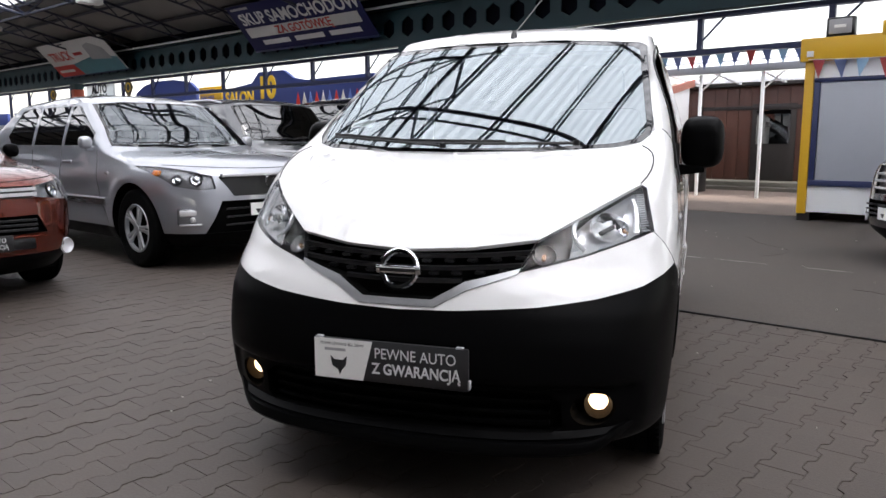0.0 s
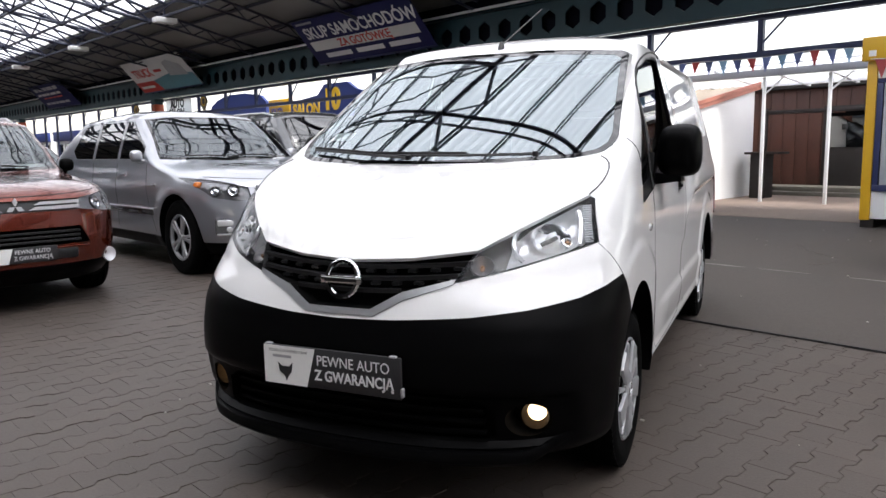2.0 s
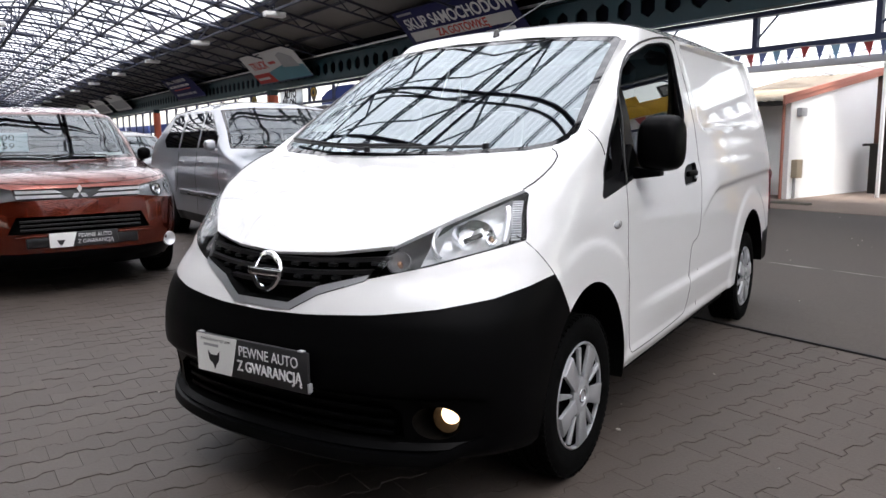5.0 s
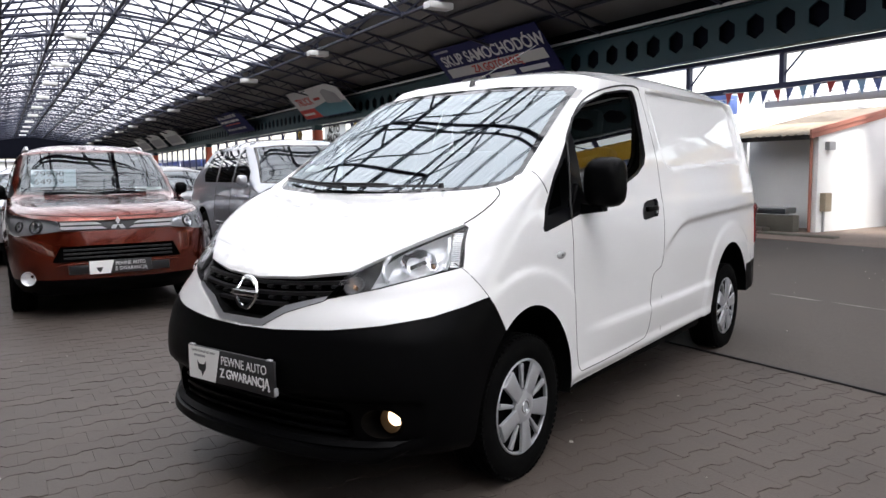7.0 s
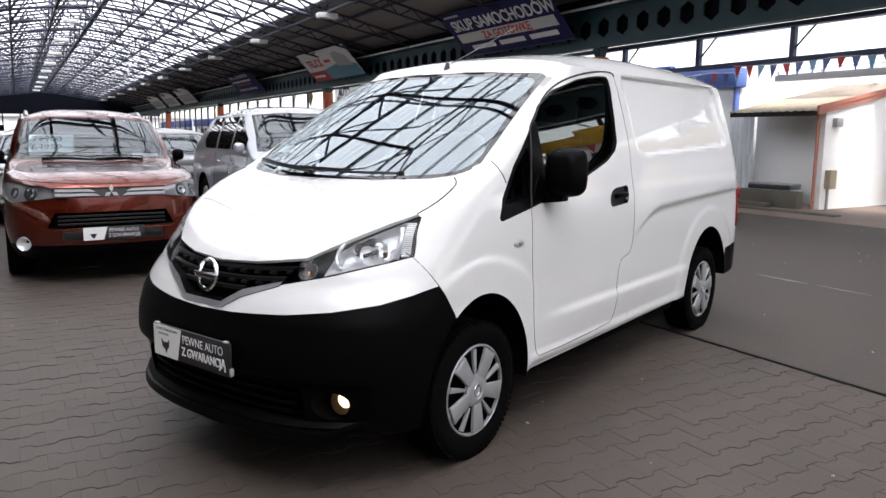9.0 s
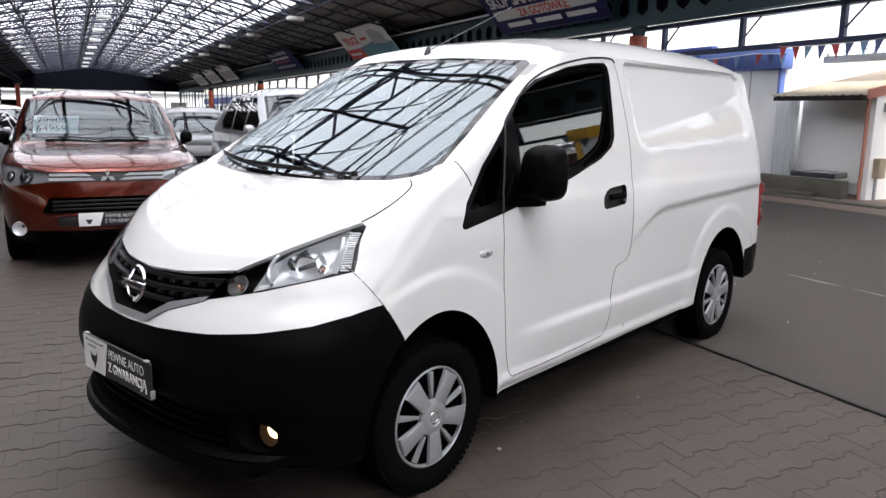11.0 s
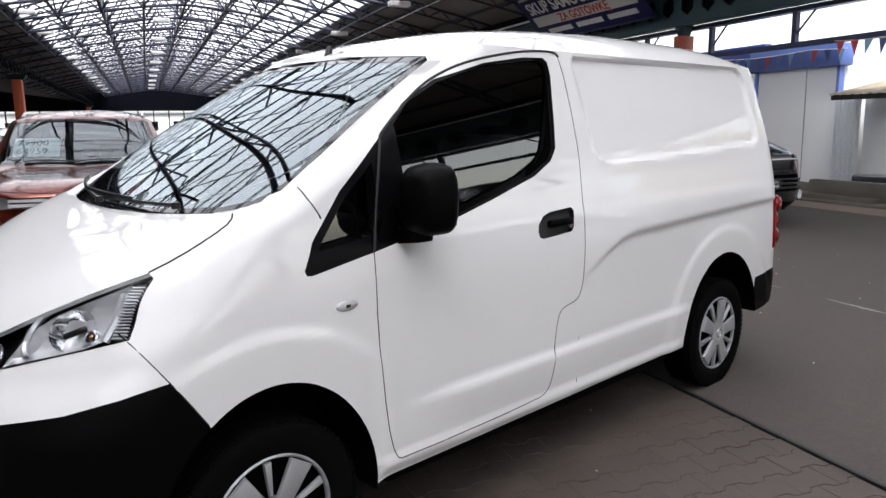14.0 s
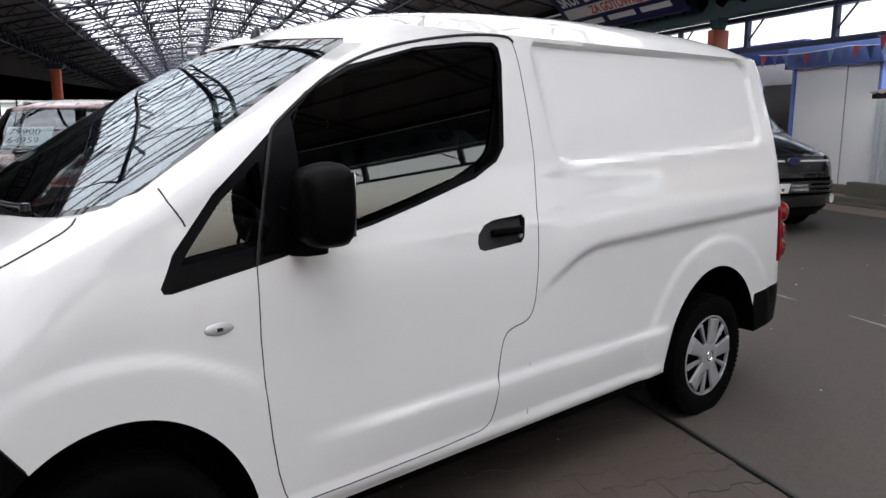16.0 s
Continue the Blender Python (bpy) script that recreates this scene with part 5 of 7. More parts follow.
# columns
for x, y, wide, top in [(x, VN, 0.10 if x == -11.1 else 0.16, 3.55) for x in (9.8, -11.1, -29.75, -50.7, -71.6)] + [(x, SOUTH, 0.31, 4.02) for x in (9.8, -37.5, -84.8)]:
    col = hall_thing("hall_column", "orange-red steel column with a small teal head", "column", "structure")
    part("shaft", box(x - wide, x + wide, y - 0.2, y + 0.2, 0, top - 0.22, 0.01), COLUMN_RED, col)
    head = bmesh.new()
    bmesh.ops.create_cone(head, cap_ends=True, segments=4, radius1=wide * 1.35, radius2=wide * 2.0, depth=0.22, matrix=Matrix.Translation((x, y, top - 0.11)) @ Matrix.Rotation(math.pi / 4, 4, "Z"))
    part("head", head, TEAL, col)
# pipe above the north beam
hall_mesh("pipe", rod(bmesh.new(), (WEST, VN - 0.24, 4.56), (EAST, VN - 0.24, 4.52), 0.035, 8), LAMP_WHITE, "pale pipe along the top of the edge beam", "pipe")

# navy posts with a rail and knee braces
for k in range(-6, 42):
    x = -1.40 - 2.27 * k
    post = bmesh.new()
    box(x - 0.05, x + 0.05, VN + 0.20, VN + 0.30, 2.80 if x > -30 else 0, 3.56, bm=post)
    rod(post, (x + 0.03, VN + 0.25, 3.05), (x + 0.5, VN + 0.25, 3.52), 0.022, 6)
    hall_mesh("navy_post", post, STEEL_NAVY, "slim navy steel post with a knee brace", "post", "structure", "navy posts")
rail = bmesh.new()
box(-30.0, EAST, VN + 0.18, VN + 0.32, 2.80, 2.90, bm=rail)
box(WEST, EAST, VN + 0.15, VN + 0.35, 3.46, 3.55, bm=rail)
hall_mesh("rail", rail, STEEL_NAVY, "navy steel rail between the posts", "rail")

# specks of grit on the ground
rng_grit = random.Random(31)
grit = bmesh.new()
for k in range(160):
    x, y = rng_grit.uniform(-9, 5), rng_grit.uniform(-3.5, 9.5)
    q = rng_grit.uniform(0.003, 0.010)
    bmesh.ops.create_icosphere(grit, subdivisions=1, radius=q, matrix=Matrix.Translation((x, y, 0.002 + q * 0.4 + (0.009 if y > 2.6 else 0))) @ Matrix.Diagonal((rng_grit.uniform(0.7, 1.6), 1, 0.6, 1)))
hall_mesh("grit", grit, PEBBLE, "scattered pale grit on paving and asphalt", "grit", "stuff")
# cracks in the asphalt
for k in range(7):
    pts, x, y = [], rng_grit.uniform(-8, 3), rng_grit.uniform(3.2, 6.5)
    turn = rng_grit.uniform(-0.5, 0.5) + (0 if k % 2 else 1.4)
    for j in range(14):
        pts.append((x, y, 0.0085))
        turn += rng_grit.uniform(-0.45, 0.45)
        x, y = x + 0.14 * math.cos(turn), min(max(y + 0.14 * math.sin(turn), 2.7), 9.8)
    hall_mesh("asphalt_crack", tube(pts, 0.0035, 5), JOINT, "fine dark crack in the worn asphalt", "crack")
# far gable: dark band over a strip of windows
gable = bmesh.new()
box(WEST - 0.3, WEST, VS - 26, VN + 3, 3.6, 8.2, bm=gable)
box(WEST - 0.3, WEST, VS - 26, VN + 3, 0, 0.6, bm=gable)
for v in np.arange(VS - 26, VN + 3.1, 1.75):
    box(WEST - 0.2, WEST + 0.05, v - 0.07, v + 0.07, 0.6, 3.6, bm=gable)
hall_mesh("wall_west", gable, STEEL_DARK, "blackish navy gable over a strip of open windows", "wall")
# end wall out of view, added to keep low sky light out of the hall
east = bmesh.new()
box(EAST, EAST + 0.3, VS - 26, VN + 3, 0, 8.2, bm=east)
hall_mesh("wall_east", east, STEEL_DARK, "unseen blackish navy end wall added to shut out sky light", "wall")
# side wall beyond the view, added to hold back sky light from the south
south = bmesh.new()
for k in range(-6, 28):
    x = -3.5 * k
    box(x - 0.06, x + 0.06, VS - 25.2, VS - 25.0, 0.9, 3.5, bm=south)
box(WEST, EAST, VS - 25.2, VS - 25.05, 3.4, 6.2, bm=south)
box(WEST, EAST, VS - 25.2, VS - 25.05, 0, 0.9, bm=south)
hall_mesh("wall_south", south, STEEL_DARK, "unseen blackish navy side wall with an open window strip, added to limit sky light", "wall")
# dark roof of the aisle beyond the south columns
aisle = bmesh.new()
prism([(VS - 25.3, 5.3), (VS - 12.5, 6.6), (VS - 0.1, 4.9), (VS - 0.1, 5.0), (VS - 12.5, 6.7), (VS - 25.3, 5.4)], EAST - WEST, Matrix(((0, 0, 1, WEST), (1, 0, 0, 0), (0, 1, 0, 0), (0, 0, 0, 1))), bm=aisle)
hall_mesh("roof_south", aisle, ROOF_DARK, "dark sheet roof over the aisle beside the hall", "roof")
# pale sheds beyond the window strips
for nm, a0, a1, v0, v1 in (("west", WEST - 26, WEST - 18, -36, 30), ("south", WEST, EAST, VS - 48, VS - 40)):
    far = hall_thing("far_shed", "long pale shed with dark windows beyond the hall", "building", group="far sheds")
    part("wall", box(a0, a1, v0, v1, 0, 3.6, 0.02), WHITE_WALL, far)
    part("roof", box(a0 - 0.4, a1 + 0.4, v0 - 0.4, v1 + 0.4, 3.6, 3.85, 0.02), GREY_SHUTTER, far)
    for k in range(12):
        if nm == "west":
            part("window", box(a1 - 0.02, a1 + 0.03, v0 + 1.2 + 4.3 * k, v0 + 3.4 + 4.3 * k, 1.2, 2.5), GLASS_DARK, far)
        else:
            part("window", box(a0 + 3 + 10.5 * k, a0 + 6 + 10.5 * k, v1 - 0.02, v1 + 0.03, 1.2, 2.5), GLASS_DARK, far)

# ---- hanging banners under the north eaves ----
def banner(a0, a1, face, label):
    """A board that leans out from the edge beam up to the roof frames."""
    th = hall_thing("banner", label, "banner", group="banners")
    z0, z1, v0, v1 = 3.86, 4.96, 11.2, 10.2
    up = Vector((0, v1 - v0, z1 - z0))
    tall = up.length
    up.normalize()
    right = Vector((1, 0, 0))
    nrm = right.cross(up)
    m = Matrix((right, up, nrm)).transposed().to_4x4()
    m.translation = Vector((a0, v0, z0))
    wide = a1 - a0
    part("board", box(0, wide, 0, tall, -0.03, 0, 0.006, m=m), face, th)
    part("frame_bar", box(0, wide, -0.05, 0, -0.05, 0.02, 0.005, m=m), STEEL_NAVY, th)
    return th, m, wide, tall


th, m, w, t = banner(-16.95, -11.75, BANNER_NAVY, "navy vinyl banner with white and red lettering under the eaves")
lettering("headline", "SKUP SAMOCHODÓW", 0.52, m @ pose(0.30, 0.86, 0.003), LETTER_WHITE, th, squeeze=0.92, bold=0.02, depth=0.004)
part("white_band", prism([(0.25, 0.44), (w - 0.25, 0.44), (w - 0.25, 0.76), (0.25, 0.76)], 0.004, m @ pose(0, 0, 0.003)), BANNER_WHITE, th)
lettering("subline", "ZA GOTÓWKĘ", 0.34, m @ pose(1.55, 0.48, 0.009), BANNER_RED, th, bold=0.02, depth=0.004)
for k in range(3):
    x = 0.65 + 1.45 * k
    part("number_bar", box(x, x + 1.2, 0.17, 0.32, 0.002, 0.006, m=m), LETTER_WHITE, th)
part("small_bar", box(0.15, 0.95, t - 0.14, t - 0.07, 0.002, 0.006, m=m), GREY_PRINT, th)
th, m, w, t = banner(-30.3, -24.8, BANNER_WHITE, "white red and teal vinyl banner under the eaves")
lettering("headline", "TRUCK", 0.55, m @ pose(0.45, 0.72, 0.003), BANNER_RED, th, bold=0.02, depth=0.004)
part("red_field", prism([(0, 0), (2.1, 0), (1.8, 0.5), (0, 0.5)], 0.004, m @ pose(0, 0, 0.002)), BANNER_RED, th)
part("picture_field", prism([(2.1, 0), (w, 0), (w, 0.55), (4.0, 0.75), (1.8, 0.5)], 0.004, m @ pose(0, 0, 0.002)), BANNER_TEAL, th)
part("small_bar", box(2.5, 3.2, 0.85, 0.98, 0.002, 0.006, m=m), BANNER_RED, th)
part("number_bar", box(0.2, 1.5, 0.18, 0.3, 0.006, 0.01, m=m), BANNER_WHITE, th)
part("dark_shape", prism([(3.6, 0.6), (5.1, 0.5), (5.0, 1.0), (4.2, 1.3), (3.7, 1.2)], 0.004, m @ pose(0, 0, 0.005)), GREY_PRINT, th)
th, m, w, t = banner(-43.9, -38.6, BANNER_NAVY, "navy and grey vinyl banner with pale bars")
for z0, z1, x0, x1, mat in ((1.10, 1.30, 0.5, w - 0.9, GREY_PRINT), (0.80, 0.94, 0.4, w - 0.5, BANNER_WHITE), (0.60, 0.68, 0.9, w - 1.1, BANNER_RED), (0.22, 0.36, 0.5, w - 0.6, GREY_PRINT)):
    x = x0
    for wide in (0.55, 0.8, 0.4, 0.95, 0.6, 0.7, 0.5):
        if x + wide < x1:
            part("word_bar", box(x, x + wide, z0, z1, 0.002, 0.006, m=m), mat, th)
        x += wide + 0.12
for a in (-56.5, -63.5, -70.5):
    th, m, w, t = banner(a - 5.2, a, BANNER_WHITE, "faded pale banner far along the eaves")
    part("picture_field", box(0.4, w - 0.4, 0.2, 0.9, 0.002, 0.006, m=m), GREY_PRINT, th)


# ---- buildings along the north side ----
def hbox(name, parent, mat, a0, a1, v0, v1, z0, z1, bevel=0.01, label=""):
    return part(name, box(a0, a1, v0, v1, z0, z1, bevel), mat, parent, label)


# blue salon fascias behind the posts
salon = hall_thing("sales_kiosk", "white sales kiosk under a stepped dark blue sign board", "kiosk")
hbox("wall", salon, WHITE_PANEL, -21.5, -13.4, 13.0, 16.0, 0, 2.4)
part("sign_board", prism([(-20.9, 2.25), (-13.4, 2.25), (-13.4, 3.12), (-16.4, 3.08), (-17.0, 3.18), (-17.5, 3.45), (-18.8, 3.45), (-19.2, 3.12), (-20.9, 2.95)], 0.12, Matrix.Translation((0, 12.72, 0)) @ pose(0, 0, 0, 90)), BLUE, salon)
SF = Matrix.Translation((0, 12.596, 0)) @ pose(0, 0, 0, 90)
lettering("sign_letters", "SALON", 0.52, SF @ pose(-20.75, 2.50, 0), LETTER_YELLOW, salon, bold=0.035, depth=0.01)
lettering("sign_letters", "10", 0.95, SF @ pose(-18.85, 2.62, 0), LETTER_YELLOW, salon, bold=0.045, depth=0.012)
hbox("yellow_board", salon, YELLOW, -22.4, -21.0, 12.6, 12.72, 2.62, 3.12)
lettering("board_letters", "PŁACIMY !", 0.20, SF @ pose(-22.3, 2.90, 0), BLUE, salon, depth=0.006)
lettering("board_letters", "NAJLEPIEJ", 0.20, SF @ pose(-22.3, 2.68, 0), BLUE, salon, depth=0.006)
for k in range(12):
    a = -16.9 + 0.3 * k
    part("zigzag", prism([(a, 2.28), (a + 0.26, 2.28), (a + 0.13, 2.72)], 0.01, SF), (BANNER_RED, BANNER_WHITE, BLUE_LIGHT)[k % 3], salon)
other = hall_thing("sales_kiosk", "white sales kiosk with a dark blue stepped fascia", "kiosk")
hbox("wall", other, WHITE_PANEL, -27.0, -22.6, 13.0, 16.0, 0, 2.4)
part("fascia", prism([(-27.0, 2.5), (-22.6, 2.5), (-22.6, 3.1), (-23.0, 3.35), (-24.2, 3.5), (-25.6, 3.5), (-26.4, 3.35), (-27.0, 3.1)], 0.12, Matrix.Translation((0, 12.72, 0)) @ pose(0, 0, 0, 90)), BLUE, other)
for k in range(6):
    a = -33.0 - 9.0 * k
    row = hall_thing("sales_kiosk", "pale glazed sales kiosk behind the navy posts", "kiosk", group="far kiosks")
    hbox("wall", row, WHITE_PANEL, a - 8.0, a, 13.2, 16.0, 0, 2.5)
    hbox("fascia", row, BLUE, a - 8.0, a, 13.05, 13.19, 2.1, 2.7)
    for j in range(4):
        hbox("window", row, GLASS_DARK, a - 7.6 + 1.9 * j, a - 6.1 + 1.9 * j, 13.15, 13.19, 0.8, 1.9, 0.0)
board = hall_thing("hanging_sign", "white board with black lettering hung between posts", "sign")
hbox("board", board, BOARD_CLEAR, -29.3, -26.9, 11.66, 11.70, 2.72, 3.50)
lettering("sign_letters", "AUTO", 0.46, Matrix.Translation((0, 11.653, 0)) @ pose(0, 0, 0, 90) @ pose(-28.80, 3.14, 0), INK, board, depth=0.004, bold=0.05)
lettering("sign_letters", "SALON", 0.46, Matrix.Translation((0, 11.653, 0)) @ pose(0, 0, 0, 90) @ pose(-29.0, 2.76, 0), INK, board, depth=0.004, bold=0.05)
for a in (-32.6, -25.8):
    d = hall_thing("diamond_sign", "brown diamond-shaped board hung between posts", "sign", group="diamond boards")
    part("board", prism([(a - 0.35, 3.25), (a, 2.81), (a + 0.35, 3.25), (a, 3.69)], 0.03, Matrix.Translation((0, 11.70, 0)) @ pose(0, 0, 0, 90)), BRASS, d)
    part("ring", lathe([(0.13, 0), (0.14, -0.01), (0.18, -0.01), (0.19, 0)], 24, "Y", m=Matrix.Translation((a, 11.672, 3.25))), LETTER_YELLOW, d)

# yellow and white booth
booth = hall_thing("booth", "yellow and white booth with a navy framed shutter on timber feet", "booth")
B0, B1, BV = -1.16, 1.75, 9.4
hbox("wall", booth, WHITE_PANEL, B0 + 0.02, B1, BV, BV + 1.9, 0.14, 2.45)
hbox("corner_post", booth, YELLOW, B0, B0 + 0.13, BV - 0.03, BV + 0.12, 0.12, 2.35)
hbox("corner_post", booth, YELLOW, B1 - 0.10, B1, BV - 0.03, BV + 0.12, 0.12, 2.35)
hbox("fascia", booth, YELLOW, B0 - 0.06, B1 + 0.05, BV - 0.10, BV + 0.06, 2.32, 2.64)
hbox("raised_fascia", booth, YELLOW, -0.20, 1.2, BV - 0.105, BV + 0.05, 2.60, 2.80)
hbox("number_bar", booth, LETTER_WHITE, B0 + 0.03, B0 + 0.12, BV - 0.106, BV - 0.098, 2.38, 2.46, 0)
for n_, a0, a1, z0, z1 in (("shutter_frame", -1.02, 1.05, 0.53, 0.62), ("shutter_frame", -1.02, 1.05, 2.02, 2.08), ("shutter_frame", -1.02, -0.94, 0.62, 2.02), ("shutter_frame", 0.97, 1.05, 0.62, 2.02)):
    hbox(n_, booth, STEEL_NAVY, a0, a1, BV - 0.05, BV + 0.01, z0, z1)
hbox("shutter", booth, GREY_SHUTTER, -0.93, 0.96, BV - 0.035, BV + 0.01, 0.61, 2.01)
for a in (B0 + 0.06, B0 + 1.4, B1 - 0.2):
    hbox("foot", booth, BROWN_DARK, a - 0.06, a + 0.12, BV + 0.02, BV + 1.8, -0.02, 0.14)
flood = hall_thing("floodlight", "grey floodlight on a bracket over the booth", "floodlight")
hbox("housing", flood, PLASTIC_SMOOTH, -0.93, -0.56, BV + 0.02, BV + 0.16, 2.63, 2.92, 0.02)
hbox("lens", flood, GREY_PRINT, -0.89, -0.60, BV + 0.0, BV + 0.03, 2.69, 2.89, 0.005)
hbox("lamp_tube", flood, LAMP_WHITE, -0.82, -0.67, BV - 0.01, BV + 0.01, 2.77, 2.81, 0.003)
hbox("bracket", flood, PLASTIC_SMOOTH, -0.79, -0.73, BV + 0.05, BV + 0.10, 2.60, 2.70)

# blue and white kiosk
kiosk = hall_thing("kiosk", "white panelled kiosk with a light blue fascia and blue corner posts", "kiosk")
hbox("wall", kiosk, WHITE_PANEL, -9.72, -7.70, 12.4, 15.4, 0.19, 2.62)
for a in (-9.80, -7.74):
    hbox("corner_post", kiosk, BLUE_LIGHT, a, a + 0.07, 12.36, 12.5, 0.10, 2.62)
hbox("panel_joint", kiosk, GREY_PRINT, -8.47, -8.45, 12.392, 12.402, 0.15, 2.6, 0)
hbox("fascia", kiosk, BLUE_LIGHT, -9.86, -7.58, 12.25, 12.6, 2.44, 2.86, 0.03)
hbox("side_fascia", kiosk, BLUE, -9.96, -9.87, 12.3, 15.4, 2.44, 2.90)
hbox("base", kiosk, CONCRETE, -9.75, -7.66, 12.3, 15.4, 0.0, 0.19)
canopy = hall_thing("kiosk", "dark blue kiosk beside the white one", "kiosk")
hbox("fascia", canopy, BLUE, -13.5, -10.2, 13.0, 13.2, 2.65, 3.12)
hbox("wall", canopy, WHITE_PANEL, -13.4, -10.3, 13.3, 15.5, 0, 2.7)
hbox("door", canopy, PLASTIC_SMOOTH, -11.6, -10.7, 13.26, 13.3, 0.1, 2.2)
fence = hall_thing("sheet_fence", "white corrugated sheet fence panel", "fence")
bm = bmesh.new()
g0 = [bm.verts.new((-7.62 + 0.02 * k, 12.20 + (0.018 if k % 4 < 2 else -0.018), 0.05)) for k in range(30)]
g1 = [bm.verts.new(v.co + Vector((0, 0, 1.80))) for v in g0]
for k in range(29):
    bm.faces.new((g0[k], g0[k + 1], g1[k + 1], g1[k]))
bmesh.ops.solidify(bm, geom=bm.faces, thickness=0.004)
part("sheet", bm, WHITE_PANEL, fence)

# white shed with a lean-to roof
shed = hall_thing("shed", "white rendered shed with a pale corrugated lean-to roof", "shed")
part("gable_wall", prism([(11.75, 0.05), (15.0, 0.05), (15.0, 2.52), (11.75, 1.93)], 0.15, Matrix(((0, 0, 1, -5.17), (1, 0, 0, 0), (0, 1, 0, 0), (0, 0, 0, 1)))), WHITE_WALL, shed)
hbox("front_wall", shed, WHITE_WALL, -7.1, -5.17, 12.55, 12.7, 0.0, 2.05)
hbox("back_wall", shed, WHITE_WALL, -7.1, -5.17, 14.8, 15.0, 0.0, 2.4)
rm = bmesh.new()
n = 48
rows_ = []
for k in range(n + 1):
    a = -6.98 + 2.03 * k / n
    lift_ = 0.016 * math.cos(2 * math.pi * k / 4)
    rows_.append([rm.verts.new((a, v, 1.97 + (v - 11.55) * 0.182 + lift_)) for v in (11.45, 12.6, 13.8, 15.2)])
for p, q in zip(rows_, rows_[1:]):
    for i in range(3):
        rm.faces.new((p[i], q[i], q[i + 1], p[i + 1]))
part("roof", rm, CORRUGATED, shed, "pale corrugated sheet roof")
part("eaves_board", box(-6.96, -5.0, 11.50, 11.54, 1.86, 1.95, 0.004), BROWN_DARK, shed)
part("gable_fascia", prism([(11.45, 1.87), (15.2, 2.55), (15.2, 2.72), (11.45, 2.04)], 0.04, Matrix(((0, 0, 1, -5.01), (1, 0, 0, 0), (0, 1, 0, 0), (0, 0, 0, 1)))), TERRACOTTA, shed, "salmon painted fascia board")
hbox("corner_pipe", shed, TERRACOTTA, -5.155, -5.115, 11.68, 11.74, 0.0, 1.9)
hbox("wall_lamp", shed, GREY_PRINT, -5.02, -4.92, 11.95, 12.15, 1.66, 1.82, 0.01)
hbox("meter_box", shed, CORRUGATED, -5.02, -4.90, 11.85, 12.05, 0.5, 0.85, 0.01)
hbox("conduit", shed, GREY_PRINT, -5.02, -4.98, 11.92, 11.97, 0.05, 0.5)
hbox("plinth", shed, CONCRETE, -5.19, -4.98, 11.70, 15.0, 0.0, 0.09)
shed.matrix_world = HALL @ pose(-0.13, 0, -0.09)
kerb = hall_thing("kerb_block", "weathered mossy concrete block beside the shed", "concrete block")
hbox("block", kerb, CONCRETE, -7.4, -5.42, 11.45, 11.65, 0, 0.34, 0.02)
hbox("step", kerb, CONCRETE, -7.4, -5.9, 11.20, 11.45, 0, 0.10, 0.02)
scrap = hall_thing("plastic_cover", "grey plastic cover lying on the concrete block", "cover")
part("sheet", prism([(-6.7, 11.70), (-5.75, 11.70), (-5.85, 12.2), (-6.6, 12.2)], 0.12, pose(0, 0, 0.34), bevel=0.03), PAINT_GREY, scrap)
edge = bmesh.new()
box(-30, -4.2, 10.75, 10.95, -0.1, 0.055, 0.02, bm=edge)
hall_mesh("kerb", edge, CONCRETE, "low worn kerb along the sheds", "kerb")

# pergola in front of the brown timber building
perg = hall_thing("pergola", "white steel pergola with a pale glazed roof", "pergola")
for a, v in ((-4.18, 13.2), (-2.92, 13.2), (1.0, 13.2), (-0.6, 15.2)):
    hbox("post", perg, WHITE_PANEL, a - 0.03, a + 0.03, v - 0.03, v + 0.03, 0, 2.55, 0.004)
    part("brace", rod(bmesh.new(), (a, v, 2.2), (a + 0.4, v, 2.55), 0.018, 6), WHITE_PANEL, perg)
hbox("front_beam", perg, GREY_SHUTTER, -7.3, 3.0, 13.12, 13.24, 2.56, 2.70)
hbox("rear_beam", perg, WHITE_PANEL, -7.3, 3.0, 15.2, 15.28, 2.5, 2.62)
for k in range(11):
    a = -7.2 + k
    part("rafter", box(-0.03, 0.03, 0, 2.6, -0.05, 0.0, m=Matrix.Translation((a, 13.1, 2.76)) @ pose(0, 0, 0, -5)), WHITE_PANEL, perg)
for k in range(5):
    part("purlin", box(-7.3, 3, -0.02, 0.02, -0.02, 0.02, m=Matrix.Translation((0, 13.2 + 0.55 * k, 2.80 - 0.045 * k))), WHITE_PANEL, perg)
pr = part("roof_sheet", box(-7.3, 3, 13.05, 15.7, 2.83, 2.835, 0), ROOF_CLEAR, perg)
lodge = hall_thing("timber_building", "brown stained timber building with dark doors and windows", "building")
hbox("wall", lodge, BROWN, -7.0, 4.0, 16.6, 19.0, 0.2, 2.50)
hbox("roof", lodge, BROWN_DARK, -7.2, 4.2, 16.4, 19.2, 2.50, 2.60)
for k in range(36):
    a = -6.9 + 0.30 * k
    hbox("board", lodge, BROWN, a, a + 0.29, 16.575, 16.6, 0.22, 2.48, 0.003)
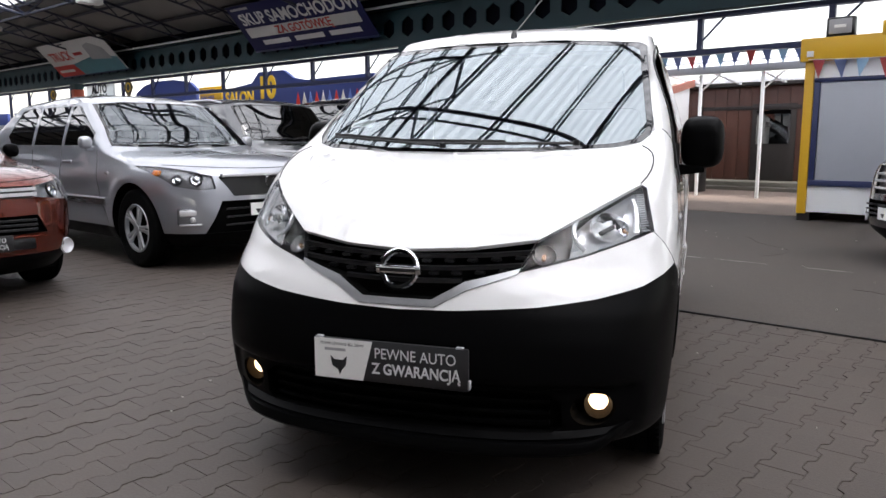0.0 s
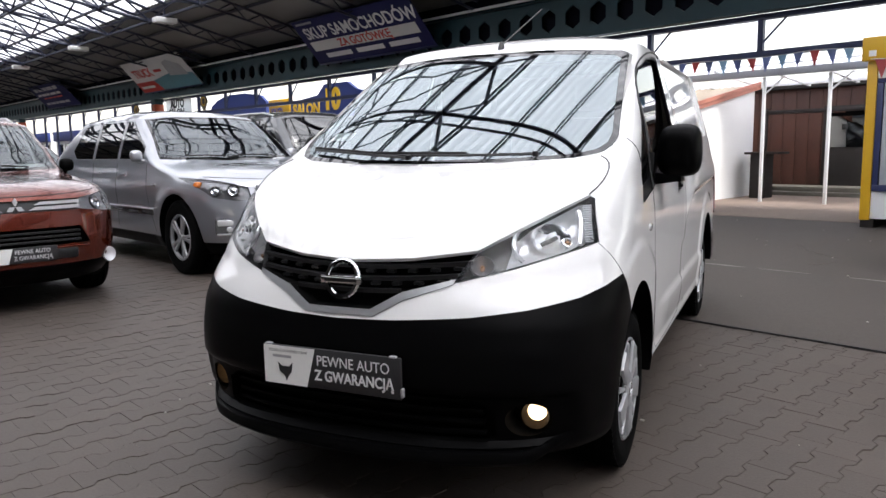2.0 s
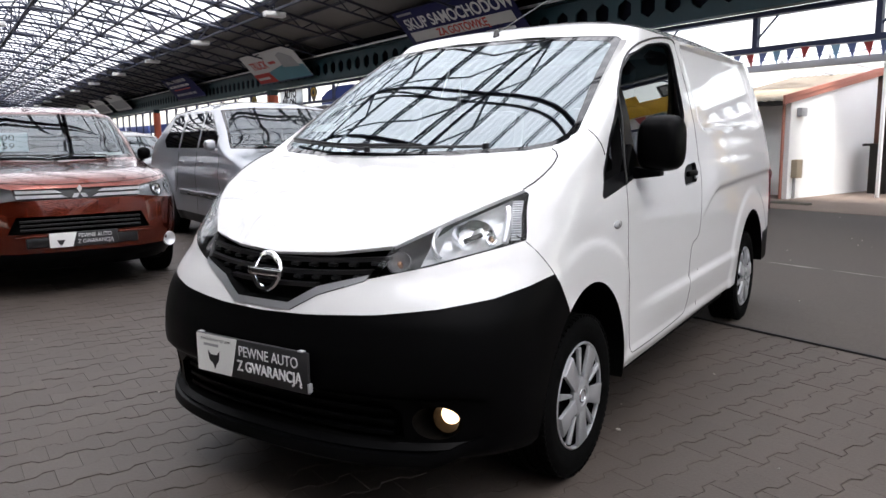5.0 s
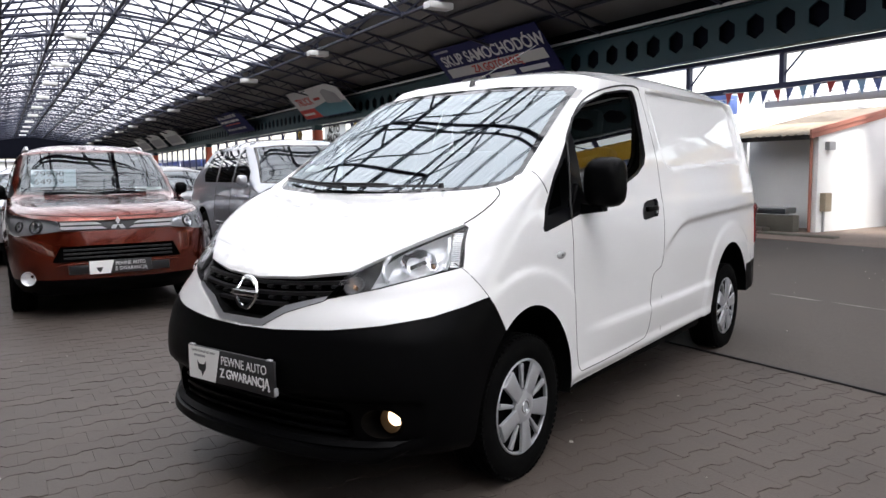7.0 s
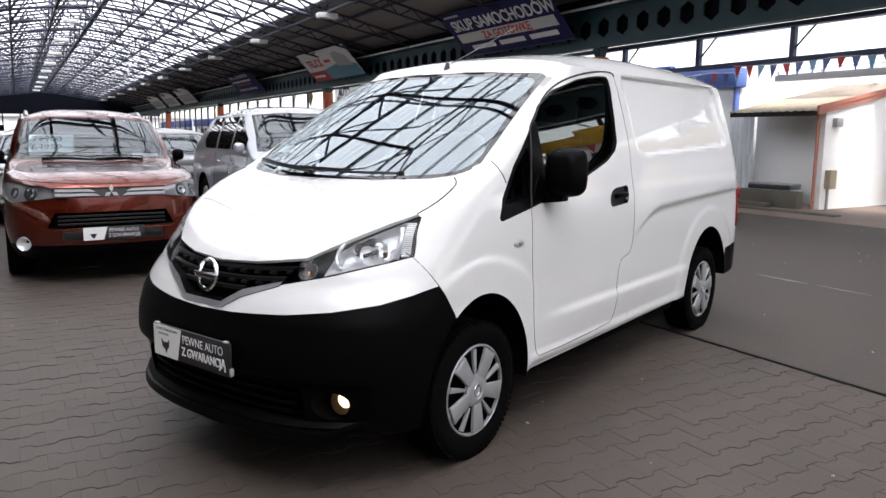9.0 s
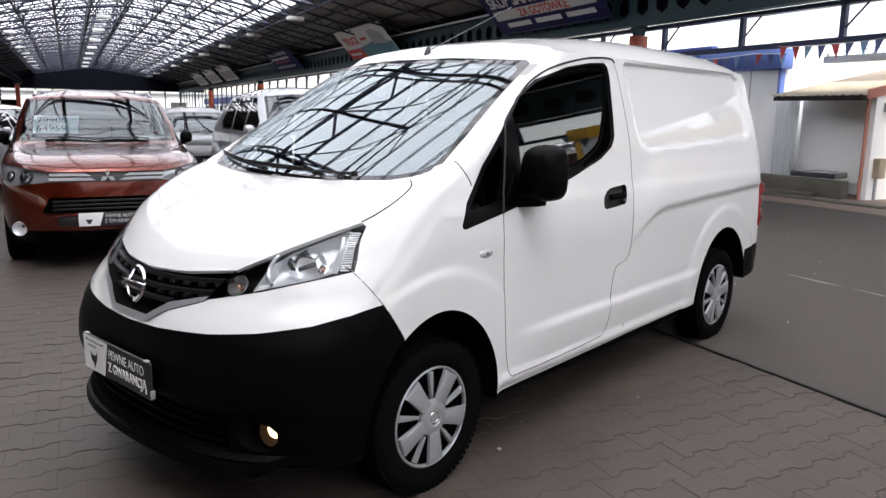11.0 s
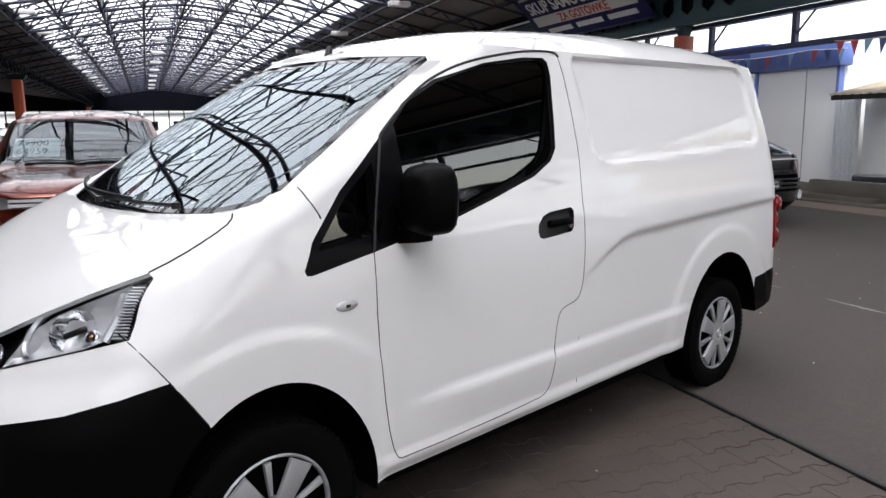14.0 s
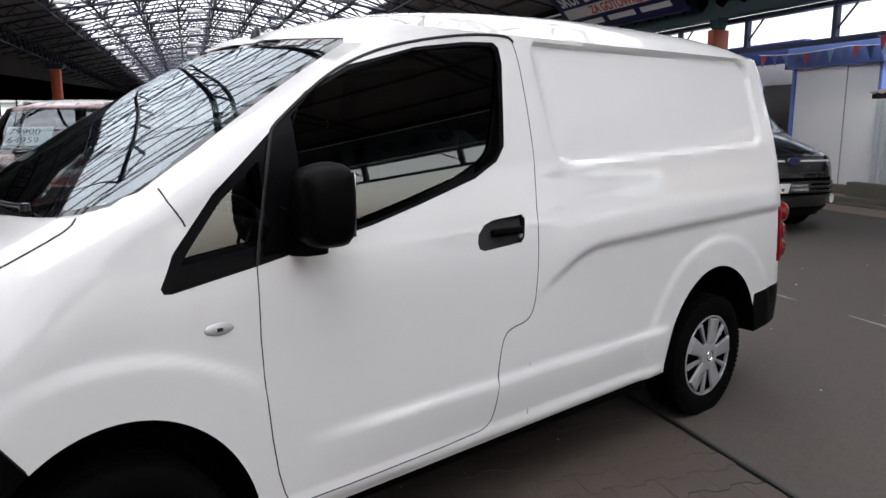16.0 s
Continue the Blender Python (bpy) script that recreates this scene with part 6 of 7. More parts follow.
for a, wd, z0, z1, nm in ((-4.1, 0.9, 0.22, 2.0, "door"), (-2.8, 0.8, 1.0, 1.95, "window"), (-0.9, 1.0, 1.0, 1.95, "window"), (0.6, 0.9, 0.22, 2.0, "door"), (1.9, 0.9, 1.0, 1.95, "window")):
    fr = hbox(nm, lodge, BROWN_DARK, a - 0.06, a + wd + 0.06, 16.53, 16.58, z0 - 0.06, z1 + 0.06)
    hbox("pane", fr, GLASS_DARK, a + 0.06, a + wd - 0.06, 16.515, 16.535, z0 + 0.05 if nm == "window" else 1.1, z1 - 0.06, 0)
hbox("step", lodge, CONCRETE, -7.0, 4.0, 15.7, 16.6, 0, 0.20)
hbox("step", lodge, CONCRETE, -7.0, 4.0, 15.35, 15.7, 0, 0.10)
for a in (-4.9, -2.6, -2.3):
    hbox("screen_frame", lodge, BROWN_DARK, a, a + 0.09, 14.9, 15.0, 0.0, 2.0)
hbox("screen_transom", lodge, BROWN_DARK, -4.9, -1.2, 14.92, 14.98, 1.86, 1.95)
hbox("counter", lodge, BROWN_DARK, -4.95, -4.2, 14.1, 14.7, 0.98, 1.03)
hbox("counter_base", lodge, BROWN_DARK, -4.85, -4.5, 14.2, 14.6, 0.0, 0.98)


# bunting: flags on a sagging line
def bunting(a0, a1, v, z, sag, seed, group):
    rng = random.Random(seed)
    line = hall_thing("bunting", "string of small red white and blue pennants", "bunting", group=group)
    n = int((a1 - a0) / 0.27)
    pts = []
    for k in range(n + 1):
        t = k / n
        f = (t * (a1 - a0) / 2.27) % 1
        pts.append(Vector((a0 + (a1 - a0) * t, v, z - sag * 4 * f * (1 - f))))
    part("cord", tube(pts, 0.006, 4), LETTER_WHITE, line)
    cols = (FLAG_RED, FLAG_BLUE, FLAG_SKY, FLAG_BLUE)
    for k, (p, q) in enumerate(zip(pts, pts[1:])):
        mid = (p + q) / 2
        sway = rng.uniform(-0.05, 0.05)
        bm = bmesh.new()
        a, b, c = (bm.verts.new(x) for x in (mid + Vector((-0.085, 0, 0)), mid + Vector((0.085, 0, 0)), mid + Vector((sway * 0.5, sway, -0.24 - rng.uniform(0, 0.04)))))
        f = bm.faces.new((a, b, c))
        bmesh.ops.solidify(bm, geom=[f], thickness=0.002)
        part("pennant", bm, cols[k % 4] if rng.random() > 0.15 else FLAG_RED, line)
    return line


bunting(-7.2, 2.4, VN + 0.12, 2.82, 0.05, 3, "bunting lines")
bunting(-1.1, 1.7, 9.27, 2.34, 0.03, 5, "bunting lines")
bunting(-10.6, -7.4, 12.2, 2.78, 0.05, 8, "bunting lines")

# ---- other parked cars ----
def car(name, label, m, paint, w=0.9, H=1.68, fo=0.92, wb=2.67, ro=1.03, hood=0.92, cowl=(0.32, 1.06), roof=1.05, belt=1.05, tail_drop=0.40, wheel_r=0.34, rim=0.225, wheels="ten",
        lamps=((0.52, 0.74), (0.55, 0.86), (0.86, 0.90), (0.90, 0.78)), grille=((-0.50, 0.80), (0.50, 0.80), (0.52, 0.90), (-0.52, 0.90)), intake=((-0.55, 0.44), (0.55, 0.44), (0.62, 0.62), (-0.62, 0.62)),
        low_black=0.36, rails=False, screen_glass=None, category="car", fogs=((0.74, 0.44, 0.05),), chrome_bar=False, dz=0.035, plate_z=0.50, lamp_back=None, amber=None, van_tail=False, group="", slope=0.78, painted=False):
    tail = wb + ro
    cy, cz = cowl
    top = H - 0.13
    rw = w * slope
    rows = [
        (0.24, w * 0.92, 0.22, -fo + 0.14, -0.10, 2.6, 0.30, tail - 0.10, tail - 0.35, 3.0),
        (0.36, w * 0.97, 0.34, -fo + 0.02, -0.15, 2.8, 0.40, tail - 0.03, tail - 0.30, 3.2),
        (0.55, w * 0.995, 0.52, -fo, -0.18, 2.9, 0.55, tail, tail - 0.28, 3.4),
        (0.74, w, 0.70, -fo + 0.015, -0.18, 2.9, 0.74, tail, tail - 0.28, 3.6),
        (0.86, w * 0.998, hood - 0.06, -fo + 0.05, -0.12, 2.8, 0.86, tail - 0.01, tail - 0.28, 3.6),
        (0.93, w * 0.99, hood + 0.02, -fo + 0.16, 0.0, 2.8, 0.95, tail - 0.02, tail - 0.28, 3.8),
        (0.99, w * 0.975, (hood + cz) / 2 + 0.02, -fo * 0.45, cy * 0.5, 2.9, 1.02, tail - 0.03, tail - 0.28, 3.8),
        (belt, w * 0.955, cz, cy, cy + 0.34, 3.1, belt + 0.03, tail - 0.05, tail - 0.29, 3.8),
        (belt + (top - belt) * 0.5, (w * 0.955 + rw) / 2 + 0.012, (cz + top) / 2 + 0.02, (cy + roof) / 2, (cy + roof) / 2 + 0.34, 3.6, (belt + top) / 2, tail - 0.06 - tail_drop * 0.4, tail - 0.32 - tail_drop * 0.4, 3.8),
        (top, rw, top + 0.03, roof, roof + 0.32, 4.4, top + 0.02, tail - 0.08 - tail_drop, tail - 0.36 - tail_drop, 4.0),
    ]
    tr = tail - 0.08 - tail_drop
    rkeys = [(roof - 0.1, top + 0.01), (roof, top + 0.03), (roof + 0.35, H - 0.03), ((roof + tr) / 2, H), (tr - 0.5, H - 0.02), (tr - 0.15, H - 0.06), (tr, top + 0.02), (tail + 0.2, top - 0.1)]

    def bulge(x, y, z):
        d = np.zeros_like(y)
        for c in (0.0, wb):
            d += 0.022 * step(wheel_r + 0.26, wheel_r + 0.10, np.hypot(y - c, z - wheel_r))
        d -= 0.012 * step(0.82, 0.70, z) * step(0.40, 0.55, z) * step(0.45, 0.6, y) * step(wb - 0.45, wb - 0.6, y)
        return d

    bm = loft(rows, rkeys, dz=dz, nf=30, ns=72, nr=14, roof_rows=9, shape=bulge)
    SHELL, WIN, FRAME, PANE, LAMPS, MESHY, DUCT, LOWER, WELL, REAR, BORDER = range(11)
    for c in (0.0, wb):
        cut(bm, ellipse(c, wheel_r - 0.01, wheel_r + 0.065, wheel_r + 0.075, 28), SIDE, WELL, (SHELL,), lambda p, n: abs(p.x) > 0.55)
    cut(bm, [(-w * 0.86, cz + 0.045), (0, cz + 0.015), (w * 0.86, cz + 0.045), (rw * 0.95, top - 0.015), (rw * 0.5, top + 0.015), (-rw * 0.5, top + 0.015), (-rw * 0.95, top - 0.015)], FRONT, BORDER, (SHELL,), lambda p, n: p.y < roof + 0.2 and n.y < -0.2)
    cut(bm, [(-w * 0.83, cz + 0.07), (0, cz + 0.042), (w * 0.83, cz + 0.07), (rw * 0.91, top - 0.035), (rw * 0.5, top - 0.008), (-rw * 0.5, top - 0.008), (-rw * 0.91, top - 0.035)], FRONT, WIN, (BORDER,))
    for s in (1, -1):
        cut(bm, [(s * x, z) for x, z in lamps], FRONT, LAMPS, (SHELL,), lambda p, n: p.y < 0.1 and n.y < -0.1)
    cut(bm, grille, FRONT, MESHY, (SHELL,), lambda p, n: p.y < 0 and n.y < -0.2)
    cut(bm, intake, FRONT, DUCT, (SHELL,), lambda p, n: p.y < 0 and n.y < -0.2)
    flank_ = lambda p, n: abs(n.x) > 0.42
    dlo = [(cy + 0.22, belt + 0.02), (cy + 0.27, belt + 0.05), ((cy + roof) / 2 + 0.23, (belt + top) / 2 + 0.04), (roof + 0.15, top - 0.04), (roof + 0.7, top), (tr - 0.55, top - 0.015), (tr - 0.25, top - 0.06), (tr + tail_drop * 0.25 - 0.18, belt + 0.16), (tr + tail_drop * 0.2 - 0.3, belt + 0.05), (wb - 0.5, belt + 0.03)]
    if not van_tail:
        cut(bm, dlo, SIDE, FRAME, (SHELL,), flank_)
        b1, b2 = roof + 0.42, roof + 1.22
        for y0, y1 in ((cy + 0.50, b1 - 0.035), (b1 + 0.035, b2 - 0.03), (b2 + 0.05, tail - 0.2)):
            cut(bm, [(y0, belt + 0.055), (y1, belt + 0.055), (y1, top - 0.03), (y0, top - 0.03)], SIDE, PANE, (FRAME,))
    else:
        cut(bm, dlo[:5] + [(roof + 0.85, top - 0.02), (roof + 0.85, belt + 0.05)], SIDE, FRAME, (SHELL,), flank_)
        cut(bm, [(cy + 0.5, belt + 0.06), (roof + 0.78, belt + 0.06), (roof + 0.78, top - 0.04), (cy + 0.5, top - 0.04)], SIDE, PANE, (FRAME,))
    cut(bm, [(-w * 1.2, 0.1), (w * 1.2, 0.1), (w * 1.2, low_black), (-w * 1.2, low_black)], FRONT, LOWER, (SHELL,))
    cut(bm, [(-rw * 0.85, belt + 0.1), (rw * 0.85, belt + 0.1), (rw * 0.8, top - 0.06), (-rw * 0.8, top - 0.06)], FRONT, REAR, (SHELL,), lambda p, n: p.y > wb and n.y > 0.3)
    th = thing(name, label, category, m, group)
    part("body_shell", lift(bm, SHELL), paint, th)
    part("skirt", lift(bm, LOWER), PLASTIC, th)
    ws = part("windscreen", lift(bm, WIN), screen_glass or GLASS_CAR, th)
    ws.visible_shadow = False
    part("screen_border", lift(bm, BORDER), GLASS_BLACK, th)
    part("rear_window", lift(bm, REAR), GLASS_DARK, th)
    tree = BVHTree.FromBMesh(bm)

    def nose(x, z):
        hit = tree.ray_cast(Vector((x, -4, z)), Vector((0, 1, 0)))
        return hit[0].y if hit[0] is not None else -fo

    part("grille", pocket(lift(bm, MESHY), 0.03, way=Vector((0, 1, 0))), PLASTIC_SMOOTH, th)
    duct = part("air_intake", pocket(lift(bm, DUCT), 0.05, way=Vector((0, 1, 0))), DARK, th)
    z0, z1 = min(p[1] for p in intake), max(p[1] for p in intake)
    half = min(abs(p[0]) for p in intake)
    for k in range(3):
        z = z0 + (z1 - z0) * (k + 1) / 4
        part("slat", box(-half * 0.96, half * 0.96, nose(0, z) + 0.012, nose(0, z) + 0.03, z - 0.008, z + 0.008, 0.003), PLASTIC_SMOOTH, duct)
    for s in (1, -1):
        part("window_frame", lift(bm, FRAME, s, -0.002), paint if painted else PLASTIC_SMOOTH, th)
        g = part("side_window", lift(bm, PANE, s, -0.004), GLASS_DARK, th)
        well = lift(bm, WELL, s)
        for front in (True, False):
            half_ = well.copy()
            bmesh.ops.delete(half_, geom=[v for v in half_.verts if (v.co.y < wb / 2) != front], context="VERTS")
            part("wheel_well", pocket(half_, 0.25, way=Vector((-s, 0, 0))), DARK, th)
        lamp = part("head_lamp", pocket(lift(bm, LAMPS, s), 0.05, way=Vector((-0.2 * s, 1, 0)).normalized()), lamp_back or LAMP_SILVER, th)
        ln = part("lens", lift(bm, LAMPS, s, 0.002), GLASS_LENS, lamp)
        ln.visible_shadow = False
        cx = sum(p[0] for p in lamps) / len(lamps)
        cz_ = sum(p[1] for p in lamps) / len(lamps)
        for dx, r in ((-0.06, 0.050), (0.07, 0.042)):
            hit = tree.ray_cast(Vector((s * (cx + dx), -4, cz_)), Vector((0, 1, 0)))
            if hit[0] is not None:
                q = hit[1].to_track_quat("-Y", "Z").to_matrix().to_4x4()
                mm = Matrix.Translation(hit[0] - hit[1] * 0.035) @ q
                part("bezel", lathe([(r * 1.02, -0.002), (r * 1.10, -0.010), (r * 1.24, -0.006), (r * 1.26, 0.006)], 24, "Y", m=mm), PLASTIC_SMOOTH, lamp)
                part("projector", lathe([(0.0005, -0.012), (r * 0.5, -0.008), (r * 0.62, 0.0), (r * 0.95, -0.006), (r, 0.0), (r * 0.9, 0.02)], 24, "Y", m=mm), REFLECTOR, lamp)
        if amber:
            hit = tree.ray_cast(Vector((s * amber[0], -4, amber[1])), Vector((0, 1, 0)))
            part("indicator", box(-0.045, 0.045, -0.012, 0.012, -0.028, 0.028, 0.008, m=Matrix.Translation(hit[0] - hit[1] * 0.014) @ hit[1].to_track_quat("-Y", "Z").to_matrix().to_4x4()), AMBER, lamp)
        for x, z, r in fogs:
            y = nose(s * x, z) - 0.028
            f = part("fog_lamp", lathe([(r * 1.25, -0.004), (r * 1.15, -0.014), (r, -0.008), (r * 0.5, 0.006), (0.0005, 0.010)], 28, "Y", m=Matrix.Translation((s * x, y, z)) @ pose(0, 0, 0, 0, 0, s * 22)), LAMP_BOWL, th)
        y = (cy + roof) / 2 + 0.02
        mb = pod(Vector((s * (w + 0.028), cy + 0.46, belt + 0.085)), (0.066, 0.050, 0.064), 2.8)
        box(s * (w - 0.02) - 0.05, s * (w - 0.02) + 0.05, cy + 0.44, cy + 0.49, belt + 0.00, belt + 0.05, 0.01, bm=mb)
        part("door_mirror", mb, PLASTIC if paint in (PAINT_ORANGE, PAINT_BLACK) else paint, th)
        for yy in (roof + 0.25, roof + 1.05):
            if van_tail and yy > roof + 0.5:
                continue
            hit = tree.ray_cast(Vector((3 * s, yy, belt - 0.12)), Vector((-s, 0, 0)))
            if hit[0] is not None:
                part("door_handle", box(hit[0].x - 0.018, hit[0].x + 0.018, yy - 0.10, yy + 0.10, belt - 0.135, belt - 0.105, 0.009), paint, th)
        for line in ([(cy + 0.36, belt), (cy + 0.30, 0.62), (0.48 + wheel_r * 0.2, 0.40)], [(roof + 0.42, belt), (roof + 0.44, 0.40)], [(roof + 1.22, belt), (roof + 1.18, 0.85), (wb - wheel_r - 0.12, 0.60)]):
            if van_tail and line[0][0] > roof + 1:
                continue
            part("door_gap", outline_cord(bm, line, 0, s, 0.003), SEAL, th)
        if rails:
            pts = []
            for k in range(15):
                yy = roof + 0.35 + (tr - roof - 0.6) * k / 14
                e = min(k, 14 - k) / 2
                hit = tree.ray_cast(Vector((s * rw * 0.88, yy, 4)), Vector((0, 0, -1)))
                pts.append(Vector((s * rw * 0.88, yy, (hit[0].z if hit[0] is not None else H) + 0.045 * min(e, 1))))
            part("roof_rail", tube(pts, 0.018), SATIN, th)
        tl = tree.ray_cast(Vector((3 * s, tail - 0.12, belt - 0.05)), Vector((-s, 0, 0)))
        if tl[0] is not None:
            part("tail_lamp", box(tl[0].x - 0.03 - 0.02 * s, tl[0].x + 0.03 - 0.02 * s, tail - 0.24, tail - 0.04, belt - 0.20, belt + 0.08, 0.02), RED_LENS, th)
        for c in (0.0, wb):
            wheel(th, pose(s * (w - 0.115), c, wheel_r, 0, 0, 0 if s > 0 else 180), wheel_r, rim, 0.215, wheels, 0.3 + c)
        part("seat", box(s * 0.38 - 0.24, s * 0.38 + 0.24, roof + 0.15, roof + 0.30, 0.55, belt + 0.22, 0.05), SEAT_CLOTH, th)
    for x0, x1 in ((0.55, -0.02), (-0.02, -0.58)):
        pts = []
        for k in range(7):
            x = x0 * w + (x1 - x0) * w * k / 6
            hit = tree.ray_cast(Vector((x, -4, cz + 0.045 + 0.03 * (x / w) ** 2 + 0.02 * math.sin(k / 2.2))), Vector((0, 1, 0)))
            if hit[0] is not None:
                pts.append(hit[0] + hit[1] * 0.015)
        if len(pts) > 3:
            part("wiper", tube(pts, 0.008), SEAL, th)
    part("bonnet_gap", outline_cord(bm, [(x, hood - 0.035 + 0.05 * (x / w) ** 2) for x in np.linspace(-w * 0.86, w * 0.86, 15)], 1, 1, 0.004), SEAL, th)
    part("dashboard", box(-w * 0.82, w * 0.82, cy + 0.05, cy + 0.6, 0.6, cz - 0.02, 0.04), INTERIOR, th)
    part("underbody", box(-w * 0.8, w * 0.8, -fo + 0.35, tail - 0.35, 0.20, 0.42, 0.03), DARK, th)
    part("cabin_floor", box(-w * 0.85, w * 0.85, cy, tail - 0.3, 0.42, 0.5, 0.01), INTERIOR, th)
    if plate_z:
        y = nose(0, plate_z) - 0.018
        pb = part("plate_board", box(-0.26, 0.26, y, y + 0.014, plate_z - 0.06, plate_z + 0.06, 0.004), PLATE_BLACK, th, "black and white dealer board in the plate holder")
        pm = Matrix.Translation((0, y - 0.0015, 0)) @ pose(0, 0, 0, 90)
        part("white_field", prism([(-0.258, plate_z - 0.058), (-0.09, plate_z - 0.058), (-0.055, plate_z + 0.058), (-0.258, plate_z + 0.058)], 0.001, pm), PAPER, pb)
        lettering("slogan", "PEWNE AUTO", 0.046, pm @ pose(-0.045, plate_z + 0.012, 0.001), LETTER_WHITE, pb, depth=0.0006, squeeze=0.86)
        lettering("slogan", "Z GWARANCJĄ", 0.046, pm @ pose(-0.052, plate_z - 0.036, 0.001), LETTER_WHITE, pb, depth=0.001, squeeze=0.84)
        part("emblem", prism([(-0.205, plate_z + 0.0), (-0.145, plate_z + 0.0), (-0.16, plate_z - 0.03), (-0.175, plate_z - 0.045), (-0.19, plate_z - 0.03)], 0.001, Matrix.Translation((0, -0.0012, 0)) @ pm), INK, pb)
    return th, bm, tree, nose


# copper-orange suv
suv, sb, st, snose = car("suv", "copper-orange metallic suv with chrome grille bars and price sheets", pose(-4.84, 1.26, 0, 0, 0, 68.6), PAINT_ORANGE, w=0.875, H=1.66, fo=0.94, hood=0.95,
    lamps=((0.46, 0.80), (0.48, 0.885), (0.84, 0.94), (0.885, 0.90), (0.87, 0.79), (0.80, 0.755)), grille=((-0.465, 0.795), (0.465, 0.795), (0.475, 0.885), (-0.475, 0.885)), intake=((-0.54, 0.525), (0.54, 0.525), (0.47, 0.665), (-0.47, 0.665)), fogs=((0.725, 0.385, 0.052),), plate_z=0.470, low_black=0.37, rails=True, lamp_back=LAMP_MIX)
for s in (1, -1):
    for z0, z1, x0 in ((0.848, 0.872, 0.13), (0.808, 0.834, 0.09)):
        y = snose(0, (z0 + z1) / 2)
        bar = bmesh.new()
        pts = [(x0, z0), (0.46, z0 + 0.004), (0.465, z1 + 0.004), (x0 + 0.05, z1)]
        prism([(s * x, z) for x, z in pts], 0.02, bm=bar, bevel=0.004, m=Matrix(((1, 0, 0, 0), (0, 0, 1, y - 0.006), (0, 1, 0, 0), (0, 0, 0, 1))))
        part("chrome_bar", bar, BRIGHT_TRIM, suv, "chrome grille bar")
y = snose(0, 0.84) - 0.012
emb = bmesh.new()
for a in (90, 210, 330):
    c = (0.036 * math.cos(radians(a)), 0.036 * math.sin(radians(a)))
    d, e = (math.cos(radians(a)), math.sin(radians(a))), (-math.sin(radians(a)), math.cos(radians(a)))
    prism([(c[0] + d[0] * 0.034, 0.842 + c[1] + d[1] * 0.034), (c[0] + e[0] * 0.02, 0.842 + c[1] + e[1] * 0.02), (c[0] - d[0] * 0.034, 0.842 + c[1] - d[1] * 0.034), (c[0] - e[0] * 0.02, 0.842 + c[1] - e[1] * 0.02)], 0.008, bm=emb, m=Matrix(((1, 0, 0, 0), (0, 0, 1, y), (0, 1, 0, 0), (0, 0, 0, 1))))
part("badge", emb, BRIGHT_TRIM, suv, "plain chrome badge")
part("lower_intake", box(-0.42, 0.42, snose(0, 0.47) - 0.006, snose(0, 0.47) + 0.05, 0.415, 0.497, 0.012), PLASTIC_SMOOTH, suv)
part("nose_strip", box(-0.50, 0.50, snose(0, 0.505) - 0.012, snose(0, 0.505) + 0.02, 0.500, 0.516, 0.004), PAINT_ORANGE, suv)
hit = st.ray_cast(Vector((-0.40, -4, 1.28)), Vector((0, 1, 0)))
sheet_m = Matrix.Translation(hit[0] - hit[1] * 0.02) @ hit[1].to_track_quat("Z", "Y").to_matrix().to_4x4()
ps = part("price_sheet", box(-0.21, 0.21, -0.13, 0.13, -0.002, 0, m=sheet_m), SHEET_BEHIND, suv, "white sheet with handwritten prices")
lettering("price", "79900", 0.115, sheet_m @ pose(-0.185, 0.025, 0.001), INK, ps, depth=0.0004)
lettering("price", "64959", 0.115, sheet_m @ pose(-0.185, -0.095, 0.001), INK, ps, depth=0.0004)
hit = st.ray_cast(Vector((0.52, -4, 1.14)), Vector((0, 1, 0)))
part("paper_sheet", box(-0.14, 0.14, -0.04, 0.04, -0.002, 0, m=Matrix.Translation(hit[0] - hit[1] * 0.02) @ hit[1].to_track_quat("Z", "Y").to_matrix().to_4x4()), PAPER, suv)

# silver suv beside it
silver, vb, vt, vnose = car("suv", "silver metallic suv with a dark grille and alloy wheels", pose(-3.87, 3.69, 0, 0, 0, 68.6), PAINT_SILVER, w=0.95, H=1.76, fo=0.90, wb=3.0, ro=1.05, hood=0.99, cowl=(0.42, 1.12), roof=1.20, belt=1.12, tail_drop=0.75, wheel_r=0.38, rim=0.232, wheels="pairs", painted=True,
    lamps=((0.56, 0.775), (0.58, 0.895), (0.84, 0.975), (0.93, 0.985), (0.92, 0.90), (0.86, 0.80), (0.70, 0.765)), grille=((-0.40, 0.70), (0.40, 0.70), (0.53, 0.885), (-0.53, 0.885)), intake=((-0.66, 0.36), (0.66, 0.36), (0.52, 0.66), (-0.52, 0.66)), fogs=(), lamp_back=INDICATOR_BOWL, amber=(0.905, 0.925), plate_z=0.57, low_black=0.36)
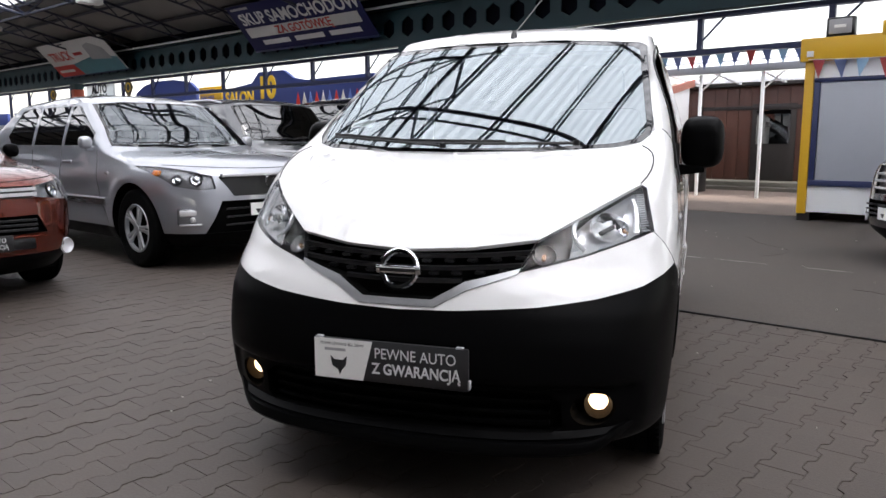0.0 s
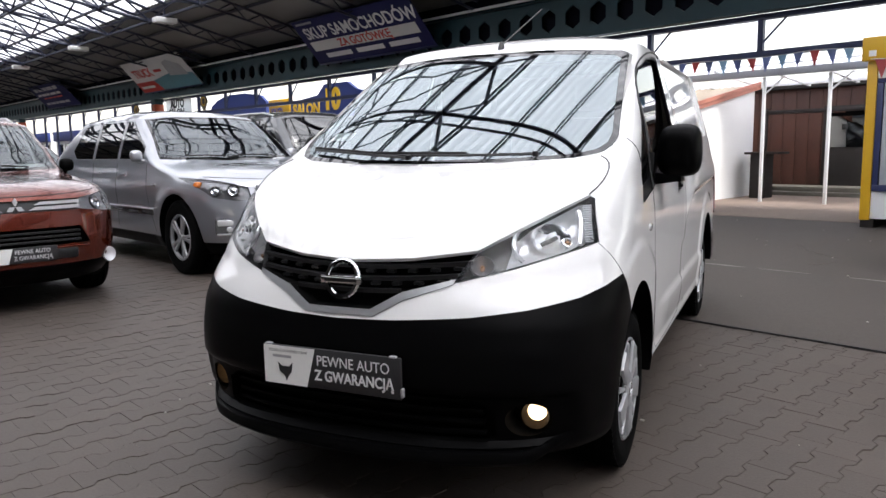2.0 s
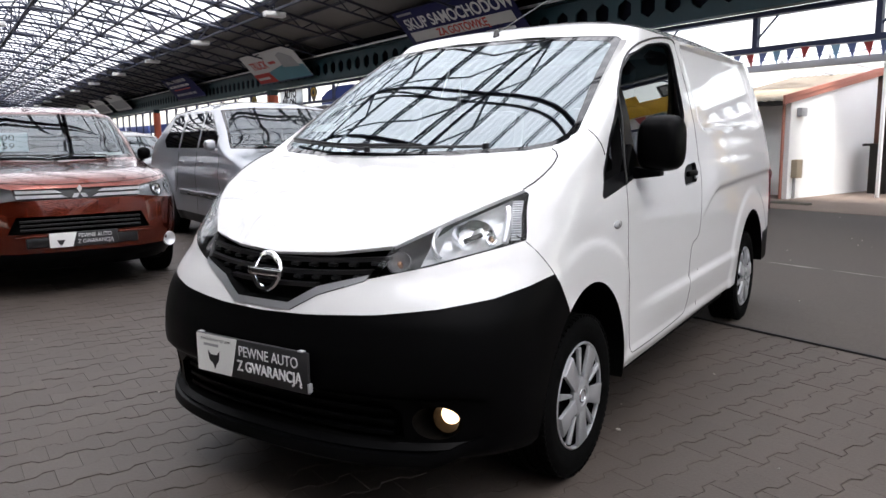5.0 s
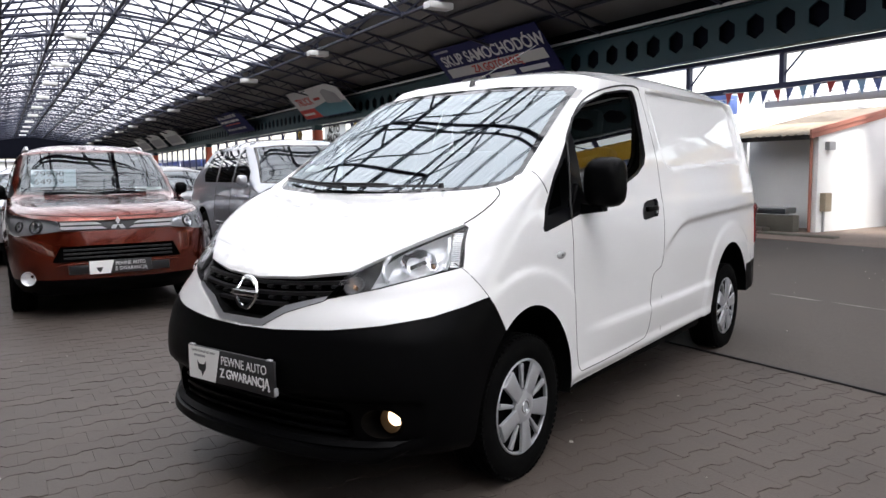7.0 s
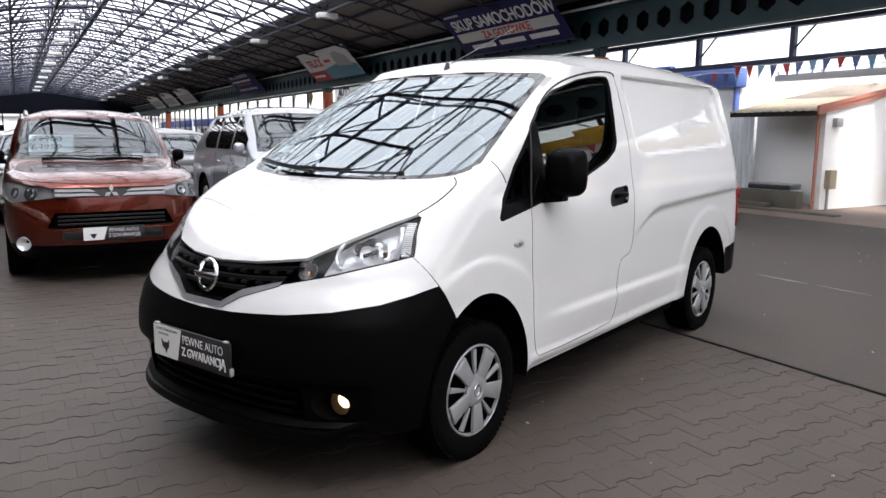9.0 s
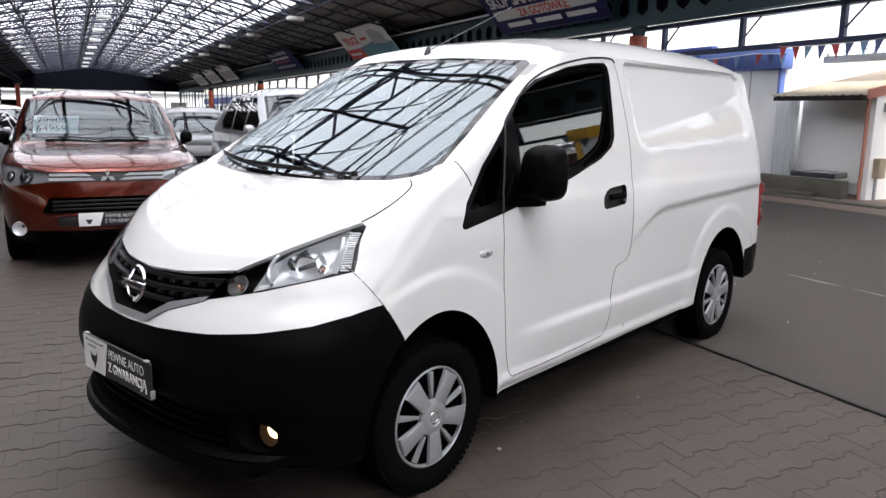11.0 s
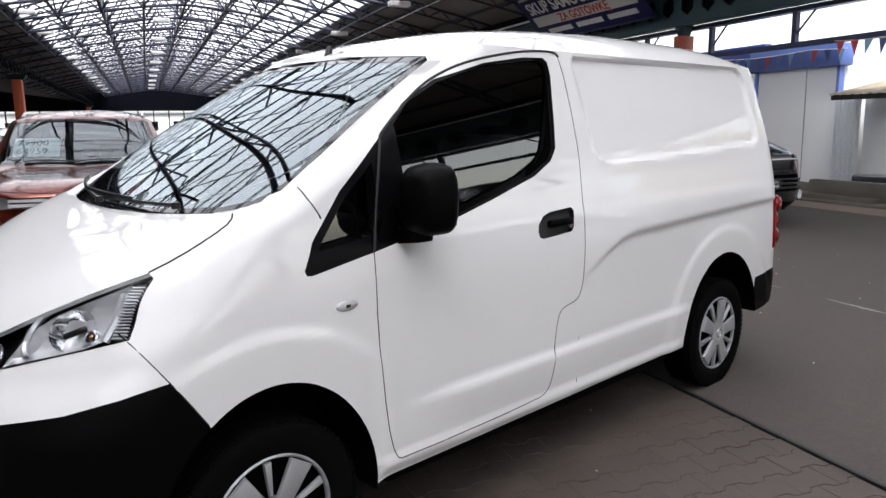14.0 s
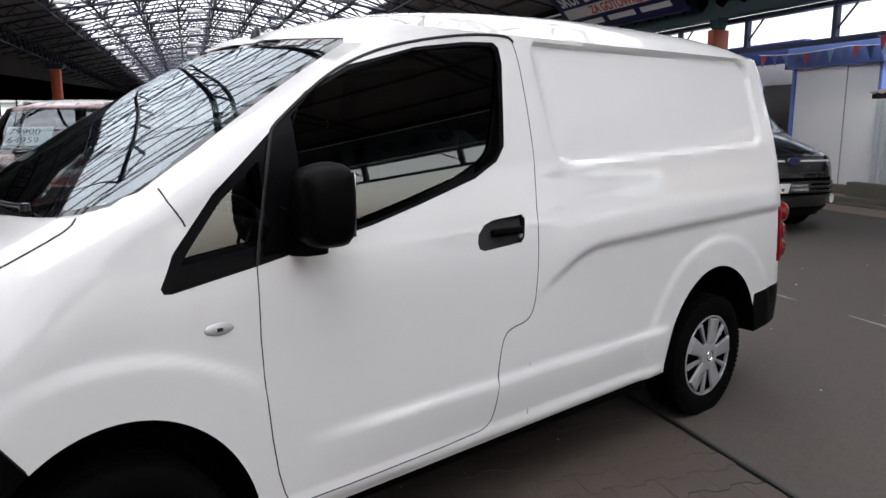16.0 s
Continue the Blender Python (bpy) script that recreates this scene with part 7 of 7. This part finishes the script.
for s in (1, -1):
    y = vnose(s * 0.78, 0.52)
    fm = Matrix.Translation((s * 0.78, y, 0)) @ pose(0, 0, 0, 0, 0, s * 28)
    niche = part("fog_niche", box(-0.115, 0.115, -0.004, 0.04, 0.44, 0.60, 0.02, m=fm), LENS_GREY, silver, "clear fog lamp in a silver frame")
    part("fog_lens", box(-0.095, 0.095, -0.012, 0.02, 0.525, 0.585, 0.012, m=fm), LAMP_BOWL, niche)
    part("fog_bulb", lathe([(0.0005, -0.020), (0.022, -0.016), (0.030, -0.004)], 20, "Y", m=fm @ Matrix.Translation((-0.02 * s, 0, 0.49))), LAMP_SILVER, niche)
    part("fog_frame", box(-0.10, 0.10, -0.014, 0.02, 0.436, 0.456, 0.006, m=fm), SATIN, niche)
    hx = vt.ray_cast(Vector((3 * s, 1.3, 0.60)), Vector((-s, 0, 0)))[0].x
    part("door_moulding", box(hx - 0.012, hx + 0.012, 0.62, 2.35, 0.575, 0.635, 0.008), LENS_GREY, silver, "grey rubbing strip along the doors")
    part("moulding_trim", box(hx - 0.016 + 0.006 * s, hx + 0.010 + 0.006 * s, 0.62, 2.35, 0.636, 0.648, 0.003), SATIN, silver)
    mk = vt.ray_cast(Vector((3 * s, 0.52, 0.90)), Vector((-s, 0, 0)))[0].x
    part("side_marker", box(mk - 0.008, mk + 0.008, 0.49, 0.56, 0.885, 0.915, 0.006), MARKER_LENS, silver)
part("grille_bar", box(-0.52, 0.52, vnose(0, 0.9) - 0.008, vnose(0, 0.9) + 0.04, 0.880, 0.915, 0.008), BRIGHT_TRIM, silver, "bright bar over the grille")
part("badge", lathe([(0.045, 0), (0.048, -0.01), (0.058, -0.01), (0.060, 0.0)], 28, "Y", m=Matrix.Translation((0, vnose(0, 0.82) - 0.004, 0.82))), CHROME, silver)

car("suv", "dark grey suv with roof rails parked behind the silver one", pose(-4.20, 6.55, 0, 0, 0, 68.6), PAINT_GREY, dz=0.055, w=0.93, H=1.86, fo=0.85, wb=2.78, ro=1.1, hood=1.06, cowl=(0.45, 1.18), roof=1.0, belt=1.18, tail_drop=0.15, wheel_r=0.38, rim=0.23, rails=True, slope=0.84, screen_glass=GLASS_DARK,
    lamps=((0.52, 0.86), (0.52, 0.98), (0.86, 1.0), (0.88, 0.88)), grille=((-0.42, 0.84), (0.42, 0.84), (0.42, 1.0), (-0.42, 1.0)))
blk, kb, kt, knose = car("suv", "black suv with a slatted chrome grille near the booth", pose(3.56, 5.22, 0, 0, 0, -72), PAINT_BLACK, w=0.93, H=1.74, fo=0.92, wb=2.75, ro=1.05, hood=1.02,
    grille=((-0.44, 0.68), (0.44, 0.68), (0.46, 0.96), (-0.46, 0.96)), plate_z=0.50, lamp_back=LAMP_MIX)
for z in (0.74, 0.81, 0.88):
    part("chrome_bar", box(-0.42, 0.42, knose(0, z) - 0.006, knose(0, z) + 0.03, z - 0.013, z + 0.013, 0.004), BRIGHT_TRIM, blk, "chrome grille slat")
part("badge", lathe([(0.085, 0), (0.088, -0.012), (0.100, -0.012), (0.102, 0.0)], 32, "Y", m=Matrix.Translation((0, knose(0, 0.82) - 0.010, 0.82))), BRIGHT_TRIM, blk, "plain chrome ring badge")
minibus, fb, ft, fnose = car("van", "black passenger van with a chrome-barred grille by the kiosk", pose(-2.34, 8.92, 0, 0, 0, 68.6), PAINT_BLACK, w=0.97, H=2.0, fo=0.93, wb=3.3, ro=1.05, hood=1.05, cowl=(0.02, 1.30), roof=0.92, belt=1.22, lamp_back=LAMP_MIX, tail_drop=0.05, slope=0.84, van_tail=False, category="van",
    lamps=((0.66, 0.86), (0.70, 0.98), (0.90, 1.10), (0.955, 1.08), (0.95, 0.92), (0.86, 0.84)), grille=((-0.56, 0.78), (0.56, 0.78), (0.62, 0.98), (-0.62, 0.98)), intake=((-0.66, 0.50), (0.66, 0.50), (0.70, 0.72), (-0.70, 0.72)), plate_z=0.60)
for x0, x1 in ((-0.56, -0.13), (0.13, 0.56)):
    part("chrome_bar", box(x0, x1, fnose(0, 0.925) - 0.004, fnose(0, 0.925) + 0.03, 0.913, 0.937, 0.004), BRIGHT_TRIM, minibus)
part("badge", lathe([(0.0005, -0.014), (0.085, -0.012), (0.10, 0.0)], 32, "Y", m=Matrix.Translation((0, fnose(0, 0.925) - 0.004, 0.925)) @ Matrix.Diagonal((1, 1, 0.5, 1))), STEEL_NAVY, minibus, "plain dark oval badge")
for z in (0.545, 0.60, 0.66):
    part("intake_slat", box(-0.62, 0.62, fnose(0, z) + 0.004, fnose(0, z) + 0.03, z - 0.010, z + 0.010, 0.003), PLASTIC_SMOOTH, minibus)
car("hatchback", "white hatchback parked beside the row of the orange suv", pose(-10.65, 1.03, 0, 0, 0, 60), PAINT_WHITE, dz=0.055, w=0.86, H=1.50, fo=0.85, wb=2.55, ro=0.70, hood=0.86, cowl=(0.25, 0.98), belt=0.98, roof=1.05, wheel_r=0.31, rim=0.20, painted=True)
car("hatchback", "pale silver hatchback close behind the orange suv", pose(-9.45, 2.75, 0, 0, 0, 68.6), PAINT_SILVER, dz=0.055, w=0.85, H=1.48, fo=0.80, wb=2.45, ro=0.65, hood=0.86, cowl=(0.25, 0.98), belt=0.98, roof=1.05, wheel_r=0.31, rim=0.20, painted=True)
car("hatchback", "white hatchback standing across the end of the row", pose(-15.4, 4.55, 0, 0, 0, 112), PAINT_WHITE, dz=0.055, w=0.86, H=1.52, fo=0.85, wb=2.55, ro=0.70, hood=0.88, cowl=(0.25, 1.0), belt=1.0, roof=1.05, wheel_r=0.32, rim=0.20, painted=True)
car("hatchback", "dark grey hatchback behind the silver suv", pose(-10.2, 5.6, 0, 0, 0, 68.6), PAINT_GREY, dz=0.055, w=0.85, H=1.50, fo=0.85, wb=2.55, ro=0.70, hood=0.86, cowl=(0.25, 0.98), belt=0.98, roof=1.05, wheel_r=0.31, rim=0.20)
car("wagon", "silver estate car further down the hall", pose(-16.5, 8.0, 0, 0, 0, 68.6), PAINT_SILVER, dz=0.055, w=0.88, H=1.50, fo=0.9, wb=2.7, ro=1.0, hood=0.86, cowl=(0.30, 0.98), belt=0.98, roof=1.15, wheel_r=0.32, rim=0.20)
car("hatchback", "white hatchback far down the hall", pose(-21.5, 6.8, 0, 0, 0, 68.6), PAINT_WHITE, dz=0.055, w=0.85, H=1.46, fo=0.85, wb=2.55, ro=0.70, hood=0.86, cowl=(0.25, 0.98), belt=0.98, roof=1.05, wheel_r=0.31, rim=0.20)

# ---- bone-shaped concrete pavers, in columns across the hall ----
LONG, STEP_A, GAP = 0.200, 0.140, 0.0011


def paver_mesh(name, seed):
    """A block with wavy long sides, a bevelled top and a slight tilt."""
    rng = random.Random(seed)
    bm = bmesh.new()
    half = LONG / 2 - GAP / 2
    prof = [(-half, 0.0815), (-half + 0.036, 0.0815), (-half + 0.060, 0.0545), (half - 0.060, 0.0545), (half - 0.036, 0.0815), (half, 0.0815)]
    ring = [(a, y) for y, a in prof] + [(-a, y) for y, a in prof[::-1]]
    tilt = [rng.uniform(-0.006, 0.006) for _ in range(2)]
    rise = rng.uniform(-0.0015, 0.0015)

    def z(x, y, base):
        return base + rise + tilt[0] * x + tilt[1] * y

    top = [bm.verts.new((x * 0.982, y * 0.985, z(x, y, 0.0))) for x, y in ring]
    mid = [bm.verts.new((x * (1 - GAP / 0.16), y, z(x, y, -0.0013))) for x, y in ring]
    low = [bm.verts.new((x * (1 - GAP / 0.16), y, -0.03)) for x, y in ring]
    bm.faces.new(top)
    n = len(ring)
    for a, b in ((top, mid), (mid, low)):
        for i in range(n):
            bm.faces.new((a[i], b[i], b[(i + 1) % n], a[(i + 1) % n]))
    bmesh.ops.recalc_face_normals(bm, faces=bm.faces)
    me = bpy.data.meshes.new(name)
    bm.to_mesh(me)
    bm.free()
    me.materials.append(PAVER)
    return me


kinds = [paver_mesh("paver", s) for s in range(6)]
paving = new("paving")
paving.matrix_world = HALL
tagged(paving, "grey bone-shaped concrete pavers laid in wavy columns", "paving", kind="structure")
rng = random.Random(4)
near, far = [], []
for i, a in enumerate(np.arange(-11.0, 7.5, STEP_A)):
    for v in np.arange(-6.6 + (LONG / 2 if i % 2 else 0), 2.66, LONG):
        place = (float(a), float(v))
        # the stretch before and beside the van
        (near if -0.55 < a - 2.3 < 1.25 and 0.15 < v < 2.6 else far).append(place)
near = near[:300]
for a, v in near:
    ob = new("paver", kinds[rng.randrange(6)])
    ob.parent, ob.location = paving, (a, v, rng.uniform(-0.0012, 0.0008))
vs, fs = [], []
base = [(np.array([v.co[:] for v in k.vertices]), [tuple(p.vertices) for p in k.polygons]) for k in kinds]
count = 0
for a, v in far:
    pts, polys = base[rng.randrange(6)]
    vs.append(pts + [a, v, rng.uniform(-0.0012, 0.0008)])
    fs += [tuple(q + count for q in p) for p in polys]
    count += len(pts)
me = bpy.data.meshes.new("paver_field")
me.from_pydata(np.concatenate(vs).tolist(), [], fs)
me.materials.append(PAVER_FIELD)
ob = new("paver_field", me)
ob.parent = paving
tagged(ob, "grey concrete pavers", kind="stuff")
